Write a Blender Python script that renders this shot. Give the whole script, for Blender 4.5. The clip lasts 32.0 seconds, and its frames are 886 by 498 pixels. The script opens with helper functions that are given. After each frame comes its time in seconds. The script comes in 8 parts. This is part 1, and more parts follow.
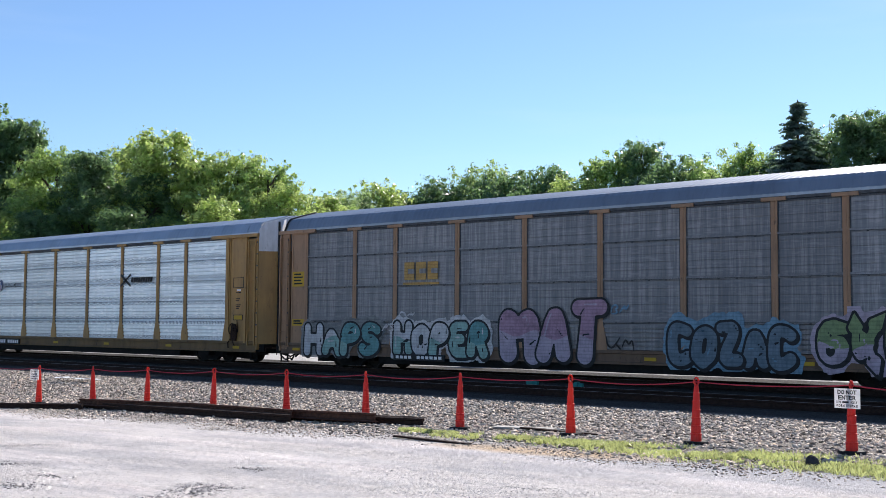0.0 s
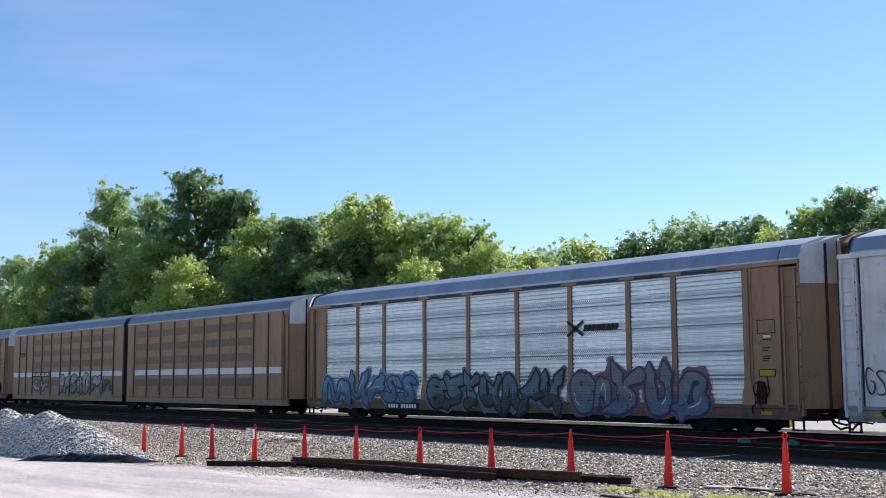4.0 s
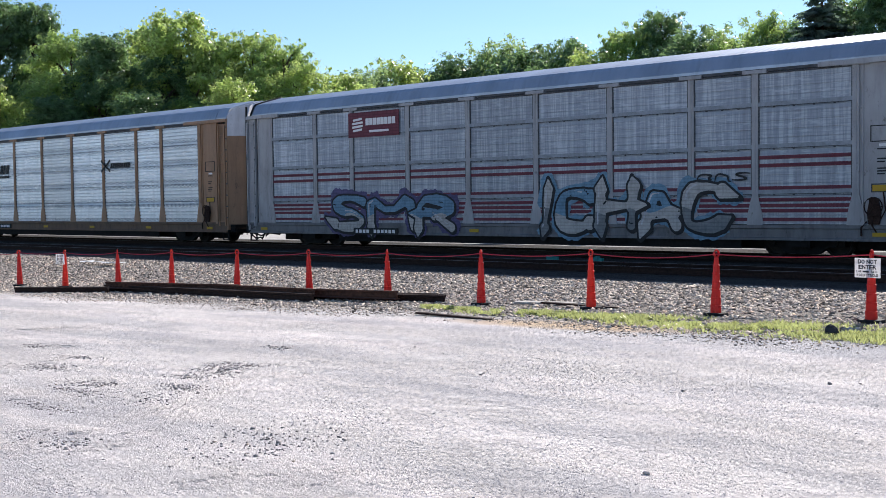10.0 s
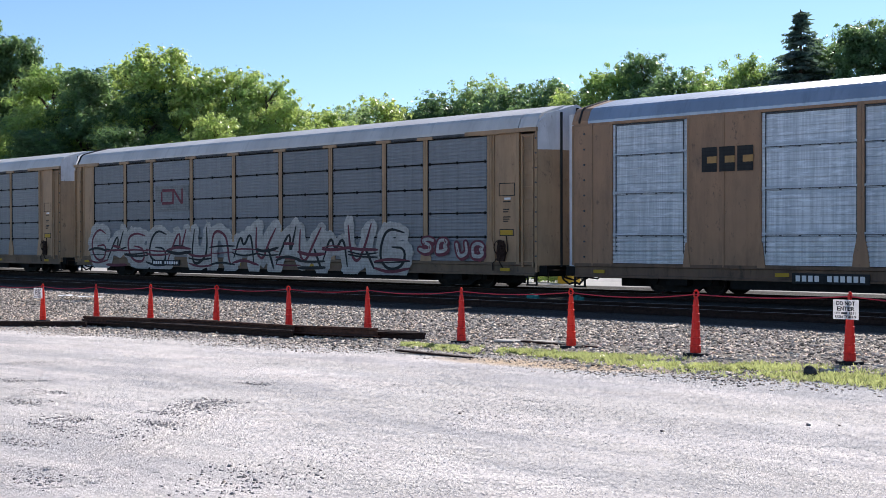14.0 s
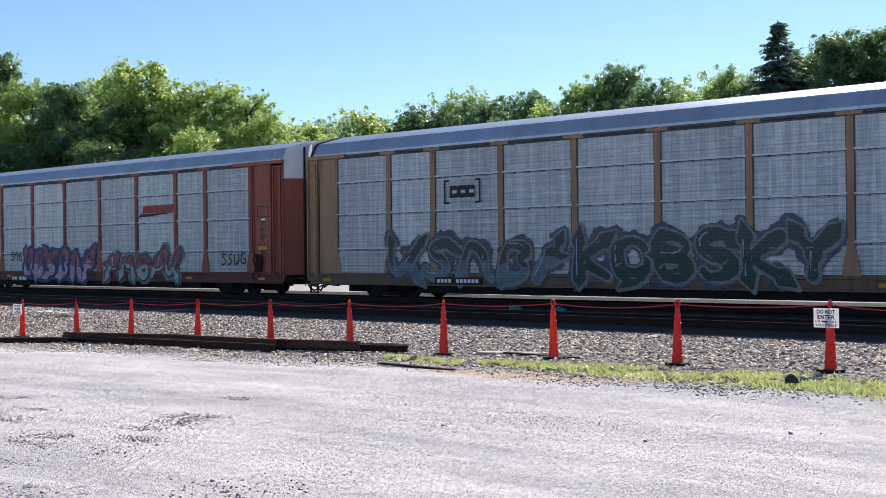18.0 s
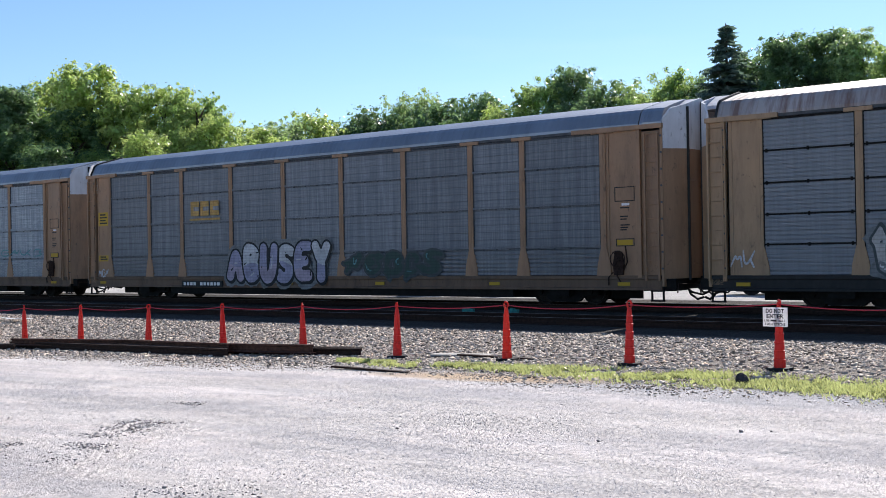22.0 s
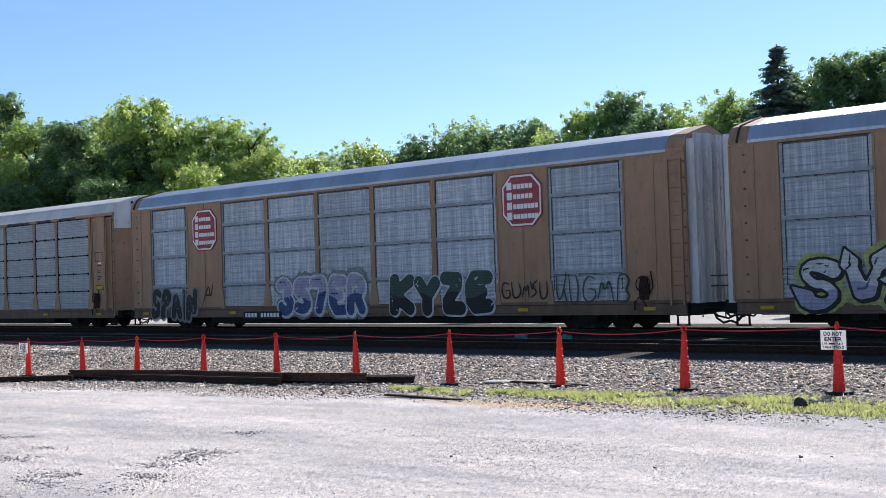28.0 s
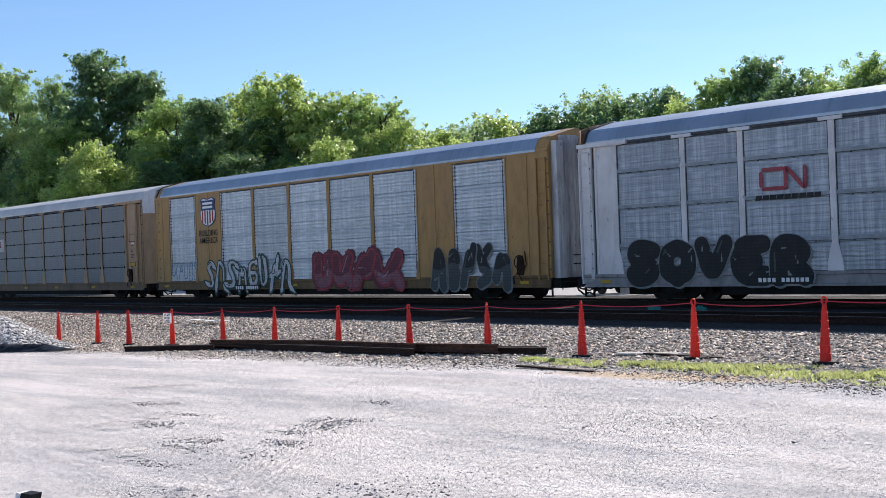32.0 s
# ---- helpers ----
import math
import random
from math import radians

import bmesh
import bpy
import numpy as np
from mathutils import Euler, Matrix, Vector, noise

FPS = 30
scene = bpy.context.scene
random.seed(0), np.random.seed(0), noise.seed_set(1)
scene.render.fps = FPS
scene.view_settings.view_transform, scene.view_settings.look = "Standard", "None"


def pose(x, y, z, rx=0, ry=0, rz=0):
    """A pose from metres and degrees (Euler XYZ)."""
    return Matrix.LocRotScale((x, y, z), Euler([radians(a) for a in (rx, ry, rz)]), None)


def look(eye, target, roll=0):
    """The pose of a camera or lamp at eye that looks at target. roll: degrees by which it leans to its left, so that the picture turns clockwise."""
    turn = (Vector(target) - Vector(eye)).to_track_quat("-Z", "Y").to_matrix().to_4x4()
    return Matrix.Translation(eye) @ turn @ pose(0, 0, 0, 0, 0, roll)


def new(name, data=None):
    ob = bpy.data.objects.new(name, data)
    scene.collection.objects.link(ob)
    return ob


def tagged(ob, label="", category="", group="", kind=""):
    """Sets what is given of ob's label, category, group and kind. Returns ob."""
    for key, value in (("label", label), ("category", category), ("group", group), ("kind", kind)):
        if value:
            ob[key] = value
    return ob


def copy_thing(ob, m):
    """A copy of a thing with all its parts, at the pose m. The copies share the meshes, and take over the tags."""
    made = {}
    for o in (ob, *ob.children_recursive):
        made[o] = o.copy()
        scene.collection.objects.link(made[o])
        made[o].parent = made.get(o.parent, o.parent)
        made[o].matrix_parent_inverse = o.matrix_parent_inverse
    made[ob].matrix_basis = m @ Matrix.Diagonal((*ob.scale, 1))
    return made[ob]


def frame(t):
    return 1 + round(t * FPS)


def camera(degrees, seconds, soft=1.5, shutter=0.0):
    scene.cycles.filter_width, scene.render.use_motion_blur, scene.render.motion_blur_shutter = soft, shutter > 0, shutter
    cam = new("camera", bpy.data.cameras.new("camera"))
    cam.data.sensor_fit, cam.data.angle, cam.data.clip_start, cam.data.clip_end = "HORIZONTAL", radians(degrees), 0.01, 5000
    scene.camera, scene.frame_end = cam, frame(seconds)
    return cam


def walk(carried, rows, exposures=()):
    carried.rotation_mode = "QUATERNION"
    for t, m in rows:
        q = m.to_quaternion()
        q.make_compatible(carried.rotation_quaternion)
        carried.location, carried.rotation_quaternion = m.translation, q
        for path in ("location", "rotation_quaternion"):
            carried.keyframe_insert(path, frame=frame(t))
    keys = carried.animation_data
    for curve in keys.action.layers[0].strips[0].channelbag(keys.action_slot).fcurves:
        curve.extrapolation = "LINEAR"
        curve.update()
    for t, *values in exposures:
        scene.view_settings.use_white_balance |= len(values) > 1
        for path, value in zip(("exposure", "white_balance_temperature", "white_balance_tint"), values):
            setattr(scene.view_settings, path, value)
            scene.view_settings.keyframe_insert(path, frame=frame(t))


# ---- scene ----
cam = camera(42.06, 32.0, soft=0.65, shutter=0.0)
PATH = [
    (0, (0.0, 0.0, 1.75), (-1.323, 1.494, 1.881), 0.4),
    (0.5, (0.0, 0.0, 1.75), (-1.364, 1.456, 1.887), 0.6),
    (1, (0.0, 0.0, 1.75), (-1.394, 1.427, 1.884), 0.1),
    (1.5, (0.0, 0.0, 1.75), (-1.429, 1.392, 1.89), -0.0),
    (2, (0.0, 0.0, 1.75), (-1.47, 1.347, 1.908), -0.2),
    (2.5, (0.0, 0.0, 1.75), (-1.504, 1.306, 1.934), -0.1),
    (3, (0.0, 0.0, 1.75), (-1.528, 1.273, 1.96), 0.0),
    (3.5, (0.0, 0.0, 1.75), (-1.545, 1.251, 1.972), -0.1),
    (4, (0.0, 0.0, 1.75), (-1.555, 1.237, 1.979), -0.2),
    (4.5, (0.0, 0.0, 1.75), (-1.56, 1.228, 1.987), -0.3),
    (6.5, (0.0, 0.0, 1.75), (-1.593, 1.196, 1.929), 0.2),
    (7, (0.0, 0.0, 1.75), (-1.582, 1.216, 1.892), 0.3),
    (7.5, (0.0, 0.0, 1.75), (-1.549, 1.26, 1.864), 0.2),
    (8, (0.0, 0.0, 1.75), (-1.502, 1.317, 1.836), 0.2),
    (8.5, (0.0, 0.0, 1.75), (-1.447, 1.38, 1.8), 0.2),
    (9, (0.0, 0.0, 1.75), (-1.397, 1.431, 1.756), 0.1),
    (9.5, (0.0, 0.0, 1.75), (-1.362, 1.464, 1.705), -0.3),
    (10, (0.0, 0.0, 1.75), (-1.35, 1.473, 1.669), -0.7),
    (10.5, (0.0, 0.0, 1.75), (-1.35, 1.473, 1.652), -1.2),
    (11, (0.0, 0.0, 1.75), (-1.357, 1.466, 1.649), -1.7),
    (11.5, (0.0, 0.0, 1.75), (-1.363, 1.46, 1.657), -1.9),
    (12, (0.0, 0.0, 1.75), (-1.363, 1.461, 1.672), -1.7),
    (12.5, (0.0, 0.0, 1.75), (-1.356, 1.469, 1.688), -1.4),
    (13, (0.0, 0.0, 1.75), (-1.347, 1.478, 1.702), -1.0),
    (13.5, (0.0, 0.0, 1.75), (-1.336, 1.488, 1.718), -0.5),
    (14, (0.0, 0.0, 1.75), (-1.326, 1.497, 1.734), -0.1),
    (14.5, (0.0, 0.0, 1.75), (-1.321, 1.502, 1.748), 0.1),
    (16.5, (0.0, 0.0, 1.75), (-1.328, 1.496, 1.745), -0.8),
    (17, (0.0, 0.0, 1.75), (-1.319, 1.503, 1.745), -0.7),
    (17.5, (0.0, 0.0, 1.75), (-1.309, 1.512, 1.748), -0.7),
    (18, (0.0, 0.0, 1.75), (-1.302, 1.518, 1.755), -0.6),
    (18.5, (0.0, 0.0, 1.75), (-1.304, 1.517, 1.761), -0.5),
    (19, (0.0, 0.0, 1.75), (-1.308, 1.513, 1.764), -0.6),
    (19.5, (0.0, 0.0, 1.75), (-1.306, 1.514, 1.764), -0.6),
    (20, (0.0, 0.0, 1.75), (-1.296, 1.523, 1.76), -0.7),
    (20.5, (0.0, 0.0, 1.75), (-1.279, 1.538, 1.755), -0.9),
    (21, (0.0, 0.0, 1.75), (-1.259, 1.554, 1.752), -1.0),
    (21.5, (0.0, 0.0, 1.75), (-1.243, 1.567, 1.752), -1.1),
    (22, (0.0, 0.0, 1.75), (-1.239, 1.57, 1.758), -1.0),
    (22.5, (0.0, 0.0, 1.75), (-1.248, 1.563, 1.771), -0.9),
    (23, (0.0, 0.0, 1.75), (-1.271, 1.544, 1.789), -0.8),
    (23.5, (0.0, 0.0, 1.75), (-1.295, 1.523, 1.808), -0.7),
    (24, (0.0, 0.0, 1.75), (-1.315, 1.506, 1.82), -0.8),
    (24.5, (0.0, 0.0, 1.75), (-1.32, 1.501, 1.822), -1.0),
    (25, (0.0, 0.0, 1.75), (-1.31, 1.509, 1.815), -1.5),
    (25.5, (0.0, 0.0, 1.75), (-1.295, 1.523, 1.805), -2.0),
    (27.5, (0.0, 0.0, 1.75), (-1.289, 1.528, 1.8), -2.0),
    (28, (0.0, 0.0, 1.75), (-1.306, 1.513, 1.807), -1.8),
    (28.5, (0.0, 0.0, 1.75), (-1.327, 1.495, 1.813), -1.6),
    (29, (0.0, 0.0, 1.75), (-1.358, 1.467, 1.815), -1.6),
    (29.5, (0.0, 0.0, 1.75), (-1.407, 1.42, 1.812), -1.5),
    (30, (0.0, 0.0, 1.75), (-1.481, 1.343, 1.802), -1.4),
    (30.5, (0.0, 0.0, 1.75), (-1.545, 1.269, 1.791), -1.5),
    (31, (0.0, 0.0, 1.75), (-1.575, 1.233, 1.777), -1.5),
    (31.5, (0.0, 0.0, 1.75), (-1.551, 1.263, 1.764), -1.7),
    (32, (0.0, 0.0, 1.75), (-1.471, 1.355, 1.765), -2.0),
]
EXPOSURES = [(0.0, 0.54, 6400, 12), (32.0, 0.54, 6400, 12)]
walk(cam, [(t, look(eye, target, roll)) for t, eye, target, roll in PATH], EXPOSURES)

# ---- daylight ----
SUN_AZ, SUN_EL = 10.0, 35.0          # degrees left of +y, above the horizon
world = bpy.data.worlds.new("sky")
scene.world = world
world.use_nodes = True
_n = world.node_tree.nodes
_sky = _n.new("ShaderNodeTexSky")
_sky.sky_type, _sky.sun_disc = "NISHITA", False
_sky.sun_elevation, _sky.sun_rotation = radians(SUN_EL), radians(-SUN_AZ)
_sky.altitude, _sky.air_density, _sky.dust_density, _sky.ozone_density = 200, 1.0, 0.10, 5.3
_n["Background"].inputs["Strength"].default_value = 0.102
# a few thin high wisps of cloud
_co, _mp, _ns, _rp, _mx = _n.new("ShaderNodeTexCoord"), _n.new("ShaderNodeMapping"), _n.new("ShaderNodeTexNoise"), _n.new("ShaderNodeValToRGB"), _n.new("ShaderNodeMix")
_mp.inputs["Scale"].default_value, _mp.inputs["Rotation"].default_value = (2.0, 2.0, 13.0), (0.12, 0.1, 0.4)
_ns.inputs["Scale"].default_value, _ns.inputs["Detail"].default_value = 1.3, 6.0
_rp.color_ramp.elements[0].position, _rp.color_ramp.elements[1].position = 0.52, 0.85
_rp.color_ramp.elements[1].color = (0.14, 0.14, 0.14, 1)
_mx.data_type = "RGBA"
_mx.inputs[7].default_value = (7.0, 7.4, 7.8, 1)
_wl = world.node_tree.links
_wl.new(_co.outputs["Generated"], _mp.inputs["Vector"])
_wl.new(_mp.outputs[0], _ns.inputs["Vector"])
_wl.new(_ns.outputs["Fac"], _rp.inputs[0])
_wl.new(_rp.outputs[0], _mx.inputs[0])
_wl.new(_sky.outputs[0], _mx.inputs[6])
_wl.new(_mx.outputs[2], _n["Background"].inputs["Color"])
_l = bpy.data.lights.new("sun", "SUN")
_l.energy, _l.angle, _l.color = 5.0, radians(0.53), (1.0, 0.94, 0.86)
_sun = new("sun", _l)
_sun.matrix_world = look((0, 0, 60), (math.sin(radians(SUN_AZ)), -math.cos(radians(SUN_AZ)), 60 - math.tan(radians(SUN_EL))))

# ---- materials ----


class Nodes:
    """A small builder of one principled material."""

    def __init__(self, name, rough=0.6, metal=0.0, coords="Object", gloss=0.5):
        self.m = bpy.data.materials.new(name)
        self.m.use_nodes = True
        self.t = self.m.node_tree
        self.bsdf = self.t.nodes["Principled BSDF"]
        self.bsdf.inputs["Roughness"].default_value = rough
        self.bsdf.inputs["Metallic"].default_value = metal
        self.bsdf.inputs["Specular IOR Level"].default_value = gloss
        self.coords = self.t.nodes.new("ShaderNodeTexCoord").outputs[coords]

    def node(self, kind, **values):
        n = self.t.nodes.new(kind)
        for k, v in values.items():
            n.inputs[k].default_value = v
        return n

    def link(self, a, b):
        self.t.links.new(a, b)

    def stretch(self, sx, sy, sz):
        m = self.node("ShaderNodeMapping")
        m.inputs["Scale"].default_value = (sx, sy, sz)
        self.link(self.coords, m.inputs["Vector"])
        return m.outputs[0]

    def noise(self, scale, detail=4.0, rough=0.6, at=None):
        n = self.node("ShaderNodeTexNoise", Scale=scale, Detail=detail, Roughness=rough)
        self.link(at or self.coords, n.inputs["Vector"])
        return n.outputs["Fac"]

    def voronoi(self, scale, out="Distance", at=None):
        n = self.node("ShaderNodeTexVoronoi", Scale=scale)
        self.link(at or self.coords, n.inputs["Vector"])
        return n.outputs[out]

    def ramp(self, fac, *stops):
        r = self.t.nodes.new("ShaderNodeValToRGB")
        e = r.color_ramp.elements
        while len(e) < len(stops):
            e.new(0.5)
        for el, (p, c) in zip(e, stops):
            el.position = p
            el.color = (*c, 1) if isinstance(c, tuple) else (c, c, c, 1)
        self.link(fac, r.inputs[0])
        return r.outputs[0]

    def mix(self, fac, a, b, kind="MIX"):
        n = self.t.nodes.new("ShaderNodeMix")
        n.data_type, n.blend_type = "RGBA", kind
        for v, s in ((fac, n.inputs[0]), (a, n.inputs[6]), (b, n.inputs[7])):
            if isinstance(v, (int, float)):
                s.default_value = v if s == n.inputs[0] else (v, v, v, 1)
            elif isinstance(v, tuple):
                s.default_value = (*v, 1)
            else:
                self.link(v, s)
        return n.outputs[2]

    def math(self, op, a, b=0.0):
        n = self.t.nodes.new("ShaderNodeMath")
        n.operation = op
        for v, s in ((a, n.inputs[0]), (b, n.inputs[1])):
            if isinstance(v, (int, float)):
                s.default_value = v
            else:
                self.link(v, s)
        return n.outputs[0]

    def axis(self, k):
        n = self.t.nodes.new("ShaderNodeSeparateXYZ")
        self.link(self.coords, n.inputs[0])
        return n.outputs[k]

    def apart(self):
        """Give every object its own stretch of the pattern, by a shift across the surface."""
        k = self.t.nodes.new("ShaderNodeCombineXYZ")
        self.link(self.math("MULTIPLY", self.random(), 90.0), k.inputs[1])
        s = self.t.nodes.new("ShaderNodeVectorMath")
        self.link(self.coords, s.inputs[0])
        self.link(k.outputs[0], s.inputs[1])
        self.coords = s.outputs[0]

    def random(self):
        return self.t.nodes.new("ShaderNodeObjectInfo").outputs["Random"]

    def island(self):
        return self.t.nodes.new("ShaderNodeNewGeometry").outputs["Random Per Island"]

    def bump(self, height, strength, distance=0.01):
        b = self.node("ShaderNodeBump", Strength=strength, Distance=distance)
        self.link(height, b.inputs["Height"])
        self.link(b.outputs[0], self.bsdf.inputs["Normal"])

    def done(self, colour, rough=None):
        if isinstance(colour, tuple):
            self.bsdf.inputs["Base Color"].default_value = (*colour, 1)
        else:
            self.link(colour, self.bsdf.inputs["Base Color"])
        if rough is not None:
            self.link(rough, self.bsdf.inputs["Roughness"])
        return self.m


def scaled(c, k):
    return tuple(min(1.0, v * k) for v in c)


def painted_steel(name, c, dirt=(0.05, 0.035, 0.025), rough=0.55, grime=0.5):
    """Old freight-car paint: streaks that run down, chalky patches and rust freckles."""
    n = Nodes(name, rough)
    n.apart()
    streak = n.noise(2.2, 5, 0.65, n.stretch(1.6, 1.6, 0.16))
    patch = n.noise(0.9, 3)
    base = n.mix(n.ramp(patch, (0.35, 0.0), (0.7, 1.0)), scaled(c, 0.86), scaled(c, 1.12))
    base = n.mix(n.math("MULTIPLY", n.ramp(streak, (0.45, 0.0), (0.8, 1.0)), grime), base, scaled(c, 0.45))
    soot = n.ramp(n.noise(1.3, 6, 0.72, n.stretch(1.5, 1.5, 0.45)), (0.50, 0.0), (0.72, 1.0))
    base = n.mix(n.math("MULTIPLY", soot, grime), base, scaled(c, 0.30))
    rust = n.ramp(n.noise(5.0, 6, 0.75, n.stretch(1.0, 1.0, 0.55)), (0.60, 0.0), (0.68, 1.0))
    base = n.mix(n.math("MULTIPLY", rust, 0.6), base, dirt)
    n.bump(n.noise(3.0, 3), 0.15, 0.01)
    return n.done(base, n.ramp(patch, (0.3, rough - 0.1), (0.8, rough + 0.15)))


def panel_metal(name, c, metal=0.3, rough=0.5, cols=0.6, ribs=0.3, bands=0.5, flecks=0.4, pitch=0.105, strips=1.2, holes=0.0):
    """Galvanised screen panel: columns of slots, rolled ribs with their shading drawn as dark lines, strips across it
    at even heights, rows of punched holes and pale zinc flecks.
    """
    n = Nodes(name, rough, metal)
    n.apart()
    dark, pale = (c[0] * 0.42, c[1] * 0.46, c[2] * 0.52), scaled(c, 1.4)
    x, z = n.axis(0), n.axis(2)
    column = n.ramp(n.noise(1.0, 2, 0.5, n.stretch(7.0, 1.0, 0.16)), (0.42, 0.0), (0.58, 1.0))
    ticks = n.ramp(n.noise(1.0, 2, 0.6, n.stretch(16.0, 1.0, 0.8)), (0.46, 0.0), (0.56, 1.0))
    base = n.mix(n.math("MULTIPLY", column, cols * 0.75), c, dark)
    base = n.mix(n.math("MULTIPLY", ticks, cols * 0.7), base, dark)
    # dark lines put the shading of the ribs into the colour
    line = n.ramp(n.math("FRACT", n.math("MULTIPLY", z, 1 / pitch)), (0.0, 1.0), (0.22, 1.0), (0.34, 0.0), (0.9, 0.0))
    base = n.mix(n.math("MULTIPLY", line, ribs), base, dark)
    # how far from the nearest strip, which lie an even step apart
    step = n.math("ABSOLUTE", n.math("SUBTRACT", n.math("FRACT", n.math("ADD", n.math("MULTIPLY", n.math("SUBTRACT", z, 1.75), 1 / strips), 0.5)), 0.5))
    step = n.math("MULTIPLY", step, strips)
    band = n.ramp(n.math("ADD", step, n.math("MULTIPLY", n.math("SUBTRACT", n.noise(1.0, 3, 0.6, n.stretch(0.5, 1.0, 3.0)), 0.5), 0.10)), (0.11, 1.0), (0.17, 0.0))
    base = n.mix(n.math("MULTIPLY", band, bands * 0.75), base, (c[0] * 0.55, c[1] * 0.60, c[2] * 0.66))
    fleck = n.ramp(n.noise(1.0, 3, 0.7, n.stretch(2.0, 1.0, 12.0)), (0.52, 0.0), (0.66, 1.0))
    base = n.mix(n.math("MULTIPLY", fleck, flecks), base, pale)
    if holes:
        dots = n.math("MULTIPLY", n.math("SINE", n.math("MULTIPLY", x, 62.0)), n.math("SINE", n.math("MULTIPLY", z, 66.0)))
        dots = n.math("MULTIPLY", n.ramp(dots, (0.05, 0.0), (0.35, 1.0)), n.ramp(step, (0.035, 0.0), (0.05, 1.0), (0.17, 1.0), (0.19, 0.0)))
        base = n.mix(n.math("MULTIPLY", dots, holes), base, (0.05, 0.07, 0.10))
    streak = n.ramp(n.noise(2.0, 5, 0.7, n.stretch(2.2, 1, 0.14)), (0.52, 0.0), (0.8, 1.0))
    base = n.mix(n.math("MULTIPLY", streak, 0.4), base, scaled(c, 0.42))
    tone = n.ramp(n.random(), (0.0, 0.86), (1.0, 1.12))
    base = n.mix(1.0, base, tone, "MULTIPLY")
    n.bump(n.noise(4.0, 3), 0.2, 0.01)
    return n.done(base)


def roof_metal(name, c, metal=0.5, rough=0.42, rust=0.0):
    n = Nodes(name, rough, metal)
    n.apart()
    sheet = n.ramp(n.noise(1.0, 2, 0.5, n.stretch(0.75, 0.15, 0.15)), (0.35, 0.0), (0.65, 1.0))
    base = n.mix(sheet, scaled(c, 0.9), scaled(c, 1.1))
    base = n.mix(n.math("MULTIPLY", n.ramp(n.noise(2.5, 5, 0.7, n.stretch(1.4, 0.5, 0.3)), (0.52, 0.0), (0.75, 1.0)), 0.45), base, scaled(c, 0.55))
    if rust:
        base = n.mix(n.math("MULTIPLY", n.ramp(n.noise(1.2, 5, 0.7, n.stretch(2.5, 0.3, 0.3)), (0.45, 0.0), (0.62, 1.0)), rust), base, (0.13, 0.055, 0.035))
    return n.done(base)


def flat_paint(name, c, rough=0.6, wear=0.3):
    n = Nodes(name, rough, gloss=0.25)
    w = n.noise(3.5, 5, 0.7, n.stretch(1, 1, 0.5))
    base = n.mix(n.math("MULTIPLY", n.ramp(w, (0.42, 0.0), (0.75, 1.0)), wear), c, tuple(0.6 * v + 0.05 for v in c))
    return n.done(base)


def glossless(name, c, rough=0.8, amount=0.25, scale=6.0, bump=0.3, metal=0.0):
    n = Nodes(name, rough, metal, gloss=0.12)
    f = n.noise(scale, 6, 0.65)
    n.bump(f, bump, 0.02)
    return n.done(n.mix(n.ramp(f, (0.3, 0.0), (0.7, 1.0)), scaled(c, 1 - amount), scaled(c, 1 + amount)))


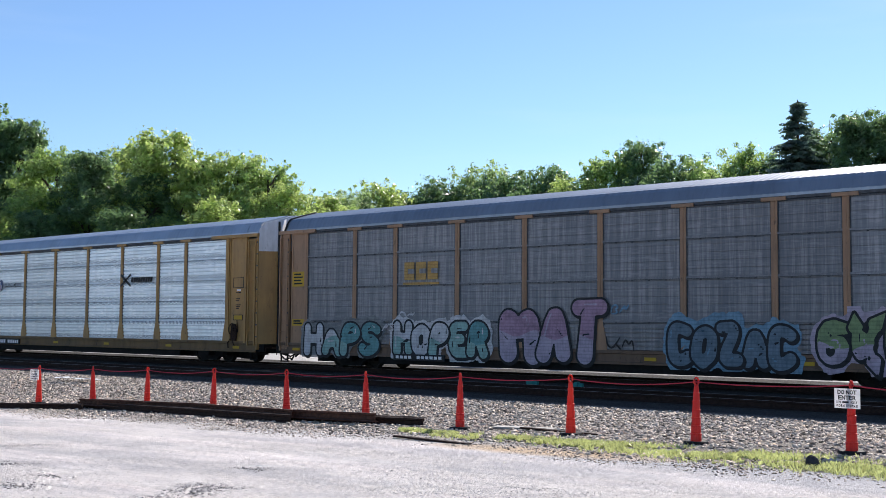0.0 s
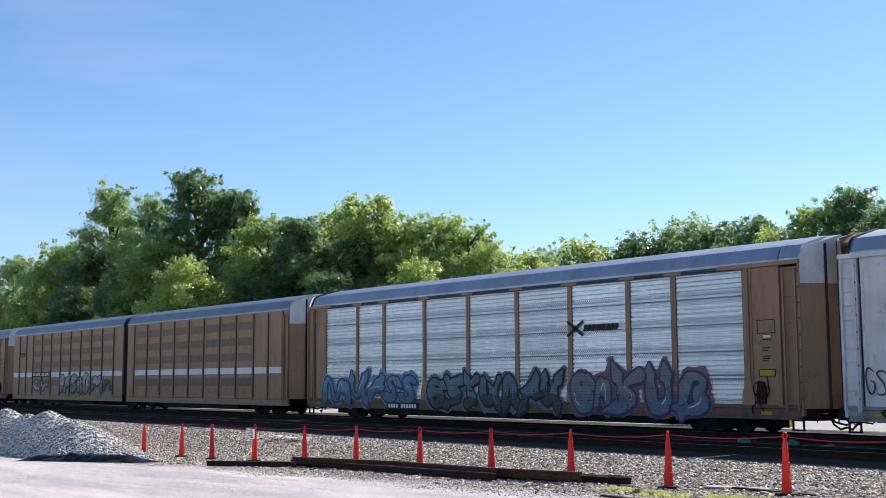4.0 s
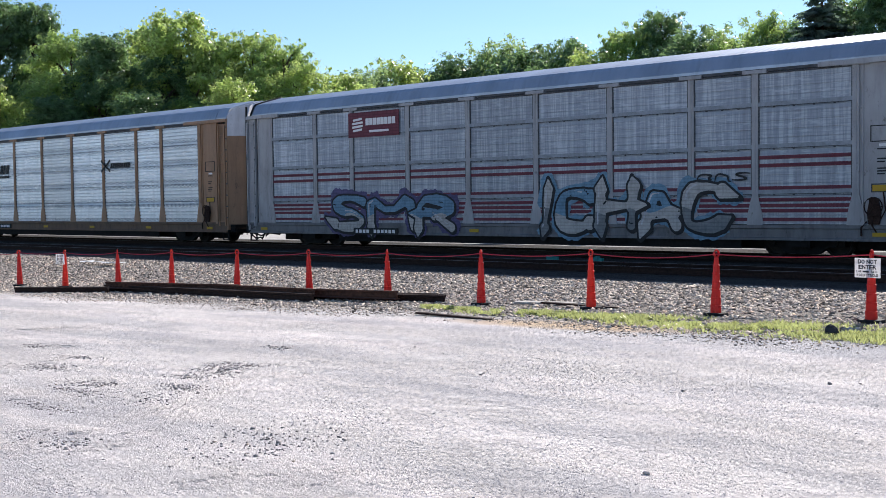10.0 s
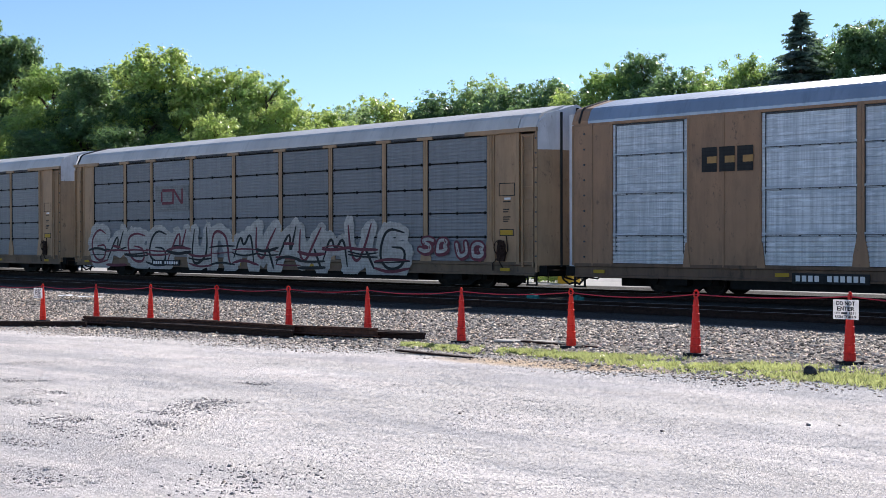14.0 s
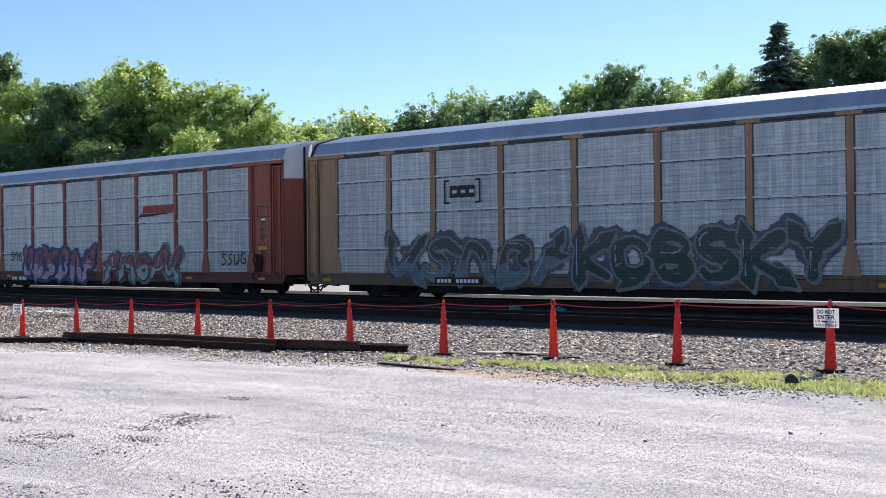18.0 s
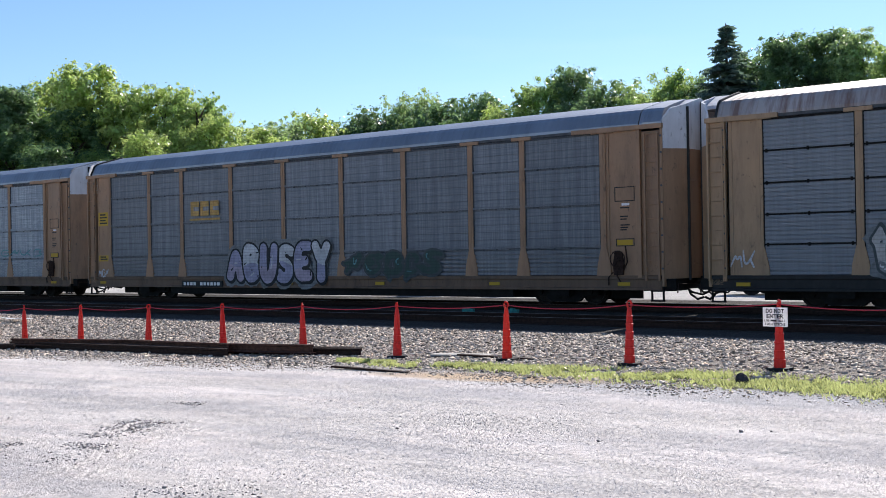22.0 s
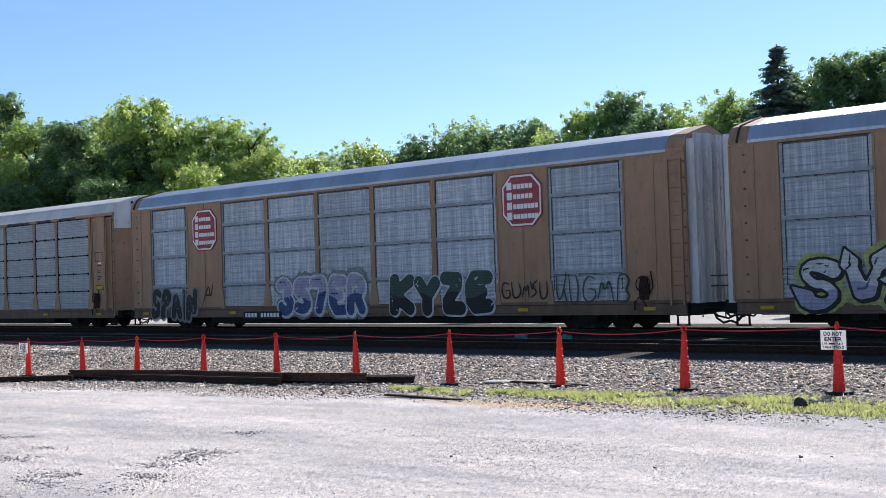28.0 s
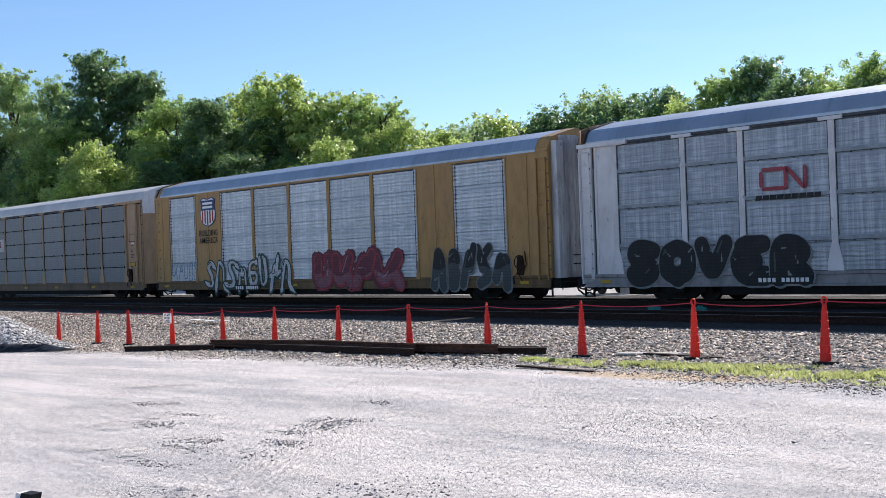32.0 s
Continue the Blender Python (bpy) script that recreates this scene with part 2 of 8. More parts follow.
TAN, OCHRE, TANPALE = (0.315, 0.182, 0.102), (0.37, 0.208, 0.064), (0.36, 0.228, 0.128)
M = {
    "tan": painted_steel("tan_car_paint", TAN),
    "ochre": painted_steel("ochre_car_paint", OCHRE),
    "tanpale": painted_steel("pale_tan_car_paint", TANPALE),
    "grey": painted_steel("grey_car_paint", (0.34, 0.345, 0.36)),
    "white": painted_steel("white_car_paint", (0.64, 0.625, 0.635), grime=0.22),
    "red": painted_steel("red_brown_car_paint", (0.27, 0.055, 0.032)),
    "amax": painted_steel("brown_tan_car_paint", (0.32, 0.186, 0.10)),
    "amaxdark": painted_steel("brown_mesh_inset", (0.165, 0.098, 0.056)),
    "doorgrey": painted_steel("weathered_grey_door_paint", (0.56, 0.56, 0.58), (0.14, 0.065, 0.04), grime=0.75),
    "silver": panel_metal("bright_zinc_panel", (0.74, 0.80, 0.84), 0.4, 0.38, 0.12, 0.62, 0.8, 0.6, 0.15, 0.85, 0.8),
    "silverdull": panel_metal("dull_silver_panel", (0.54, 0.585, 0.63), 0.25, 0.45, 0.45, 0.3, 0.7, 0.45),
    "lightgrey": panel_metal("light_grey_panel", (0.475, 0.51, 0.525), 0.2, 0.48, 0.6, 0.4, 0.3, 0.4),
    "midgrey": panel_metal("weathered_grey_panel", (0.43, 0.465, 0.505), 0.25, 0.5, 0.7, 0.35, 0.9, 0.35),
    "darkgrey": panel_metal("dark_weathered_panel", (0.25, 0.25, 0.258), 0.2, 0.5, 0.85, 0.3, 0.7, 0.3),
    "bluegrey": panel_metal("blue_grey_panel", (0.30, 0.33, 0.36), 0.2, 0.5, 0.7, 0.35, 0.9, 0.35),
    "darkblue": panel_metal("dark_blue_grey_panel", (0.175, 0.19, 0.21), 0.15, 0.5, 0.6, 0.3, 0.4, 0.25),
    "slate": panel_metal("slate_grey_panel", (0.18, 0.197, 0.222), 0.15, 0.5, 0.2, 0.2, 0.1, 0.22, 0.115),
    "slatelight": panel_metal("pale_slate_panel", (0.33, 0.362, 0.40), 0.15, 0.5, 0.25, 0.6, 0.2, 0.4, 0.115),
    "roof": roof_metal("galvanised_roof", (0.43, 0.455, 0.49), 0.85, 0.42),
    "roofdark": roof_metal("dull_galvanised_roof", (0.31, 0.32, 0.34), 0.9, 0.42),
    "rooflight": roof_metal("pale_roof", (0.52, 0.50, 0.48), 0.1, 0.5),
    "roofrust": roof_metal("rusty_white_roof", (0.34, 0.31, 0.30), 0.15, 0.6, 0.75),
    "bandgrey": glossless("dull_blue_grey_strip", (0.25, 0.28, 0.31), 0.5, 0.25, 5, 0.2, 0.1),
    "under": glossless("black_underframe", (0.012, 0.012, 0.012), 0.75, 0.4),
    "wheel": glossless("oily_wheel_steel", (0.025, 0.022, 0.02), 0.6, 0.4, metal=0.3),
    # dark for bolts, and for shade painted into panel gaps and the eave rail
    "seam": glossless("gap_shade_and_bolt", (0.075, 0.08, 0.088), 0.7, 0.4),
    "zinc": glossless("bright_zinc_strip", (0.50, 0.53, 0.57), 0.5, 0.25, 5, 0.2, 0.1),
    "black": flat_paint("black_paint", (0.016, 0.017, 0.018)),
    "whitep": flat_paint("white_paint", (0.72, 0.72, 0.72)),
    "yellowp": flat_paint("yellow_paint", (0.62, 0.38, 0.03)),
    "safety": flat_paint("yellow_reflector", (0.46, 0.29, 0.025)),
    "rust": glossless("rusty_rail_steel", (0.034, 0.020, 0.016), 0.75, 0.5, 14),
    "rustbright": glossless("bright_rust", (0.085, 0.042, 0.03), 0.8, 0.5, 12),
    "railtop": glossless("worn_rail_head", (0.20, 0.19, 0.185), 0.5, 0.2, 20, metal=0.9),
}


def gravel_ground():
    """One sheet: pale crushed stone on the lot, coarse ballast by the tracks with shade painted into their bed, dusty
    concrete beyond.
    """
    n = Nodes("ground_stone", 0.92, gloss=0.1)
    y, x = n.axis(1), n.axis(0)
    fine = n.voronoi(62.0, "Color")
    finer = n.noise(60.0, 4, 0.7)
    broad = n.noise(0.35, 5, 0.6)
    track = n.noise(0.5, 4, 0.6, n.stretch(0.25, 1.6, 1))
    lot = n.mix(n.ramp(broad, (0.32, 0.0), (0.68, 1.0)), (0.64, 0.588, 0.555), (0.75, 0.683, 0.635))
    lot = n.mix(n.math("MULTIPLY", n.ramp(track, (0.48, 0.0), (0.57, 1.0)), 0.8), lot, (0.82, 0.74, 0.695))
    sep = n.t.nodes.new("ShaderNodeSeparateColor")
    n.link(fine, sep.inputs[0])
    grains = n.ramp(sep.outputs[0], (0.0, 0.68), (0.25, 0.94), (0.7, 1.06), (1.0, 1.2))
    mask = n.ramp(n.noise(0.55, 5, 0.65, n.stretch(0.6, 1.3, 1)), (0.36, 0.5), (0.62, 1.0))
    lot = n.mix(n.math("MULTIPLY", mask, 0.9), lot, grains, "MULTIPLY")
    tooth = n.ramp(n.noise(11.0, 8, 0.85), (0.35, 0.62), (0.50, 1.0), (0.65, 1.18))
    lot = n.mix(n.math("MULTIPLY", mask, 0.85), lot, tooth, "MULTIPLY")
    swath = n.ramp(n.noise(0.8, 4, 0.65, n.stretch(0.22, 0.9, 1)), (0.47, 0.0), (0.60, 1.0))
    lot = n.mix(n.math("MULTIPLY", swath, 0.42), lot, (0.33, 0.325, 0.35))
    rut = n.math("MULTIPLY", n.ramp(n.noise(1.0, 3, 0.6, n.stretch(7.5, 0.35, 1)), (0.52, 0.0), (0.60, 1.0)), n.ramp(n.noise(0.28, 3, 0.6), (0.47, 0.0), (0.56, 1.0)))
    lot = n.mix(n.math("MULTIPLY", rut, 0.5), lot, (0.70, 0.64, 0.61))
    dx, dy = n.math("MULTIPLY", n.math("ADD", x, 9.7), 0.5), n.math("MULTIPLY", n.math("ADD", y, -13.15), 2.0)
    sandy = n.math("ADD", n.math("MULTIPLY", dx, dx), n.math("MULTIPLY", dy, dy))
    sandy = n.ramp(n.math("ADD", n.math("MULTIPLY", sandy, 0.5), n.math("MULTIPLY", n.noise(2.0, 4), 0.6)), (0.45, 0.95), (1.0, 0.0))
    ball = n.ramp(sep.outputs[1], (0.0, (0.05, 0.045, 0.038)), (0.4, (0.21, 0.185, 0.158)), (1.0, (0.52, 0.46, 0.395)))
    edge = n.math("ADD", y, n.math("MULTIPLY", n.math("SUBTRACT", n.noise(0.6, 4), 0.5), 1.6))
    on_ball = n.ramp(n.math("MULTIPLY", edge, 1 / 40), (13.1 / 40, 0.0), (14.4 / 40, 1.0))
    fringe = n.math("MULTIPLY", n.ramp(n.math("MULTIPLY", edge, 1 / 40), (11.3 / 40, 0.0), (12.7 / 40, 1.0)), n.ramp(n.math("MULTIPLY", n.math("ADD", x, 14.0), 0.1), (0.2, 0.0), (0.6, 1.0)))
    lot = n.mix(n.math("MULTIPLY", fringe, 0.6), lot, n.mix(1.0, (0.42, 0.42, 0.44), grains, "MULTIPLY"))
    col = n.mix(on_ball, lot, ball)
    col = n.mix(sandy, col, (0.60, 0.44, 0.29))
    # painted shade: the bed darkens to near black from the train's shadow edge
    bed_shade = n.ramp(n.math("MULTIPLY", y, 1 / 40), (21.2 / 40, 0.0), (22.3 / 40, 1.0))
    col = n.mix(n.math("MULTIPLY", bed_shade, 0.85), col, (0.018, 0.017, 0.016))
    far = n.ramp(n.math("MULTIPLY", edge, 1 / 80), (37.4 / 80, 0.0), (38.0 / 80, 1.0))
    yard = n.mix(n.ramp(broad, (0.3, 0.0), (0.7, 1.0)), (0.46, 0.43, 0.40), (0.56, 0.54, 0.51))
    col = n.mix(far, col, yard)
    meadow = n.ramp(n.math("MULTIPLY", edge, 1 / 200), (52.0 / 200, 0.0), (58.0 / 200, 1.0))
    col = n.mix(meadow, col, (0.07, 0.11, 0.025))
    rough_part = n.math("MULTIPLY", n.noise(22.0, 5, 0.75), mask)
    n.bump(n.math("ADD", n.math("MULTIPLY", sep.outputs[2], 0.22), n.math("ADD", rough_part, n.math("MULTIPLY", n.noise(4.0, 4, 0.6), 0.9))), 1.0, 0.048)
    return n.done(col)


def stone_mat(name, dark, light, warm=(0.40, 0.33, 0.26)):
    n = Nodes(name, 0.9, gloss=0.1)
    r = n.island()
    c = n.ramp(r, (0.0, dark), (0.45, tuple((a + b) / 2 for a, b in zip(dark, light))), (0.9, light), (1.0, warm))
    n.bump(n.noise(30.0, 4), 0.4, 0.01)
    return n.done(c)


def leaf_mat(name, c, thin):
    n = Nodes(name, 0.30)
    r = n.island()
    col = n.mix(n.ramp(r, (0.0, 0.0), (1.0, 1.0)), scaled(c, 0.30), scaled(c, 1.7))
    col = n.mix(n.ramp(n.noise(0.8, 3), (0.42, 0.0), (0.66, 1.0)), n.mix(1.0, col, 0.62, "MULTIPLY"), n.mix(0.35, col, thin))
    n.done(col)
    tr = n.t.nodes.new("ShaderNodeBsdfTranslucent")
    n.link(n.mix(0.72, col, thin), tr.inputs[0])
    ms = n.t.nodes.new("ShaderNodeMixShader")
    ms.inputs[0].default_value = 0.55
    n.link(n.bsdf.outputs[0], ms.inputs[1])
    n.link(tr.outputs[0], ms.inputs[2])
    n.link(ms.outputs[0], n.t.nodes["Material Output"].inputs[0])
    return n.m


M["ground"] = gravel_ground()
M["ballast"] = stone_mat("ballast_stone", (0.10, 0.08, 0.065), (0.80, 0.68, 0.56), (0.70, 0.51, 0.36))
M["pile"] = stone_mat("pile_stone", (0.10, 0.096, 0.094), (0.60, 0.575, 0.55), (0.62, 0.57, 0.52))
M["grit"] = stone_mat("lot_stone", (0.30, 0.28, 0.275), (0.66, 0.61, 0.59))
M["leaf_a"] = leaf_mat("maple_leaves", (0.155, 0.265, 0.08), (0.6, 0.78, 0.24))
M["leaf_b"] = leaf_mat("bright_leaves", (0.25, 0.36, 0.1), (0.74, 0.88, 0.28))
M["leaf_c"] = leaf_mat("dark_leaves", (0.078, 0.15, 0.08), (0.34, 0.52, 0.2))
M["leaf_d"] = leaf_mat("grey_green_leaves", (0.17, 0.26, 0.115), (0.58, 0.76, 0.3))
M["needle"] = leaf_mat("spruce_needles", (0.085, 0.125, 0.11), (0.18, 0.27, 0.19))
M["bark"] = glossless("bark", (0.08, 0.06, 0.045), 0.9, 0.4, 12)
M["grass"] = leaf_mat("grass_blades", (0.36, 0.40, 0.17), (0.66, 0.70, 0.28))
_cone = Nodes("orange_cone_plastic", 0.42)
_gx = _cone.t.nodes.new("ShaderNodeObjectInfo").outputs["Random"]
_c = _cone.mix(_cone.ramp(_gx, (0.3, 0.0), (0.9, 1.0)), (0.62, 0.045, 0.035), (0.78, 0.07, 0.035))
_cone.bsdf.inputs["Subsurface Weight"].default_value = 0.0
_tr = _cone.t.nodes.new("ShaderNodeBsdfTranslucent")
_cone.link(_c, _tr.inputs[0])
_ms = _cone.t.nodes.new("ShaderNodeMixShader")
_ms.inputs[0].default_value = 0.45
_cone.link(_cone.bsdf.outputs[0], _ms.inputs[1])
_cone.link(_tr.outputs[0], _ms.inputs[2])
_cone.link(_ms.outputs[0], _cone.t.nodes["Material Output"].inputs[0])
M["cone"] = _cone.done(_c)
M["rubber"] = glossless("black_rubber", (0.02, 0.02, 0.021), 0.7, 0.3)
M["rope"] = flat_paint("red_rope", (0.45, 0.035, 0.06))
M["tarp"] = glossless("black_tarp", (0.02, 0.02, 0.022), 0.45, 0.3, 4, 0.5)
M["board"] = glossless("grey_board", (0.45, 0.42, 0.38), 0.8, 0.25)
_sg = Nodes("sign_paper", 0.5)
_tr = _sg.t.nodes.new("ShaderNodeBsdfTranslucent")
_tr.inputs[0].default_value = (0.85, 0.84, 0.85, 1)
_ms = _sg.t.nodes.new("ShaderNodeMixShader")
_ms.inputs[0].default_value = 0.5
_sg.link(_sg.bsdf.outputs[0], _ms.inputs[1])
_sg.link(_tr.outputs[0], _ms.inputs[2])
_sg.link(_ms.outputs[0], _sg.t.nodes["Material Output"].inputs[0])
M["signwhite"] = _sg.done((0.80, 0.79, 0.80))
M["ink"] = flat_paint("sign_ink", (0.03, 0.03, 0.04), 0.6, 0.1)
M["teal"] = flat_paint("teal_paint", (0.03, 0.22, 0.20))

# ---- mesh helpers ----


class Build:
    """Collects verts and faces of one mesh, with a material slot for each face."""

    def __init__(self):
        self.v, self.f, self.k = [], [], []

    def add(self, verts, faces, slot=0):
        o = len(self.v)
        self.v += [tuple(p) for p in verts]
        self.f += [tuple(i + o for i in f) for f in faces]
        self.k += [slot] * len(faces)
        return self

    def box(self, x0, x1, y0, y1, z0, z1, slot=0):
        v = [(x, y, z) for x in (x0, x1) for y in (y0, y1) for z in (z0, z1)]
        return self.add(v, [(0, 1, 3, 2), (4, 6, 7, 5), (0, 4, 5, 1), (2, 3, 7, 6), (0, 2, 6, 4), (1, 5, 7, 3)], slot)

    def prism(self, outline, y0, y1, slot=0):
        """An outline in x, z, counted anticlockwise as seen from -y, made solid from y0 to y1."""
        n = len(outline)
        v = [(x, y0, z) for x, z in outline] + [(x, y1, z) for x, z in outline]
        f = [tuple(range(n)), tuple(range(2 * n - 1, n - 1, -1))]
        f += [(i, i + n, (i + 1) % n + n, (i + 1) % n) for i in range(n)]
        return self.add(v, f, slot)

    def extrude(self, profile, x0, x1, slot=0):
        """A closed outline in y, z, made solid from x0 to x1."""
        n = len(profile)
        v = [(x0, y, z) for y, z in profile] + [(x1, y, z) for y, z in profile]
        f = [tuple(range(n)), tuple(range(2 * n - 1, n - 1, -1))]
        f += [(i, i + n, (i + 1) % n + n, (i + 1) % n) for i in range(n)]
        return self.add(v, f, slot)

    def tube(self, points, r, sides=6, slot=0):
        pts = [Vector(p) for p in points]
        v, f = [], []
        for i, p in enumerate(pts):
            d = (pts[min(i + 1, len(pts) - 1)] - pts[max(i - 1, 0)]).normalized()
            a = d.orthogonal().normalized() if abs(d.z) > 0.9 else d.cross(Vector((0, 0, 1))).normalized()
            b = d.cross(a)
            rr = r[i] if isinstance(r, (list, tuple)) else r
            v += [tuple(p + rr * (a * math.cos(t) + b * math.sin(t))) for t in [6.2832 * j / sides for j in range(sides)]]
        for i in range(len(pts) - 1):
            for j in range(sides):
                f.append((i * sides + j, i * sides + (j + 1) % sides, (i + 1) * sides + (j + 1) % sides, (i + 1) * sides + j))
        f += [tuple(range(sides - 1, -1, -1)), tuple(range((len(pts) - 1) * sides, len(pts) * sides))]
        return self.add(v, f, slot)

    def lathe(self, rings, sides=16, axis="z", slot=0):
        """Rings of radius and height about an axis."""
        v, f = [], []
        for r, h in rings:
            for j in range(sides):
                c, s = r * math.cos(6.2832 * j / sides), r * math.sin(6.2832 * j / sides)
                v.append((c, s, h) if axis == "z" else (c, h, s))
        for i in range(len(rings) - 1):
            for j in range(sides):
                q = (i * sides + j, i * sides + (j + 1) % sides, (i + 1) * sides + (j + 1) % sides, (i + 1) * sides + j)
                f.append(q if axis == "z" else q[::-1])
        f += [tuple(range(sides - 1, -1, -1)), tuple(range((len(rings) - 1) * sides, len(rings) * sides))]
        return self.add(v, f, slot)

    def mesh(self, name, *mats, smooth=False):
        me = bpy.data.meshes.new(name)
        me.from_pydata(self.v, [], self.f)
        for m in mats:
            me.materials.append(m)
        if len(mats) > 1:
            me.polygons.foreach_set("material_index", self.k)
        if smooth:
            me.polygons.foreach_set("use_smooth", [True] * len(me.polygons))
        me.update()
        return me


def part(name, me, parent, at=(0, 0, 0), label=""):
    ob = new(name, me)
    ob.parent = parent
    ob.location = at
    return tagged(ob, label)


def thing(name, label, category, group="", kind="", at=None):
    ob = tagged(new(name), label, category, group, kind)
    ob.empty_display_size = 0.3
    if at is not None:
        ob.matrix_basis = at
    return ob


def grow_mesh(name, verts, faces, mat):
    """A mesh from arrays of vertices and of faces with equal corners."""
    me = bpy.data.meshes.new(name)
    verts, faces = np.asarray(verts, np.float32), np.asarray(faces, np.int32)
    n, k = faces.shape
    me.vertices.add(len(verts))
    me.vertices.foreach_set("co", verts.ravel())
    me.loops.add(n * k)
    me.loops.foreach_set("vertex_index", faces.ravel())
    me.polygons.add(n)
    me.polygons.foreach_set("loop_start", np.arange(0, n * k, k, dtype=np.int32))
    me.materials.append(mat)
    me.update(calc_edges=True)
    me.validate()
    return me

# ---- the ground and the tracks ----
TRAIN_Y, NEAR_Y, RAIL = 30.93, 24.75, 0.12


def ground_z(x, y):
    """The lot falls gently towards -x; the track bed is level."""
    lot = np.clip(0.0195 * (x + 9.0), -0.62, 0.05)
    lot = np.where(y < 8, lot * np.clip(y / 8, 0, 1), lot)
    bed = -0.06
    t = np.clip((y - 16.5) / 5.0, 0, 1)
    t = t * t * (3 - 2 * t)
    return lot * (1 - t) + bed * t


def ground_sheet():
    xs = np.r_[-2500, -1200, -700, -400, -250, -160, np.arange(-110, 60.1, 2.0), 90, 160, 300, 700, 2500]
    ys = np.r_[-1500, -500, -150, -60, -30, -15, np.arange(-8, 45.1, 0.75), 55, 70, 100, 160, 300, 800, 3000]
    gx, gy = np.meshgrid(xs, ys)
    gz = ground_z(gx, gy)
    hill = np.clip((gy - 95) / 500, 0, 1) * 16
    v = np.c_[gx.ravel(), gy.ravel(), (gz + hill).ravel()]
    nx, ny = len(xs), len(ys)
    i = np.arange(nx * ny).reshape(ny, nx)
    f = np.c_[i[:-1, :-1].ravel(), i[:-1, 1:].ravel(), i[1:, 1:].ravel(), i[1:, :-1].ravel()]
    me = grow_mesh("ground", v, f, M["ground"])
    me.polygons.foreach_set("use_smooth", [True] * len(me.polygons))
    return tagged(new("ground", me), "pale crushed stone lot with ballast, the train's shade painted into the track bed", "ground", kind="structure")


ground_sheet()
GEN = np.random.default_rng(7)


def stones(name, pts, sizes, mat, label, category, flat=0.65):
    """Many broken stones, each an uneven octahedron with its own turn."""
    n = len(pts)
    base = np.array([(1, 0, 0), (0, 1, 0), (-1, 0, 0), (0, -1, 0), (0, 0, 1), (0, 0, -1)], float)
    tri = np.array([(0, 1, 4), (1, 2, 4), (2, 3, 4), (3, 0, 4), (1, 0, 5), (2, 1, 5), (3, 2, 5), (0, 3, 5)])
    q = GEN.normal(size=(n, 4))
    q /= np.linalg.norm(q, axis=1, keepdims=True)
    w, x, y, z = q.T
    rot = np.stack([1 - 2 * (y * y + z * z), 2 * (x * y - z * w), 2 * (x * z + y * w), 2 * (x * y + z * w), 1 - 2 * (x * x + z * z), 2 * (y * z - x * w), 2 * (x * z - y * w), 2 * (y * z + x * w), 1 - 2 * (x * x + y * y)], 1).reshape(n, 3, 3)
    b = base[None] * GEN.uniform(0.6, 1.25, (n, 6, 1)) + GEN.normal(0, 0.16, (n, 6, 3))
    v = np.einsum("nij,nkj->nki", rot, b) * np.asarray(sizes)[:, None, None]
    v[:, :, 2] *= flat
    v += np.asarray(pts)[:, None]
    f = (tri[None] + 6 * np.arange(n)[:, None, None]).reshape(-1, 3)
    return tagged(new(name, grow_mesh(name, v.reshape(-1, 3), f, mat)), label, category, kind="stuff")


def scatter(n, x0, x1, y0, y1, keep=None):
    p = np.c_[GEN.uniform(x0, x1, n), GEN.uniform(y0, y1, n)]
    if keep is not None:
        p = p[keep(p[:, 0], p[:, 1])]
    return np.c_[p, ground_z(p[:, 0], p[:, 1])]


def lot_edge(x):
    """Where the loose ballast strip begins."""
    return 13.6 - 0.75 * np.clip((x + 11) / 5, 0, 1) + 0.25 * np.sin(x * 0.9) + 0.15 * np.sin(x * 2.3)


RAIL_PROFILE = [(-0.07, 0.0), (0.07, 0.0), (0.07, 0.012), (0.012, 0.03), (0.010, 0.12), (0.035, 0.132), (0.035, 0.17), (-0.035, 0.17), (-0.035, 0.132), (-0.010, 0.12), (-0.012, 0.03), (-0.07, 0.012)]


def railway_track(y, label):
    t = thing("railway_track", label, "railway track", kind="structure")
    for s in (-0.753, 0.753):
        b = Build().extrude([(y + s + p, RAIL - 0.17 + q) for p, q in RAIL_PROFILE], -420, 140)
        r = part("rail", b.mesh("rail", M["rust"]), t)
        h = Build().box(-420, 140, y + s - 0.030, y + s + 0.030, RAIL - 0.002, RAIL + 0.003)
        part("rail_head", h.mesh("rail_head", M["railtop"]), r)
    tie = Build().box(-0.115, 0.115, -1.3, 1.3, -0.16, 0).mesh("tie", M["tie"])
    for i in range(118):
        x = -56 + i * 0.56
        ob = part("tie", tie, t, (x, y + 0.02 * math.sin(i * 7.1), RAIL - 0.175))
        ob.rotation_euler[2] = 0.02 * math.sin(i * 3.3)
    return t


M["doorwhite"] = painted_steel("white_door_top_paint", (0.62, 0.62, 0.65), grime=0.35)
M["tie"] = glossless("creosoted_tie", (0.035, 0.028, 0.022), 0.85, 0.4, 9)
railway_track(TRAIN_Y, "main railway track on ballast under the passing train")
railway_track(NEAR_Y, "empty rusty railway track in the train's shadow")

# ---- the autorack cars ----
HALF_W, LB, PITCH = 1.53, 27.3, 28.65
EAVE, DECK, SILL = 5.10, 0.86, 0.50        # heights over the rail
POSTS = [1.5, 4.15, 6.2, 9.1, 11.95, 14.85, 17.7, 20.5, 22.5, 25.35]
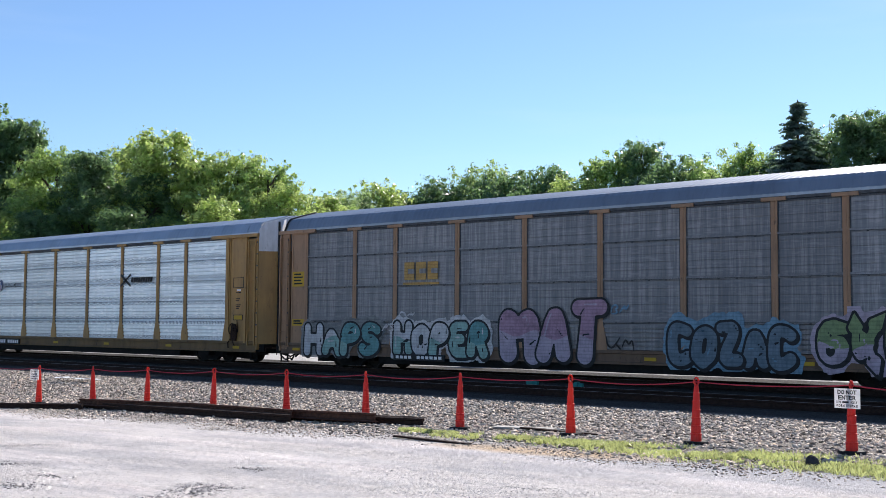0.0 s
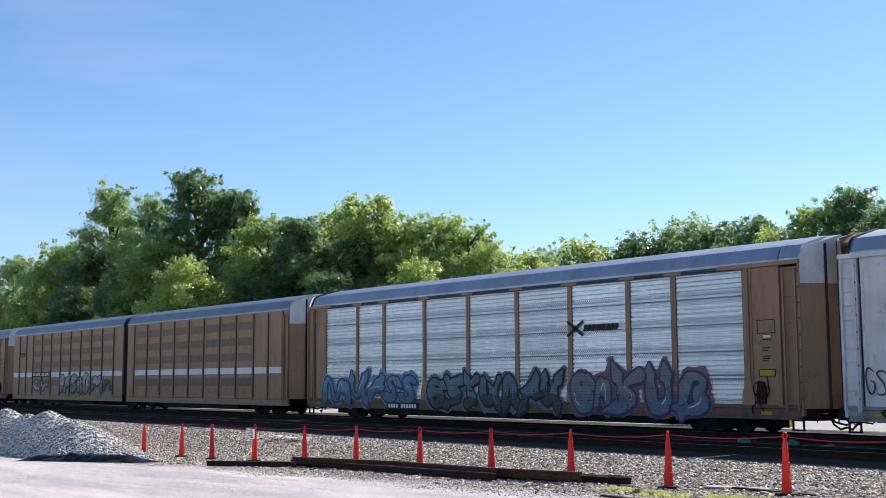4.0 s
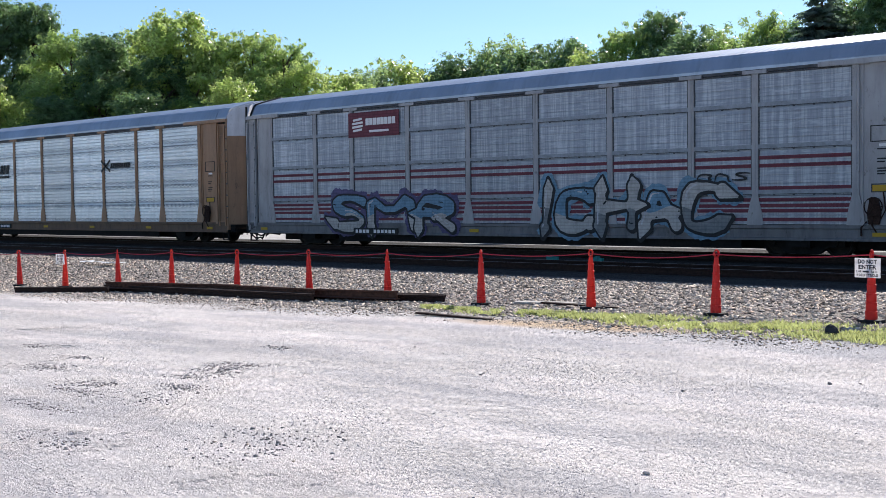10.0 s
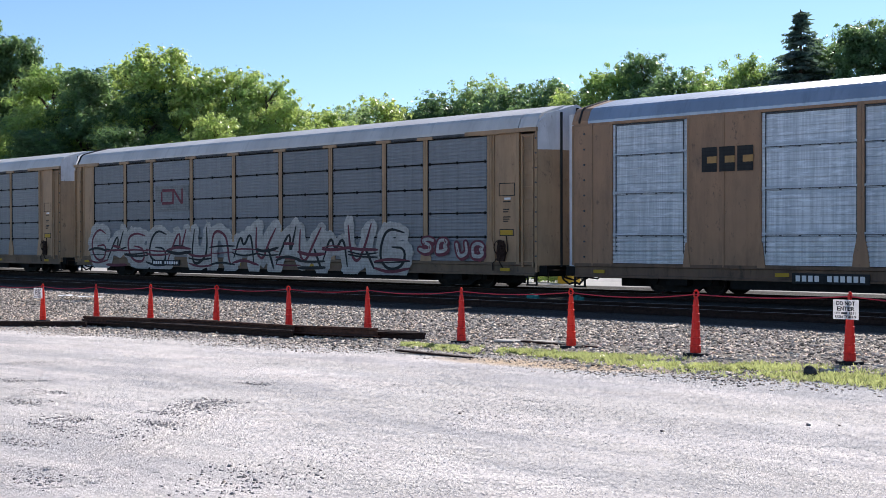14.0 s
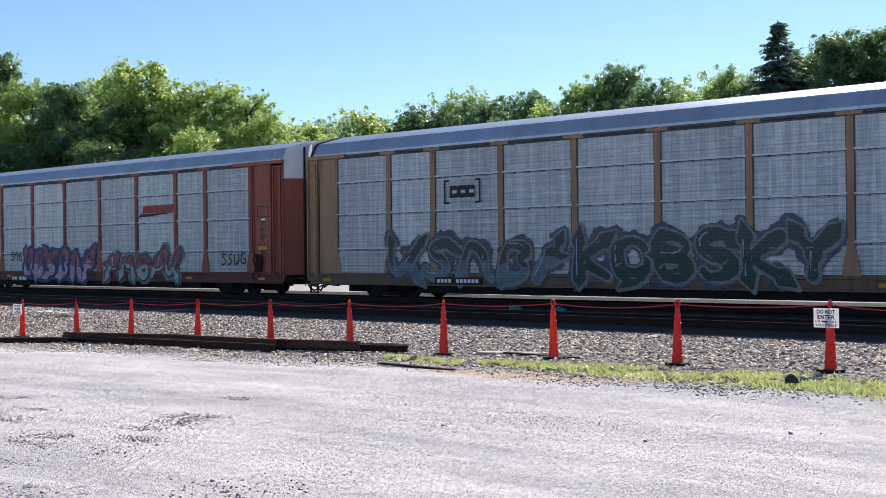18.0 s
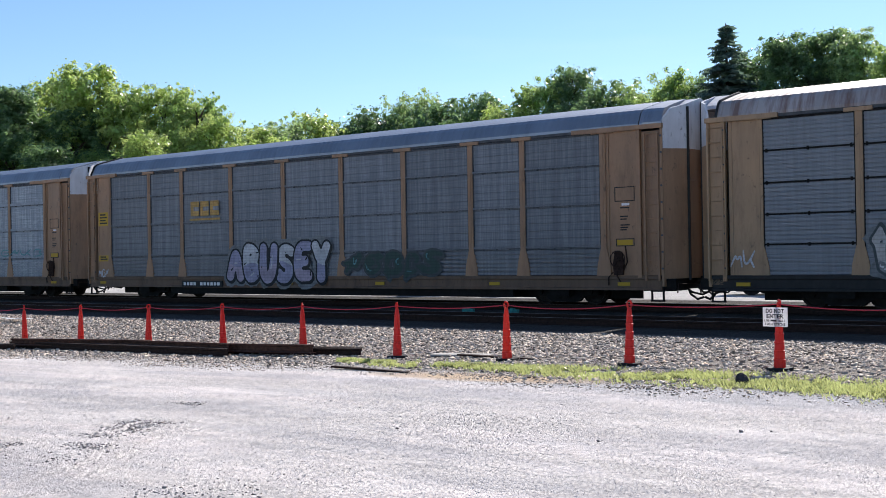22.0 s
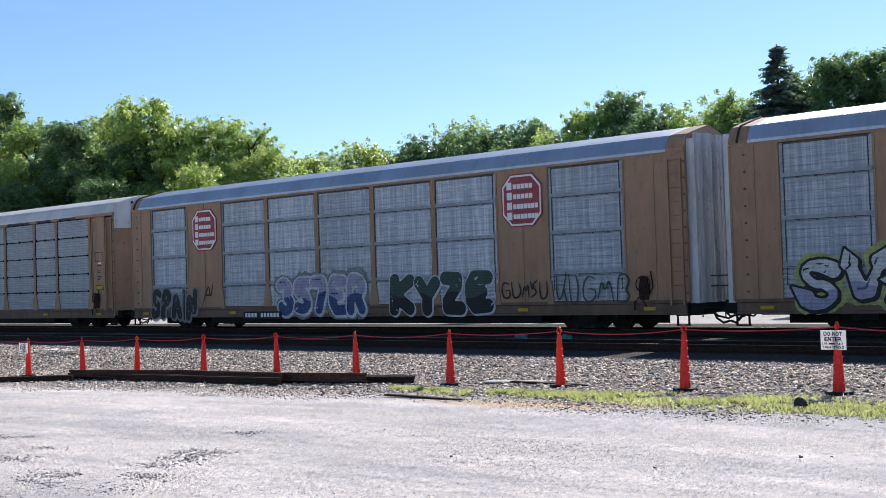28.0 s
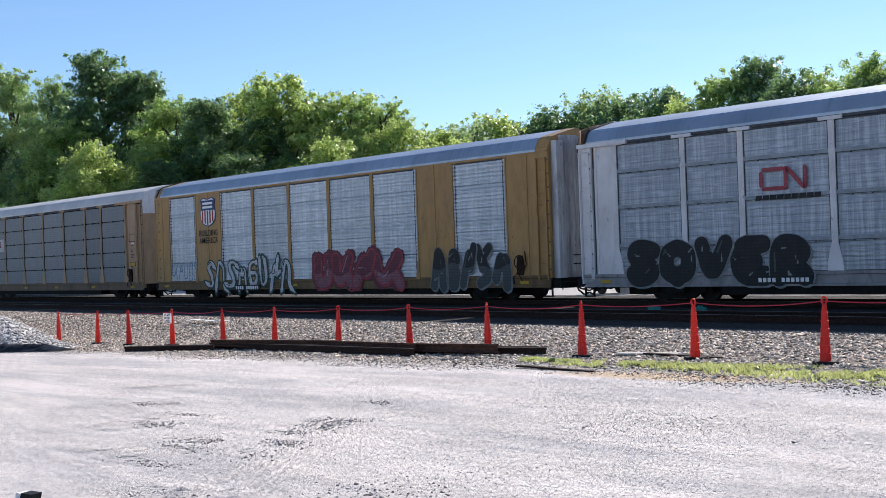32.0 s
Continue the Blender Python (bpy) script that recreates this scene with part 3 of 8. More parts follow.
ROOF_PROFILE = [(-1.555, EAVE + 0.08), (-1.545, EAVE + 0.16), (-1.39, EAVE + 0.47), (-1.27, EAVE + 0.575), (-0.95, EAVE + 0.675), (-0.5, EAVE + 0.80), (0, EAVE + 0.93)]
MESHES = {}


def once(key, make):
    if key not in MESHES:
        MESHES[key] = make()
    return MESHES[key]


def panel_mesh(width, kind, mat):
    """A screen panel: x from 0 to width, ribs along it, rows parted by bands."""
    def make():
        z0, z1 = DECK + 0.06, EAVE - 0.02
        prof = []
        if kind == "ribbed":
            cuts, pitch, amp, low = [1.75, 2.6, 3.45, 4.3], 0.15, 0.020, 9
        elif kind == "rows":
            cuts, pitch, amp, low = [1.72, 2.52, 3.36, 4.22], 0.115, 0.010, 9
        else:
            cuts, pitch, amp, low = [1.75, 3.0, 4.15], 0.23, 0.004, 1.7
        z, left = z0, list(cuts)
        while z < z1 - 0.01:
            if left and z > left[0] - 0.06:
                c = left.pop(0)
                if kind == "rows":
                    prof += [(c - 0.022, 0.0), (c - 0.018, 0.07), (c + 0.018, 0.07), (c + 0.022, 0.0)]
                    z = c + 0.03
                else:
                    prof += [(c - 0.04, 0.0), (c - 0.035, -0.022), (c + 0.06, -0.022), (c + 0.065, 0.0)]
                    z = c + 0.07
                continue
            if z < low and kind == "screen":
                p, a = 0.13, 0.02
            else:
                p, a = pitch, amp
            if kind == "ribbed" or kind == "rows" or z < low:
                prof += [(z, -a), (z + p * 0.68, -a), (z + p * 0.74, a), (z + p * 0.94, a)]
            else:
                prof += [(z, -a), (z + p * 0.9, a)]
            z += p
        prof = [(min(max(q, z0), z1), y) for q, y in prof]
        prof = [(z0, 0)] + sorted(prof) + [(z1, 0)]
        prof = [(y, q) for q, y in prof]
        n = len(prof)
        v = [(x, -HALF_W + 0.03 + y, q) for x in (0, width) for y, q in prof]
        b = Build().add(v, [(i, i + n, i + n + 1, i + 1) for i in range(n - 1)])
        b.add([(0, -HALF_W + 0.08, z0), (width, -HALF_W + 0.08, z0), (width, -HALF_W + 0.08, z1), (0, -HALF_W + 0.08, z1)], [(0, 3, 2, 1)])
        # dark strips stand in for shade beside the posts, under the eave, between rows
        for x in (0.105, width - 0.123):
            b.box(x, x + 0.018, -HALF_W - 0.002, -HALF_W + 0.05, z0 + 0.3, z1, 1)
        b.box(0.13, width - 0.13, -HALF_W - 0.002, -HALF_W + 0.05, z1 - 0.045, z1, 1)
        if kind == "rows":
            for c in cuts:
                b.box(0.13, width - 0.13, -HALF_W + 0.014, -HALF_W + 0.06, c - 0.020, c + 0.020, 1)
                for x in (0.2, width * 0.5, width - 0.2):
                    b.box(x - 0.025, x + 0.025, -HALF_W - 0.004, -HALF_W + 0.05, c - 0.05, c + 0.05, 1)
        if kind == "screen":
            for c in cuts:
                b.box(0.13, width - 0.13, -HALF_W - 0.004, -HALF_W + 0.02, c - 0.016, c + 0.004, 3)
                b.box(0.02, width - 0.02, -HALF_W - 0.010, -HALF_W + 0.02, c + 0.005, c + (0.115 if mat in (M["midgrey"], M["bluegrey"]) else 0.062), 2)
        for i in range(1, max(2, int(width / 0.5))):
            if kind == "screen":
                xx = width * i / max(2, int(width / 0.5))
                for c in cuts:
                    b.box(xx - 0.03, xx + 0.03, -HALF_W - 0.012, -HALF_W + 0.02, c - 0.04, c - 0.002, 1)
        return b.mesh("panel", mat, M["under"] if kind == "rows" else M["seam"], M["zinc"] if mat == M["lightgrey"] else M["bandgrey"] if mat in (M["midgrey"], M["bluegrey"]) else mat, M["seam"])
    return once(("panel", round(width, 2), kind, mat.name), make)


def post_mesh(mat, flare, cap):
    def make():
        w, z0, z1 = 0.095, DECK - 0.05, EAVE + 0.06
        o = [(-w - flare, z0), (w + flare, z0), (w + flare * 0.75, DECK + 0.35), (w, DECK + 0.85), (w, z1), (-w, z1), (-w, DECK + 0.85), (-w - flare * 0.75, DECK + 0.35)]
        b = Build().prism(o, -HALF_W - 0.012, -HALF_W + 0.08)
        b.box(-0.02, 0.02, -HALF_W - 0.024, -HALF_W - 0.010, DECK + 0.9, z1 - 0.1)
        if cap:
            b.box(-0.36, 0.36, -HALF_W - 0.055, -HALF_W + 0.05, EAVE - 0.04, EAVE + 0.06)
        return b.mesh("post", mat)
    return once(("post", mat.name, flare, cap), make)


def roof_mesh(mat, x0, x1, rib=0.22, amp=0.005):
    def make():
        prof = ROOF_PROFILE + [(-y, z) for y, z in ROOF_PROFILE[-2::-1]]
        xs, up = [], []
        x = x0
        while x < x1 - 0.01:
            for dx, u in ((0, 0), (0.10, 0), (0.125, 1), (0.195, 1)):
                if x + dx < x1:
                    xs.append(x + dx)
                    up.append(u)
            x += rib
        xs.append(x1)
        up.append(0)
        n = len(prof)
        v = [(xx, y * (1 + amp * u / 1.5 * (0.2 < i < n - 1.2)), z + amp * u * (0 < i < n - 1)) for xx, u in zip(xs, up) for i, (y, z) in enumerate(prof)]
        f = [(i * n + j, (i + 1) * n + j, (i + 1) * n + j + 1, i * n + j + 1) for i in range(len(xs) - 1) for j in range(n - 1)]
        f += [tuple(range(n)), tuple(range(len(xs) * n - 1, (len(xs) - 1) * n - 1, -1))]
        return Build().add(v, f).mesh("roof", mat)
    return once(("roof", mat.name, x0, x1, rib), make)


def wheelset_mesh():
    b = Build()
    for s in (-1, 1):
        rings = [(0.12, s * 0.69), (0.36, s * 0.70), (0.445, s * 0.685), (0.445, s * 0.715), (0.42, s * 0.73), (0.415, s * 0.82), (0.36, s * 0.825), (0.33, s * 0.79), (0.14, s * 0.80), (0.11, s * 0.87)]
        b.lathe(rings[:: s], 20, "y")
    b.lathe([(0.08, -1.0), (0.08, 1.0)], 10, "y")
    return b.mesh("wheelset", M["wheel"])


def truck_mesh():
    """The side frames, bolster, springs and brake gear of one truck."""
    b = Build()
    for s in (-1, 1):
        y0, y1 = (s * 0.93, s * 1.10) if s > 0 else (s * 1.10, s * 0.93)
        o = [(-1.18, 0.30), (-0.66, 0.26), (-0.46, 0.10), (0.46, 0.10), (0.66, 0.26), (1.18, 0.30), (1.18, 0.60), (0.60, 0.74), (-0.60, 0.74), (-1.18, 0.60)]
        b.prism(o, y0, y1)
        for x in (-0.89, 0.89):
            b.lathe([(0.12, s * 1.08), (0.12, s * 1.16)] if s > 0 else [(0.12, s * 1.16), (0.12, s * 1.08)], 10, "y")
            o2 = len(b.v) - 20
            for i in range(o2, len(b.v)):
                px, py, pz = b.v[i]
                b.v[i] = (px + x, py, pz + 0.42)
        for x in (-0.15, 0.0, 0.15):
            b.box(x - 0.05, x + 0.05, y0 - 0.01, y1 + 0.01, 0.24, 0.46)
    b.box(-0.22, 0.22, -1.0, 1.0, 0.44, 0.66)
    for x in (-1.3, 1.3):
        b.box(x - 0.03, x + 0.03, -0.9, 0.9, 0.3, 0.42)
    return b.mesh("side_frame", M["under"])


def under_mesh(l0, l1):
    def make():
        b = Build().box(l0 + 0.3, l1 - 0.3, -0.45, 0.45, 0.42, 0.80)
        b.box(l0 + 0.1, l1 - 0.1, -1.48, 1.48, 0.66, 0.84)
        for x in (l0 + 3.6, l1 - 3.6):
            b.box(x - 1.9, x + 1.9, -1.25, 1.25, 0.50, 0.70)
            b.box(x - 0.35, x + 0.35, -1.42, 1.42, 0.30, 0.66)
        b.box(l0 + 5.3, l1 - 5.3, -1.40, -1.32, 0.23, 0.70)
        b.box(l0 + 6.5, l1 - 6.5, 1.32, 1.40, 0.24, 0.70)
        for a, c in ((l0 + 1.2, l0 + 5.6), (l1 - 7.0, l1 - 1.2)):
            b.box(a, c, -0.60, -0.56, 0.20, 0.70)
        x = l0 + 1.2
        while x < l1 - 1:
            b.box(x - 0.05, x + 0.05, -1.42, 1.42, 0.48, 0.72)
            x += 1.45
        b.lathe([(0.2, -0.5), (0.2, 0.5)], 12, "y")
        for i in range(len(b.v) - 24, len(b.v)):
            px, py, pz = b.v[i]
            b.v[i] = (px + (l0 + l1) / 2 + 1.2, py - 0.7, pz + 0.47)
        b.tube([(l0 + 0.6, -0.7, 0.55), ((l0 + l1) / 2, -0.72, 0.5), (l1 - 0.6, -0.7, 0.55)], 0.03)
        return b.mesh("underframe", M["under"])
    return once(("under", l0, l1), make)


def coupler_mesh(flip):
    def make():
        s = -1 if flip else 1
        b = Build()
        lo, hi = (0.0, s * 0.72) if s > 0 else (s * 0.72, 0.0)
        b.box(lo, hi, -0.09, 0.09, 0.62, 0.80)
        k = [(s * 0.45, 0.62), (s * 0.74, 0.62), (s * 0.74, 0.86), (s * 0.45, 0.86)]
        b.prism(k if s > 0 else k[::-1], -0.20, 0.14)
        b.tube([(0, -0.4, 0.62), (s * 0.25, -0.36, 0.40), (s * 0.52, -0.22, 0.32), (s * 0.72, -0.05, 0.44)], 0.035)
        b.tube([(0, 0.35, 0.62), (s * 0.3, 0.32, 0.36), (s * 0.68, 0.1, 0.42)], 0.03)
        b.tube([(0.0, -1.35, 0.72), (s * 0.16, -1.35, 0.60), (s * 0.16, -0.25, 0.60), (s * 0.5, -0.22, 0.72)], 0.022)
        return b.mesh("coupler", M["wheel"])
    return once(("coupler", flip), make)


def ladder_mesh(mat, y=-HALF_W - 0.035, z0=0.75, z1=4.95, w=0.42):
    def make():
        b = Build()
        for x in (-w / 2, w / 2):
            b.box(x - 0.025, x + 0.025, y - 0.03, y + 0.03, z0, z1)
        z = z0 + 0.18
        while z < z1:
            b.tube([(-w / 2, y, z), (w / 2, y, z)], 0.014, 5)
            z += 0.40
        return b.mesh("ladder", mat)
    return once(("ladder", mat.name, y), make)


def corner(car, mat, front):
    """The closed steel section of the side next to an end, piece by piece."""
    y, z0, z1 = -HALF_W, DECK - 0.02, EAVE + 0.02
    a, c = 25.42, LB
    if front:
        rows = (("door_leaf", a, a + 1.12, y + 0.03, y + 0.12, z0, z1), ("door_seam", a + 0.10, a + 0.13, y - 0.002, y + 0.03, z0, z1 - 0.05), ("door_stile", a + 1.05, a + 1.17, y - 0.03, y + 0.08, z0, z1),
                ("ladder_panel", a + 1.17, c - 0.06, y + 0.07, y + 0.16, z0 - 0.2, z1 - 0.1), ("corner_post", c - 0.07, c, y - 0.02, y + 0.12, z0 - 0.25, z1), ("header_bar", 24.35, c + 0.02, y - 0.09, y + 0.02, EAVE - 0.02, EAVE + 0.11))
    else:
        rows = (("door_leaf", 0.62, 1.43, y + 0.03, y + 0.12, z0, z1), ("corner_post", 0.0, 0.08, y - 0.02, y + 0.12, z0 - 0.25, z1), ("ladder_panel", 0.08, 0.42, y + 0.02, y + 0.10, z0 - 0.2, z1), ("door_stile", 0.42, 0.54, y - 0.03, y + 0.06, z0 - 0.1, z1),
                ("door_seam", 0.70, 0.73, y + 0.015, y + 0.03, z0, z1 - 0.05), ("header_bar", -0.02, 2.05, y - 0.09, y + 0.02, EAVE - 0.02, EAVE + 0.11), ("door_gap", 0.54, 0.62, y + 0.14, y + 0.18, z0, z1))
    for name, *box in rows:
        m = M["under"] if name == "door_gap" else mat
        part(name, once((name, m.name, front), lambda: Build().box(*box).mesh(name, m)), car, (-LB / 2, 0, 0))


def end_gear(car):
    """The platform sills, hoses, levers, bolts and the roof's rubber seal at the two ends."""
    at = (-LB / 2, 0, 0)
    seal = [(y * 1.012, z + 0.02) for y, z in ROOF_PROFILE] + [(-y * 1.012, z + 0.02) for y, z in ROOF_PROFILE[-2::-1]]
    part("roof_seal", once("seal", lambda: Build().tube([(0.30, y, z) for y, z in seal], 0.035, 6).mesh("roof_seal", M["black"])), car, at, "black rubber roof seal")
    for front in (True, False):
        x, s = (LB, 1) if front else (0.0, -1)
        def sill():
            u, w = sorted((x - s * 0.25, x + s * 0.30))
            b = Build().box(u, w, -1.42, 1.42, 0.50, 0.80)
            return b.mesh("end_sill", M["under"])
        part("end_sill", once(("end_sill", front), sill), car, at)
        def step():
            u, w = sorted((x - s * 0.45, x - s * 0.05))
            b = Build()
            for q in (u, w - 0.04):
                b.box(q, q + 0.04, -1.50, -1.44, 0.16, 0.70)
            b.box(u, w, -1.52, -1.40, 0.16, 0.20).box(u, w, -1.52, -1.40, 0.44, 0.48)
            return b.mesh("corner_step", M["under"])
        part("corner_step", once(("step", front), step), car, at)
        def hose():
            b = Build()
            b.tube([(x + s * 0.20, -0.55, 0.62), (x + s * 0.30, -0.52, 0.34), (x + s * 0.48, -0.46, 0.20), (x + s * 0.66, -0.40, 0.26)], 0.035, 7)
            return b.mesh("air_hose", M["rubber"])
        part("air_hose", once(("hose", front), hose), car, at)
        def lever():
            return Build().tube([(x + s * 0.32, -1.38, 0.40), (x + s * 0.34, -1.36, 0.66), (x + s * 0.36, -0.3, 0.64), (x + s * 0.5, -0.2, 0.74)], 0.02, 6).mesh("uncoupling_lever", M["rust"])
        part("uncoupling_lever", once(("lever", front), lever), car, at)
        bolt = once("bolt", lambda: Build().lathe([(0.032, -0.03), (0.032, 0.0)], 6, "y").mesh("bolt", M["seam"]))
        for i in range(9):
            part("bolt", bolt, car, ((LB - 0.035 if front else 0.48) - LB / 2, -HALF_W - (0.02 if front else 0.03), 1.1 + 0.47 * i))


def roof_z(y):
    return float(np.interp(-abs(y), [p[0] for p in ROOF_PROFILE], [p[1] for p in ROOF_PROFILE])) - 0.015


def leaf_mesh(mat, top, near, front):
    """One end-door leaf: a slanted outer face and a flat inner one, brown below and white above."""
    def make():
        s = 1 if front else -1
        x = LB if front else 0.0
        ys = [-1.51, -1.28, -0.92, -0.5, 0.0] if near else [0.0, 0.5, 0.92, 1.28, 1.51]
        off = {1.51: 0.0, 1.28: 0.17, 0.92: 0.44, 0.5: 0.46, 0.0: 0.46}
        b = Build()
        for y0, y1 in zip(ys, ys[1:]):
            x0, x1 = x + s * off[abs(y0)], x + s * off[abs(y1)]
            for z0, z1, z2, z3, k in ((DECK - 0.05, DECK - 0.05, 4.5, 4.5, 0), (4.5, 4.5, roof_z(y0), roof_z(y1), 1)):
                v = [(x0, y0, z0), (x1, y1, z1), (x1, y1, z3), (x0, y0, z2)]
                v += [(p[0] - s * 0.06, p[1], p[2]) for p in v]
                f = [(0, 1, 2, 3), (7, 6, 5, 4), (0, 4, 5, 1), (3, 2, 6, 7), (0, 3, 7, 4), (1, 5, 6, 2)]
                b.add(v, f if s > 0 else [q[::-1] for q in f], k)
        return b
    def make_one():
        """The leaf as one sheet: welded slabs."""
        b = make()
        me = b.mesh("end_door", mat, top)
        bm = bmesh.new()
        bm.from_mesh(me)
        bmesh.ops.remove_doubles(bm, verts=bm.verts, dist=0.002)
        bm.to_mesh(me)
        bm.free()
        return me
    return once(("leaf", mat.name, top.name, near, front), make_one)


def leaf_bar_mesh(mat, near, front, z):
    def make():
        s = 1 if front else -1
        x = LB if front else 0.0
        b = Build()
        yc = -0.86 if near else 0.86
        u, w = sorted((x + s * 0.44, x + s * 0.49))
        if z is None:
            b.box(u, w, yc - 0.035, yc + 0.035, DECK - 0.1, EAVE + 0.6, 0)
        else:
            b.box(u, w, min(yc, 0) + 0.04, max(yc, 0) - 0.04, z, z + 0.05, 0)
        return b.mesh("door_rib", mat)
    return once(("leafbar", mat.name, near, front, z), make)


def end_doors(car, mat, top, front, shift=0.0):
    at = (shift - LB / 2, 0, 0)
    for near in (True, False):
        leaf = part("end_door", leaf_mesh(mat, top, near, front), car, at)
        for z in (None, 1.2, 2.4, 3.6) if near else (None,):
            part("door_rib" if z else "lock_rod", leaf_bar_mesh(M["black"] if near and z is None else mat, near, front, z), leaf)
    def bar():
        u, w = sorted((LB + 0.45, LB + 0.53)) if front else (-0.53, -0.45)
        return Build().box(u, w, -0.04, 0.04, DECK - 0.1, EAVE + 0.80).mesh("door_bar", M["black"])
    part("door_bar", once(("doorbar", front), bar), car, at)
    def hood():
        u, w = (LB - 0.1, LB + 0.42) if front else (-0.42, 0.1)
        prof = [(y * 0.6, z - 0.02) for y, z in ROOF_PROFILE[2:]] + [(-y * 0.6, z - 0.02) for y, z in ROOF_PROFILE[-2:1:-1]]
        return Build().extrude(prof, u, w).mesh("end_hood", top)
    part("end_hood", once(("hood", top.name, front), hood), car, at)


def folded_end(car, mat, frame_mat, front, at):
    """Tall grey folding end doors inside a rounded hood."""
    x, s = (LB, 1) if front else (0.0, -1)
    def slab(name, d0, d1, y0, y1, z0, z1, m):
        u, v = sorted((x + s * d0, x + s * d1))
        return once((name, m.name, front, y0, z0, d0), lambda: Build().box(u, v, y0, y1, z0, z1).mesh(name, m))
    def gable():
        g = [(-HALF_W + 0.01, DECK - 0.05)] + [(y * 0.985, z - 0.015) for y, z in ROOF_PROFILE[1:]] + [(-y * 0.985, z - 0.015) for y, z in ROOF_PROFILE[-2:0:-1]] + [(HALF_W - 0.01, DECK - 0.05)]
        u, v = sorted((x - s * 0.12, x - s * 0.05))
        return Build().extrude(g[::-1], u, v).mesh("end_wall", frame_mat)
    part("end_wall", once(("gable", frame_mat.name, front), gable), car, at)
    for i, y in enumerate((-1.36, -0.98, -0.62, -0.28, 0.0, 0.28, 0.62, 0.98)):
        d = 0.10 if i % 2 else 0.22
        fold = part("door_fold", slab("door_fold", -0.048, d, y, y + 0.34, DECK - 0.1, EAVE + (0.42 if abs(y + 0.17) > 0.9 else 0.62), mat), car, at)
        part("fold_rib", slab("fold_rib", d, d + 0.03, y + 0.15, y + 0.19, DECK, EAVE + 0.35, M["black"] if i == 3 else mat), fold)
    for z in (1.25, 1.55):
        part("lock_bar", slab("lock_bar", 0.25, 0.29, -0.7, 0.3, z, z + 0.04, M["black"]), car, at)


AXLES = []


def running_gear(car, l0, l1, trucks):
    part("underframe", once(("u", l0, l1), lambda: under_mesh(l0, l1)), car, (-LB / 2, 0, 0))
    for x in trucks:
        tr = part("truck", once("truck", truck_mesh), car, (x - LB / 2, 0, 0))
        for d in (-0.89, 0.89):
            w = part("wheelset", once("wheelset", wheelset_mesh), tr, (d, 0, 0.42))
            AXLES.append((w, car, x + d))
    part("coupler", coupler_mesh(False), car, (l1 - LB / 2, 0, 0))
    part("coupler", coupler_mesh(True), car, (l0 - LB / 2, 0, 0))


def side_rails(car, mat, l0, l1, low=None, eave=None):
    """The deck sill and the eave rail of each side."""
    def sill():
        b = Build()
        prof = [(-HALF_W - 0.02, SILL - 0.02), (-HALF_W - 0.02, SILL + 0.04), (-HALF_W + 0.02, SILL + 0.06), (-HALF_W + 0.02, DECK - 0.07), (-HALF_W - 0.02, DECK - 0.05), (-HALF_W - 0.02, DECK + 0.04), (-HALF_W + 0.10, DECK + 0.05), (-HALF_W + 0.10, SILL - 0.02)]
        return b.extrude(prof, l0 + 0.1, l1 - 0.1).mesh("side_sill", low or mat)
    def rail():
        return Build().box(l0 + 0.1, l1 - 0.1, -HALF_W - 0.01, -HALF_W + 0.06, EAVE, EAVE + 0.10).mesh("eave_rail", eave or mat)
    for name, make in (("side_sill", sill), ("eave_rail", rail)):
        me = once((name, mat.name, l0, l1, low, eave), make)
        part(name, me, car, (-LB / 2, 0, 0))
        o = part(name, me, car, (l0 + l1 - LB / 2, 0, 0))
        o.rotation_euler[2] = math.pi


def far_wall_mesh(mat, l0, l1):
    def make():
        b = Build().box(l0 + 0.1, l1 - 0.1, HALF_W - 0.12, HALF_W - 0.03, DECK, EAVE + 0.1)
        x = l0 + 1.5
        while x < l1 - 0.5:
            b.box(x - 0.13, x + 0.13, HALF_W - 0.03, HALF_W + 0.01, DECK, EAVE)
            x += 2.65
        return b.mesh("far_wall", mat)
    return once(("far", mat.name, l0, l1), make)


def reflector_mesh():
    return Build().box(-0.20, 0.20, -HALF_W - 0.022, -HALF_W - 0.005, SILL + 0.11, SILL + 0.21).mesh("reflector", M["safety"])


def plate(me_name, mat, x0, x1, z0, z1, lift=0.04, depth=0.012):
    y = -HALF_W - lift
    return Build().box(x0, x1, y, y + depth, z0, z1).mesh(me_name, mat)


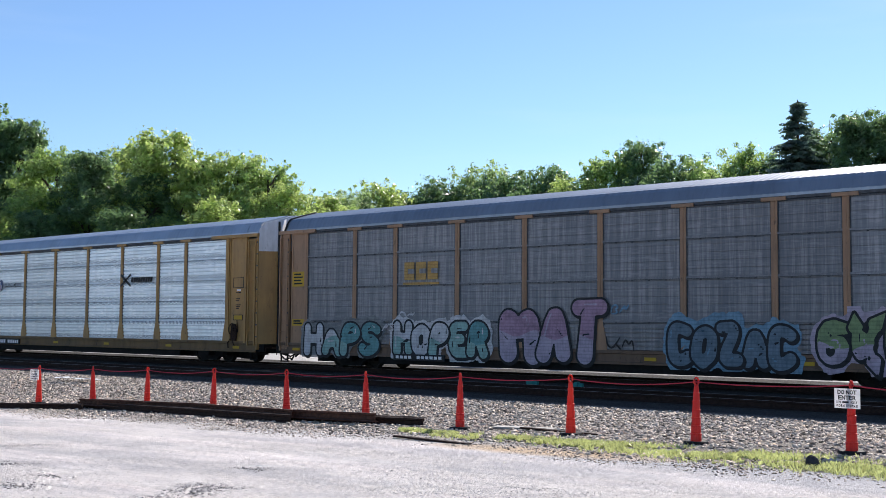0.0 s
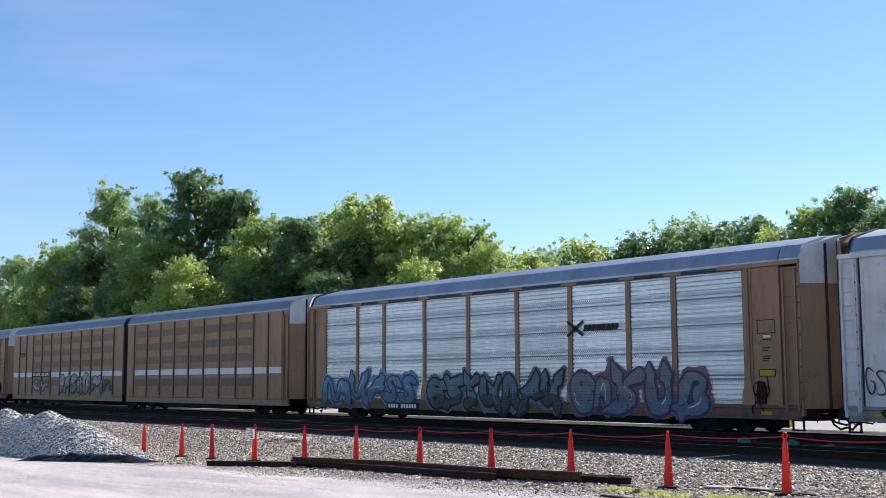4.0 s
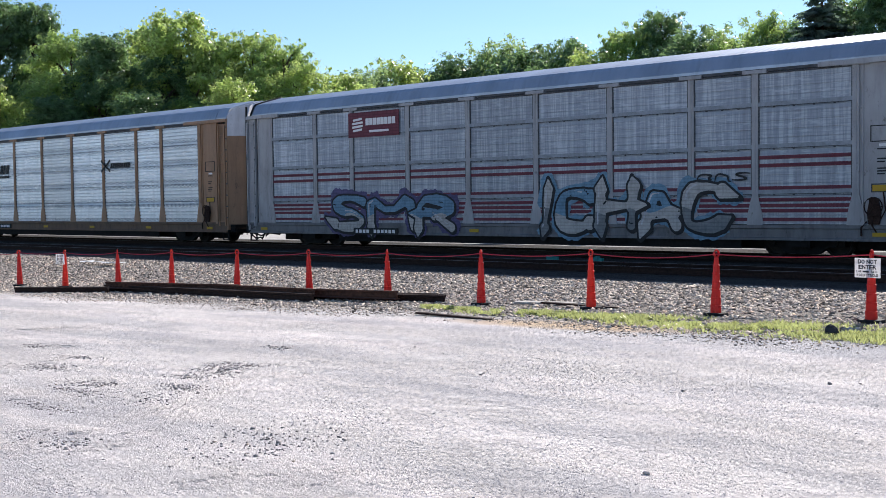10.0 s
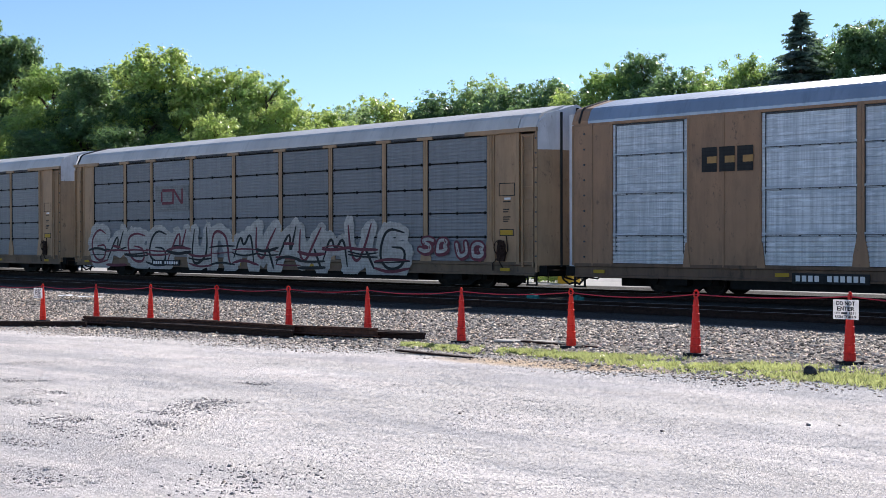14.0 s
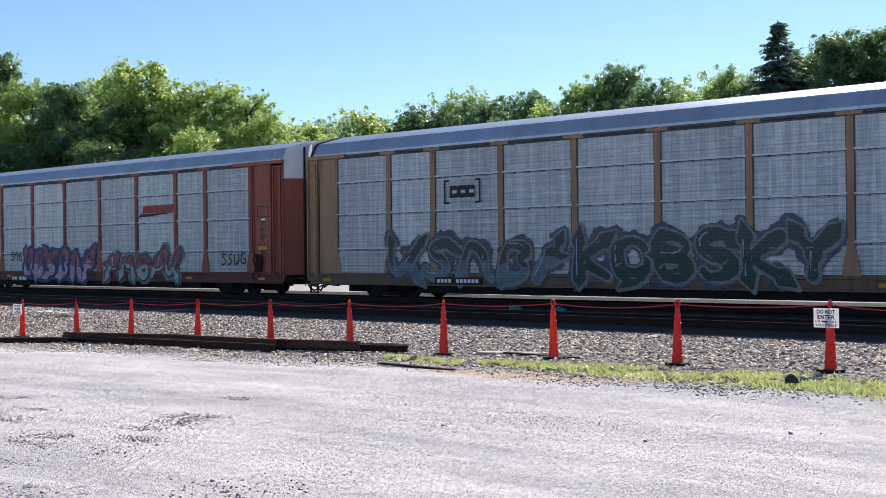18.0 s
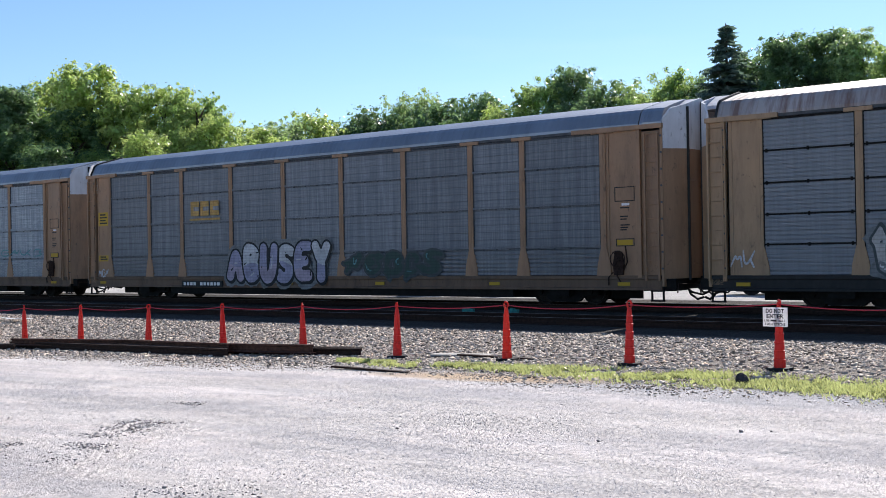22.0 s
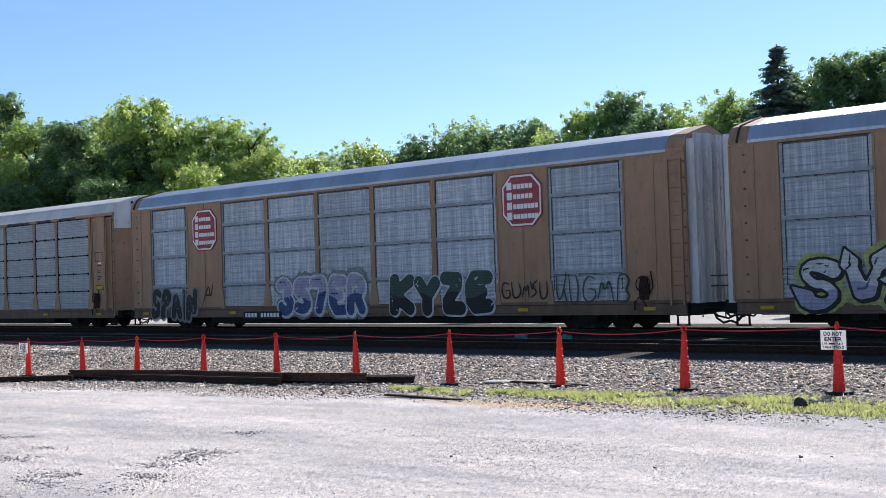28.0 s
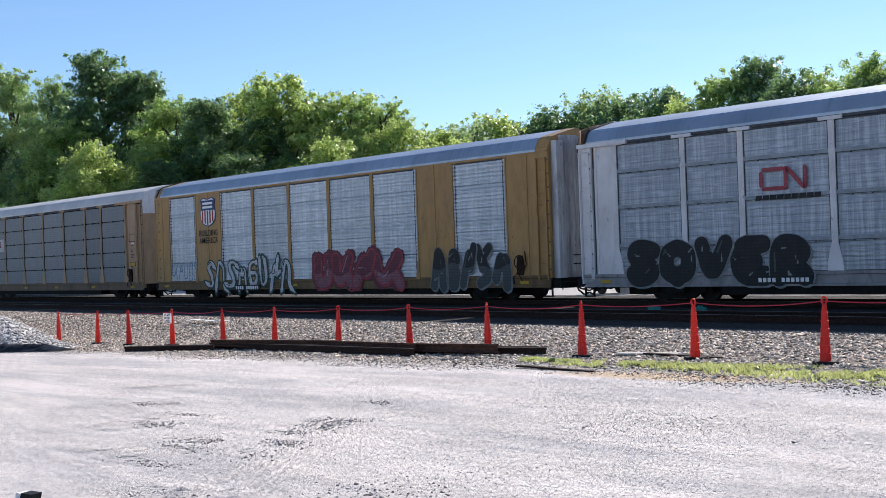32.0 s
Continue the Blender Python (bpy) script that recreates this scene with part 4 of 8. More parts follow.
def autorack(label, frame_mat, panel_mat, panel_kind, roof_mat, layout="B", top=None, flare=0.16, cap=True, sill=None):
    car = thing("autorack_car", label, "train car", "cars of the passing train")
    at = (-LB / 2, 0, 0)
    running_gear(car, 0, LB, (3.6, LB - 3.6))
    # the eave rail's dark colour stands in for the shaded gap below the roof
    side_rails(car, frame_mat, 0, LB, sill, M["seam"] if layout == "B" else None)
    part("far_wall", far_wall_mesh(panel_mat, 0, LB), car, at)
    if layout == "B":
        part("roof", roof_mesh(roof_mat, 0.25, LB - 0.75), car, at)
        part("roof_end", roof_mesh(roof_mat, LB - 0.72, LB - 0.02, 0.7, 0.01), car, at)
        for a, c in zip(POSTS, POSTS[1:]):
            part("panel", panel_mesh(c - a, panel_kind, panel_mat), car, (a - LB / 2, 0, 0))
        for x in POSTS:
            part("post", post_mesh(frame_mat, flare, cap), car, (x - LB / 2, 0, 0))
        corner(car, frame_mat, True)
        corner(car, frame_mat, False)
        end_doors(car, frame_mat, top or M["doorwhite"], True)
        end_doors(car, frame_mat, top or M["doorwhite"], False)
        part("ladder", ladder_mesh(frame_mat), car, (LB - 0.35 - LB / 2, 0, 0))
        part("ladder", ladder_mesh(frame_mat), car, (0.25 - LB / 2, 0, 0))
        end_gear(car)
    else:
        part("roof", roof_mesh(roof_mat, 0.6, LB - 0.6), car, at)
        part("roof_hood", roof_mesh(frame_mat, 0.02, 0.6, 0.7, 0.012), car, at)
        part("roof_hood", roof_mesh(frame_mat, LB - 0.6, LB - 0.02, 0.7, 0.012), car, at)
        for a, c in ((1.48, 4.0), (6.3, 9.05), (9.05, 11.9), (11.9, 14.8), (14.8, 17.7), (17.7, 20.4), (22.5, 25.2)):
            part("panel", panel_mesh(c - a, panel_kind, panel_mat), car, (a - LB / 2, 0, 0))
        for x in (9.05, 11.9, 14.8, 17.7):
            part("post", post_mesh(frame_mat, 0.14, False), car, (x - LB / 2, 0, 0))
        for a, c in ((0.0, 1.48), (4.0, 6.3), (20.4, 22.5), (25.2, LB)):
            sp = part("side_plate", once(("sp", frame_mat.name, a), lambda: side_plate_mesh(frame_mat, a, c)), car, at)
            for x in (a + 0.04, (a + c) / 2, c - 0.04):
                part("plate_rib", once(("rib", frame_mat.name), lambda: Build().box(-0.03, 0.03, -HALF_W - 0.02, -HALF_W - 0.001, DECK - 0.02, EAVE + 0.05).mesh("plate_rib", frame_mat)), sp, (x, 0, 0))
            if 3 < a < 24:
                for x in (a, c):
                    part("plate_foot", once(("foot", frame_mat.name), lambda: Build().prism([(-0.12, DECK - 0.02), (0.12, DECK - 0.02), (0.034, DECK + 0.68), (-0.034, DECK + 0.68)], -HALF_W - 0.03, -HALF_W - 0.002).mesh("plate_foot", frame_mat)), sp, (x, 0, 0))
        folded_end(car, M["doorgrey"], frame_mat, True, at)
        folded_end(car, M["doorgrey"], frame_mat, False, at)
        part("ladder", ladder_mesh(frame_mat, z1=2.2), car, (LB - 0.35 - LB / 2, 0, 0))
        end_gear(car)
    for x in (1.0, 6.9, 12.2, 16.6, 21.4, 26.0):
        part("reflector", once("reflector", reflector_mesh), car, (x - LB / 2, 0, 0), "small yellow reflector strip")
    return car


def side_plate_mesh(mat, a, c):
    y, z0, z1 = -HALF_W, DECK - 0.02, EAVE + 0.05
    b = Build().box(a, c, y + 0.0, y + 0.10, z0, z1)
    return b.mesh("side_plate", mat)


def automax(label, length, joint_front):
    """One half of an articulated car: many narrow posts, slotted bays, a pale band."""
    car = thing("articulated_autorack", label, "train car", "cars of the passing train")
    l0, l1 = (0.0, length - 0.45) if joint_front else (0.45, length - 1.2)
    at = (-LB / 2, 0, 0)
    running_gear(car, l0, l1, (3.4, length) if joint_front else (length - 4.6,))
    side_rails(car, M["amax"], l0, l1)
    part("far_wall", far_wall_mesh(M["amax"], l0, l1), car, at)
    part("roof", roof_mesh(M["roofdark"], l0 + 0.1, l1 - 0.1), car, at)
    ps = [1.5, 2.95] + [4.4 + 1.85 * i for i in range(9)] if joint_front else [1.6 + 1.85 * i for i in range(9)] + [17.9, 19.35]
    ps = [p for p in ps if p < l1 - 0.3]
    edges = [l0 + 0.1] + ps + [l1 - 0.1]
    for a, c in zip(edges, edges[1:]):
        w = c - a
        bay = part("bay_panel", once(("bay", round(w, 2)), lambda: Build().box(0, w, -HALF_W + 0.02, -HALF_W + 0.10, DECK, EAVE + 0.02).mesh("bay_panel", M["amax"])), car, (a - LB / 2, 0, 0))
        if w > 1.6:
            for z in (4.35, 3.55, 2.75, 2.65 - 1.2):
                part("screen_inset", once(("inset", round(w, 2)), lambda: Build().box(0.22, w - 0.16, -HALF_W + 0.008, -HALF_W + 0.024, 0, 0.42).mesh("screen_inset", M["amaxdark"])), bay, (0, 0, z))
    for x in ps:
        part("post", once("amaxpost", lambda: Build().box(-0.05, 0.05, -HALF_W - 0.05, -HALF_W + 0.05, DECK - 0.1, EAVE + 0.05).mesh("post", M["amaxdark"])), car, (x - LB / 2, 0, 0))
    for a, c in zip(edges, edges[1:]):
        if c - a > 1.2:
            part("pale_band", plate("pale_band", M["whitep"], a + 0.12 - LB / 2, c - 0.1 - LB / 2, 2.08, 2.40, 0.0, 0.03), car)
    if joint_front:
        jb = Build().box(l1 - 0.1, l1 + 0.9, -1.40, 1.40, DECK - 0.2, EAVE + 0.3).extrude([(y * 0.97, z - 0.03) for y, z in ROOF_PROFILE] + [(-y * 0.97, z - 0.03) for y, z in ROOF_PROFILE[-2::-1]], l1 - 0.1, l1 + 0.9)
        part("bellows", jb.mesh("bellows", M["under"]), car, at)
        end_doors(car, M["amax"], M["doorwhite"], False)
    else:
        end_doors(car, M["amax"], M["doorwhite"], True, l1 - LB)
        part("ladder", ladder_mesh(M["amax"]), car, (l1 - 0.3 - LB / 2, 0, 0))
    return car


# the lower sills get a darker mix of each frame colour
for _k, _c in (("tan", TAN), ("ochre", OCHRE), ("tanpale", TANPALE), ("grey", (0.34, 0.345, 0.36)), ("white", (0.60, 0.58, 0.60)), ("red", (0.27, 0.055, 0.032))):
    M["sill_" + _k] = painted_steel("dark_sill_paint_" + _k, tuple(0.42 * v + 0.012 for v in _c), (0.025, 0.02, 0.016), 0.7, 0.75)
# the consist, from the head of the train backwards, and the rear end of each car behind the first one's
CARS, REAR = [], []
SPEC = [
    ("tan autorack with dark weathered panels and bubble graffiti", "tan", "darkgrey", "screen", "roofdark", "B", None),
    ("ochre autorack with bright silver ribbed panels", "ochre", "silver", "ribbed", "roof", "B", None),
    ("pale grey autorack with white posts and teal graffiti", "white", "midgrey", "screen", "roof", "B", "tan"),
    ("brown autorack with silver ribbed panels and blue graffiti", "tan", "silver", "ribbed", "roof", "B", None),
    "amax", "amax",
    ("tan autorack with dark panels and large pale block graffiti", "tan", "darkgrey", "screen", "roofdark", "B", None),
    ("blue-grey autorack with maroon stripes and graffiti", "grey", "midgrey", "screen", "roof", "B", None),
    ("tan autorack with clean silver ribbed panels", "tan", "silver", "ribbed", "roof", "B", None),
    ("tan autorack with dull silver panels and closed side plates", "tan", "silverdull", "screen", "roof", "D", None),
    ("pale tan autorack with slate panels and white graffiti", "tanpale", "slate", "rows", "rooflight", "B", None),
    ("pale tan autorack with slate panels and black block graffiti", "tanpale", "slate", "rows", "rooflight", "B", None),
    ("tan autorack with light grey panels and long grey graffiti", "tan", "lightgrey", "screen", "roof", "B", None),
    ("red-brown autorack with light grey panels", "red", "lightgrey", "screen", "roof", "B", None),
    ("pale tan autorack with slate panels and a rusty white roof", "tanpale", "slate", "rows", "roofrust", "B", None),
    ("tan autorack with dark panels and lavender graffiti", "tan", "darkblue", "screen", "roofdark", "B", None),
    ("tan autorack with grey panels and dark green and purple graffiti", "tan", "bluegrey", "screen", "roofdark", "B", None),
    ("tan autorack with light grey panels and green graffiti", "tan", "lightgrey", "screen", "roof", "B", None),
    ("tan autorack with dark panels, closed side plates and grey end doors", "tan", "midgrey", "screen", "roof", "D", None),
    ("tan autorack with grey panels and red octagon emblems", "tan", "midgrey", "screen", "roof", "D", None),
    ("tan autorack with pale slate panels in five rows", "tan", "slatelight", "rows", "rooflight", "B", None),
    ("white autorack with light grey panels and dark graffiti", "white", "midgrey", "screen", "roof", "B", "tan"),
    ("ochre autorack with silver panels, closed side plates and graffiti", "ochre", "silverdull", "ribbed", "roof", "D", None),
    ("pale tan autorack with slate panels in five rows", "tanpale", "slate", "rows", "rooflight", "B", None),
]
_off = 0.0
for _i, _s in enumerate(SPEC):
    if _i == 0:
        pass
    elif _i == 4:
        _off -= 21.75
    elif _i == 5:
        _off -= 20.8
    else:
        _off -= PITCH
    REAR.append(_off)
    if _s == "amax":
        CARS.append(automax("brown articulated autorack half with slotted bays and white band", 21.2, _i == 5))
    else:
        _lab, _f, _p, _k, _r, _lay, _top = _s
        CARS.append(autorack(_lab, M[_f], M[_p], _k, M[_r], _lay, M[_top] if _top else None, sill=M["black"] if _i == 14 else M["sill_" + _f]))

# ---- cones, rope, signs ----
CONE_X = [-35.1, -32.2, -30.05, -27.8, -25.4, -23.1, -20.6, -18.1, -15.75, -13.3, -11.0, -8.6, -6.25, -3.9]
CONE_Y = [15.7, 15.6, 15.5, 15.6, 15.7, 15.7, 15.7, 15.65, 15.6, 15.5, 15.6, 15.4, 15.4, 15.4]
CONE_H = 0.98


def cone_proto():
    c = thing("delineator_cone", "tall orange plastic cone with a ringed top on a black base", "traffic cone", "barrier cones along the lot edge")
    rings = [(0.082, 0.03)]
    for i in range(1, 7):
        z = 0.03 + 0.12 * i
        r = 0.082 - 0.0065 * i
        rings += [(r + 0.003, z - 0.012), (r + 0.009, z - 0.008), (r + 0.009, z + 0.008), (r - 0.001, z + 0.012)]
    rings += [(0.036, 0.84), (0.028, 0.87)]
    part("body", Build().lathe(rings, 18).mesh("body", M["cone"], smooth=False), c)
    t = Build()
    t.tube([(0.035 * math.cos(a), 0, 0.925 + 0.055 * math.sin(a)) for a in [6.2832 * k / 14 for k in range(15)]], 0.016, 6)
    t.lathe([(0.03, 0.86), (0.022, 0.88)], 10)
    part("handle_loop", t.mesh("handle_loop", M["cone"]), c)
    o = [(0.19 * math.cos(6.2832 * (k + 0.5) / 8), 0.19 * math.sin(6.2832 * (k + 0.5) / 8)) for k in range(8)]
    b = Build().add([(x, y, 0) for x, y in o] + [(x * 0.93, y * 0.93, 0.045) for x, y in o], [tuple(range(7, -1, -1)), tuple(range(8, 16))] + [(i, (i + 1) % 8, (i + 1) % 8 + 8, i + 8) for i in range(8)])
    part("base", b.mesh("base", M["rubber"]), c, label="black rubber base")
    return c


TOPS = []
_c0 = None
for _i, (_x, _y) in enumerate(zip(CONE_X, CONE_Y)):
    _z = float(ground_z(np.float64(_x), np.float64(_y)))
    _m = pose(_x, _y, _z, 0.8 * math.sin(_i * 2.7), 1.1 * math.sin(_i * 1.9), 37 * _i)
    if _c0 is None:
        _c0 = cone_proto()
        _c0.matrix_basis = _m
    else:
        copy_thing(_c0, _m)
    TOPS.append(Vector((_x, _y, _z + 0.92)))
rope = thing("barrier_rope", "thin red rope strung from cone to cone", "rope")
for _i in range(len(TOPS) - 1):
    _a, _b = TOPS[_i], TOPS[_i + 1]
    _sag = 0.035 + 0.03 * abs(math.sin(_i * 1.7))
    part("rope_span", Build().tube([_a.lerp(_b, k / 10) - Vector((0, 0, _sag * 4 * (k / 10) * (1 - k / 10))) for k in range(11)], 0.009, 5).mesh("rope_span", M["rope"]), rope)


def notice(k, tilt):
    """A paper notice tied to a cone's top."""
    x, y, z = CONE_X[k], CONE_Y[k], TOPS[k].z
    s = thing("warning_sign", "small white notice with dark lettering tied to a cone", "sign", at=pose(x, y - 0.13, z - 0.04, 0, 0, tilt))
    part("board", Build().box(-0.18, 0.18, -0.004, 0.004, -0.265, 0.0).mesh("board", M["signwhite"]), s)
    b = Build()
    letters(b, "DO NOT", -0.135, 0.135, -0.075, -0.022, -0.007, 0, 0.035)
    letters(b, "ENTER", -0.125, 0.125, -0.148, -0.095, -0.007, 0, 0.035)
    letters(b, "Live", -0.155, -0.085, -0.196, -0.166, -0.007, 0, 0.02)
    b.box(-0.065, 0.02, -0.008, -0.005, -0.194, -0.170)
    letters(b, "Rail", 0.05, 0.145, -0.196, -0.166, -0.007, 0, 0.02)
    letters(b, "Road Tracks", -0.15, 0.15, -0.246, -0.214, -0.007, 0, 0.02)
    part("lettering", b.mesh("lettering", M["ink"]), s)
    return s


def lying_rail(x0, y0, x1, y1, lift, n, label, mat="rust"):
    """Lengths of old rail laid side by side along the lot's edge."""
    t = thing("old_rail_stack", label, "rails")
    for i in range(n):
        a, e = Vector((x0 + 0.3 * i, y0 + 0.17 * i, 0)), Vector((x1 - 0.25 * i, y1 + 0.17 * i, 0))
        d = (e - a)
        o = Build().extrude([(p * 1.1, q * 0.95) for p, q in RAIL_PROFILE], 0, d.length)
        ob = part("rail_length", o.mesh("rail_length", M[mat]), t)
        z0 = float(ground_z(np.float64(a.x), np.float64(a.y))) + lift
        z1 = float(ground_z(np.float64(e.x), np.float64(e.y))) + lift
        ob.rotation_euler = (0, -math.asin((z1 - z0) / d.length), math.atan2(d.y, d.x))
        ob.location = (a.x, a.y, z0)
    return t


lying_rail(-27.0, 13.8, -24.3, 14.75, -0.03, 2, "short dark rusty rails lying along the lot edge")
lying_rail(-25.2, 15.2, -17.0, 14.8, -0.01, 3, "long dark rusty rails stacked along the lot edge")
lying_rail(-19.5, 15.0, -14.4, 15.75, -0.03, 3, "dark rusty rails lying along the lot edge")

lying_rail(-24.9, 15.05, -20.2, 15.42, 0.075, 1, "bright rusty rail lying across the stacked rails", "rustbright")
lying_rail(-20.6, 15.3, -17.2, 15.0, 0.075, 1, "bright rusty rail lying across the stacked rails", "rustbright")
lying_rail(-18.6, 15.12, -15.2, 15.3, 0.06, 1, "bright rusty rail at the lot edge", "rustbright")
# crushed-stone heap with a tarp at its foot
PILE = (-42.9, 14.0)


def heap():
    n, m = 72, 40
    v, f = [], []
    for i in range(n + 1):
        for j in range(m + 1):
            u, w = i / n * 2 - 1, j / m * 2 - 1
            x, y = PILE[0] + 13.0 * u, PILE[1] + 3.4 * w
            h = 0.0
            for cx, cy, r, hh in ((-1.0, 0.2, 4.2, 1.50), (3.6, 0.1, 3.9, 1.50), (-5.6, 0.1, 4.2, 1.38), (6.6, -0.1, 3.6, 1.15), (9.0, -0.3, 3.0, 0.50), (-9.5, 0.2, 3.6, 1.2), (1.4, 0.2, 3.6, 1.35)):
                d = math.hypot((x - PILE[0] - cx) / r, (y - PILE[1] - cy) / (r * 0.52))
                h = max(h, hh * (max(0.0, 1 - d) ** 0.85))
            h += 0.06 * noise.noise(Vector((x * 0.9, y * 0.9, 1))) * min(1, h * 3)
            v.append((x, y, float(ground_z(np.float64(x), np.float64(y))) - 0.03 + h))
    for i in range(n):
        for j in range(m):
            a = i * (m + 1) + j
            f.append((a, a + m + 1, a + m + 2, a + 1))
    return np.array(v), np.array(f)


_v, _f = heap()
pile = thing("gravel_pile", "heap of grey crushed stone at the lot edge", "gravel pile")
_me = grow_mesh("mound", _v, _f, M["pile"])
part("mound", _me, pile)
_q = _v[_f].mean(1)
_hgt = _q[:, 2] - ground_z(_q[:, 0], _q[:, 1])
_on = np.flatnonzero(_hgt > 0.0)
_pick = GEN.choice(_on, 22000)
_w = GEN.dirichlet((1, 1, 1, 1), len(_pick))
_pts = (_v[_f[_pick]] * _w[:, :, None]).sum(1)
_st = stones("loose_stones", _pts, GEN.uniform(0.03, 0.072, len(_pts)), M["pile"], "", "")
_st.parent = pile
for _k in ("label", "category", "kind"):
    if _k in _st:
        del _st[_k]
tagged(_st, "loose grey stones covering the heap", kind="stuff")


def tarp():
    """A crumpled black sheet: a ridge of folds at the foot of the heap."""
    n, m = 90, 9
    v, f = [], []
    for i in range(n + 1):
        for j in range(m + 1):
            x = -34.4 + 4.6 * i / n
            y = 11.75 + 1.75 * i / n + 0.7 * (j / m - 0.5)
            s = math.sin(math.pi * j / m) * math.sin(math.pi * i / n) ** 0.4
            h = 0.27 * s * (0.55 + 0.6 * noise.noise(Vector((x * 1.7, y * 2.5, 3))) + 0.5 * abs(noise.noise(Vector((x * 4, y * 5, 7)))))
            v.append((x, y + 0.1 * noise.noise(Vector((x * 3, j, 0))), float(ground_z(np.float64(x), np.float64(y))) + 0.012 + max(0.0, h)))
    for i in range(n):
        for j in range(m):
            a = i * (m + 1) + j
            f.append((a, a + m + 1, a + m + 2, a + 1))
    return tagged(new("tarp", grow_mesh("tarp", np.array(v), np.array(f), M["tarp"])), "crumpled black plastic sheet at the foot of a heap", "tarp")


tarp()

# loose ballast along the cones, grit and clods on the lot
_p = scatter(72000, -58, -1, 12.5, 21.6, lambda x, y: (y > lot_edge(x) + 0.15) & (x > -3.6 * y) & ((y > 16.4) | (GEN.random(len(x)) < 0.45)))
stones("ballast_stones", _p, GEN.uniform(0.025, 0.064, len(_p)), M["ballast"], "grey broken ballast stones beside the tracks", "ballast")
_p = scatter(40000, -45, -1, 12.0, 16.0, lambda x, y: (y > lot_edge(x) - 0.55 + GEN.normal(0, 0.15, len(x))) & (y < lot_edge(x) + 1.2))
stones("edge_stones", _p, GEN.uniform(0.009, 0.028, len(_p)), M["ballast"], "small broken stones along the lot edge", "gravel")
_p = scatter(7000, -34, 2, 4.0, 14.2, lambda x, y: (np.abs(x) < y * 2.6) & (y < lot_edge(x)))
stones("lot_grit", _p, GEN.uniform(0.003, 0.009, len(_p)), M["grit"], "scattered grit on the pale stone lot", "gravel")
_p = scatter(26000, -14, 2, 3.4, 10.0, lambda x, y: (np.abs(x) < y * 2.4) & (np.sin(x * 0.9 + 2.1 * np.sin(y * 0.8)) + np.sin(y * 1.7 + x * 0.4) + GEN.normal(0, 0.6, len(x)) > 0.1))
stones("lot_chips", _p, GEN.uniform(0.003, 0.0095, len(_p)), M["grit"], "small grey chips strewn over the lot", "gravel")
_cl = []
for _x, _y, _n, _sx, _sy in ((-10.3, 7.75, 170, 0.32, 0.10), (-10.0, 7.35, 120, 0.30, 0.07), (-9.9, 6.95, 60, 0.3, 0.06), (-9.3, 6.45, 110, 0.32, 0.06), (-10.4, 6.05, 130, 0.34, 0.06), (-10.0, 5.72, 110, 0.40, 0.05), (-12.0, 6.5, 90, 0.40, 0.06), (-12.6, 7.2, 50, 0.35, 0.05), (-14.3, 7.6, 70, 0.35, 0.06), (-9.4, 5.05, 60, 0.5, 0.05), (-7.8, 4.3, 60, 0.5, 0.06), (-6.4, 5.2, 80, 0.6, 0.2), (-11.2, 9.2, 40, 0.3, 0.06), (-9.0, 5.9, 50, 0.5, 0.12)):
    _cl.append(np.c_[GEN.normal(_x, _sx, 3 * _n) * 0.6 + _x * 0.4, GEN.normal(_y, _sy * 1.5, 3 * _n)])
_cl = np.concatenate(_cl)
_cl = np.c_[_cl, ground_z(_cl[:, 0], _cl[:, 1])]
M["clod"] = stone_mat("damp_clods", (0.16, 0.148, 0.143), (0.56, 0.51, 0.48))
stones("clods", _cl, GEN.uniform(0.004, 0.022, len(_cl)) * GEN.uniform(0.5, 1.2, len(_cl)), M["clod"], "clods of stirred-up stone in the wheel ruts", "gravel")


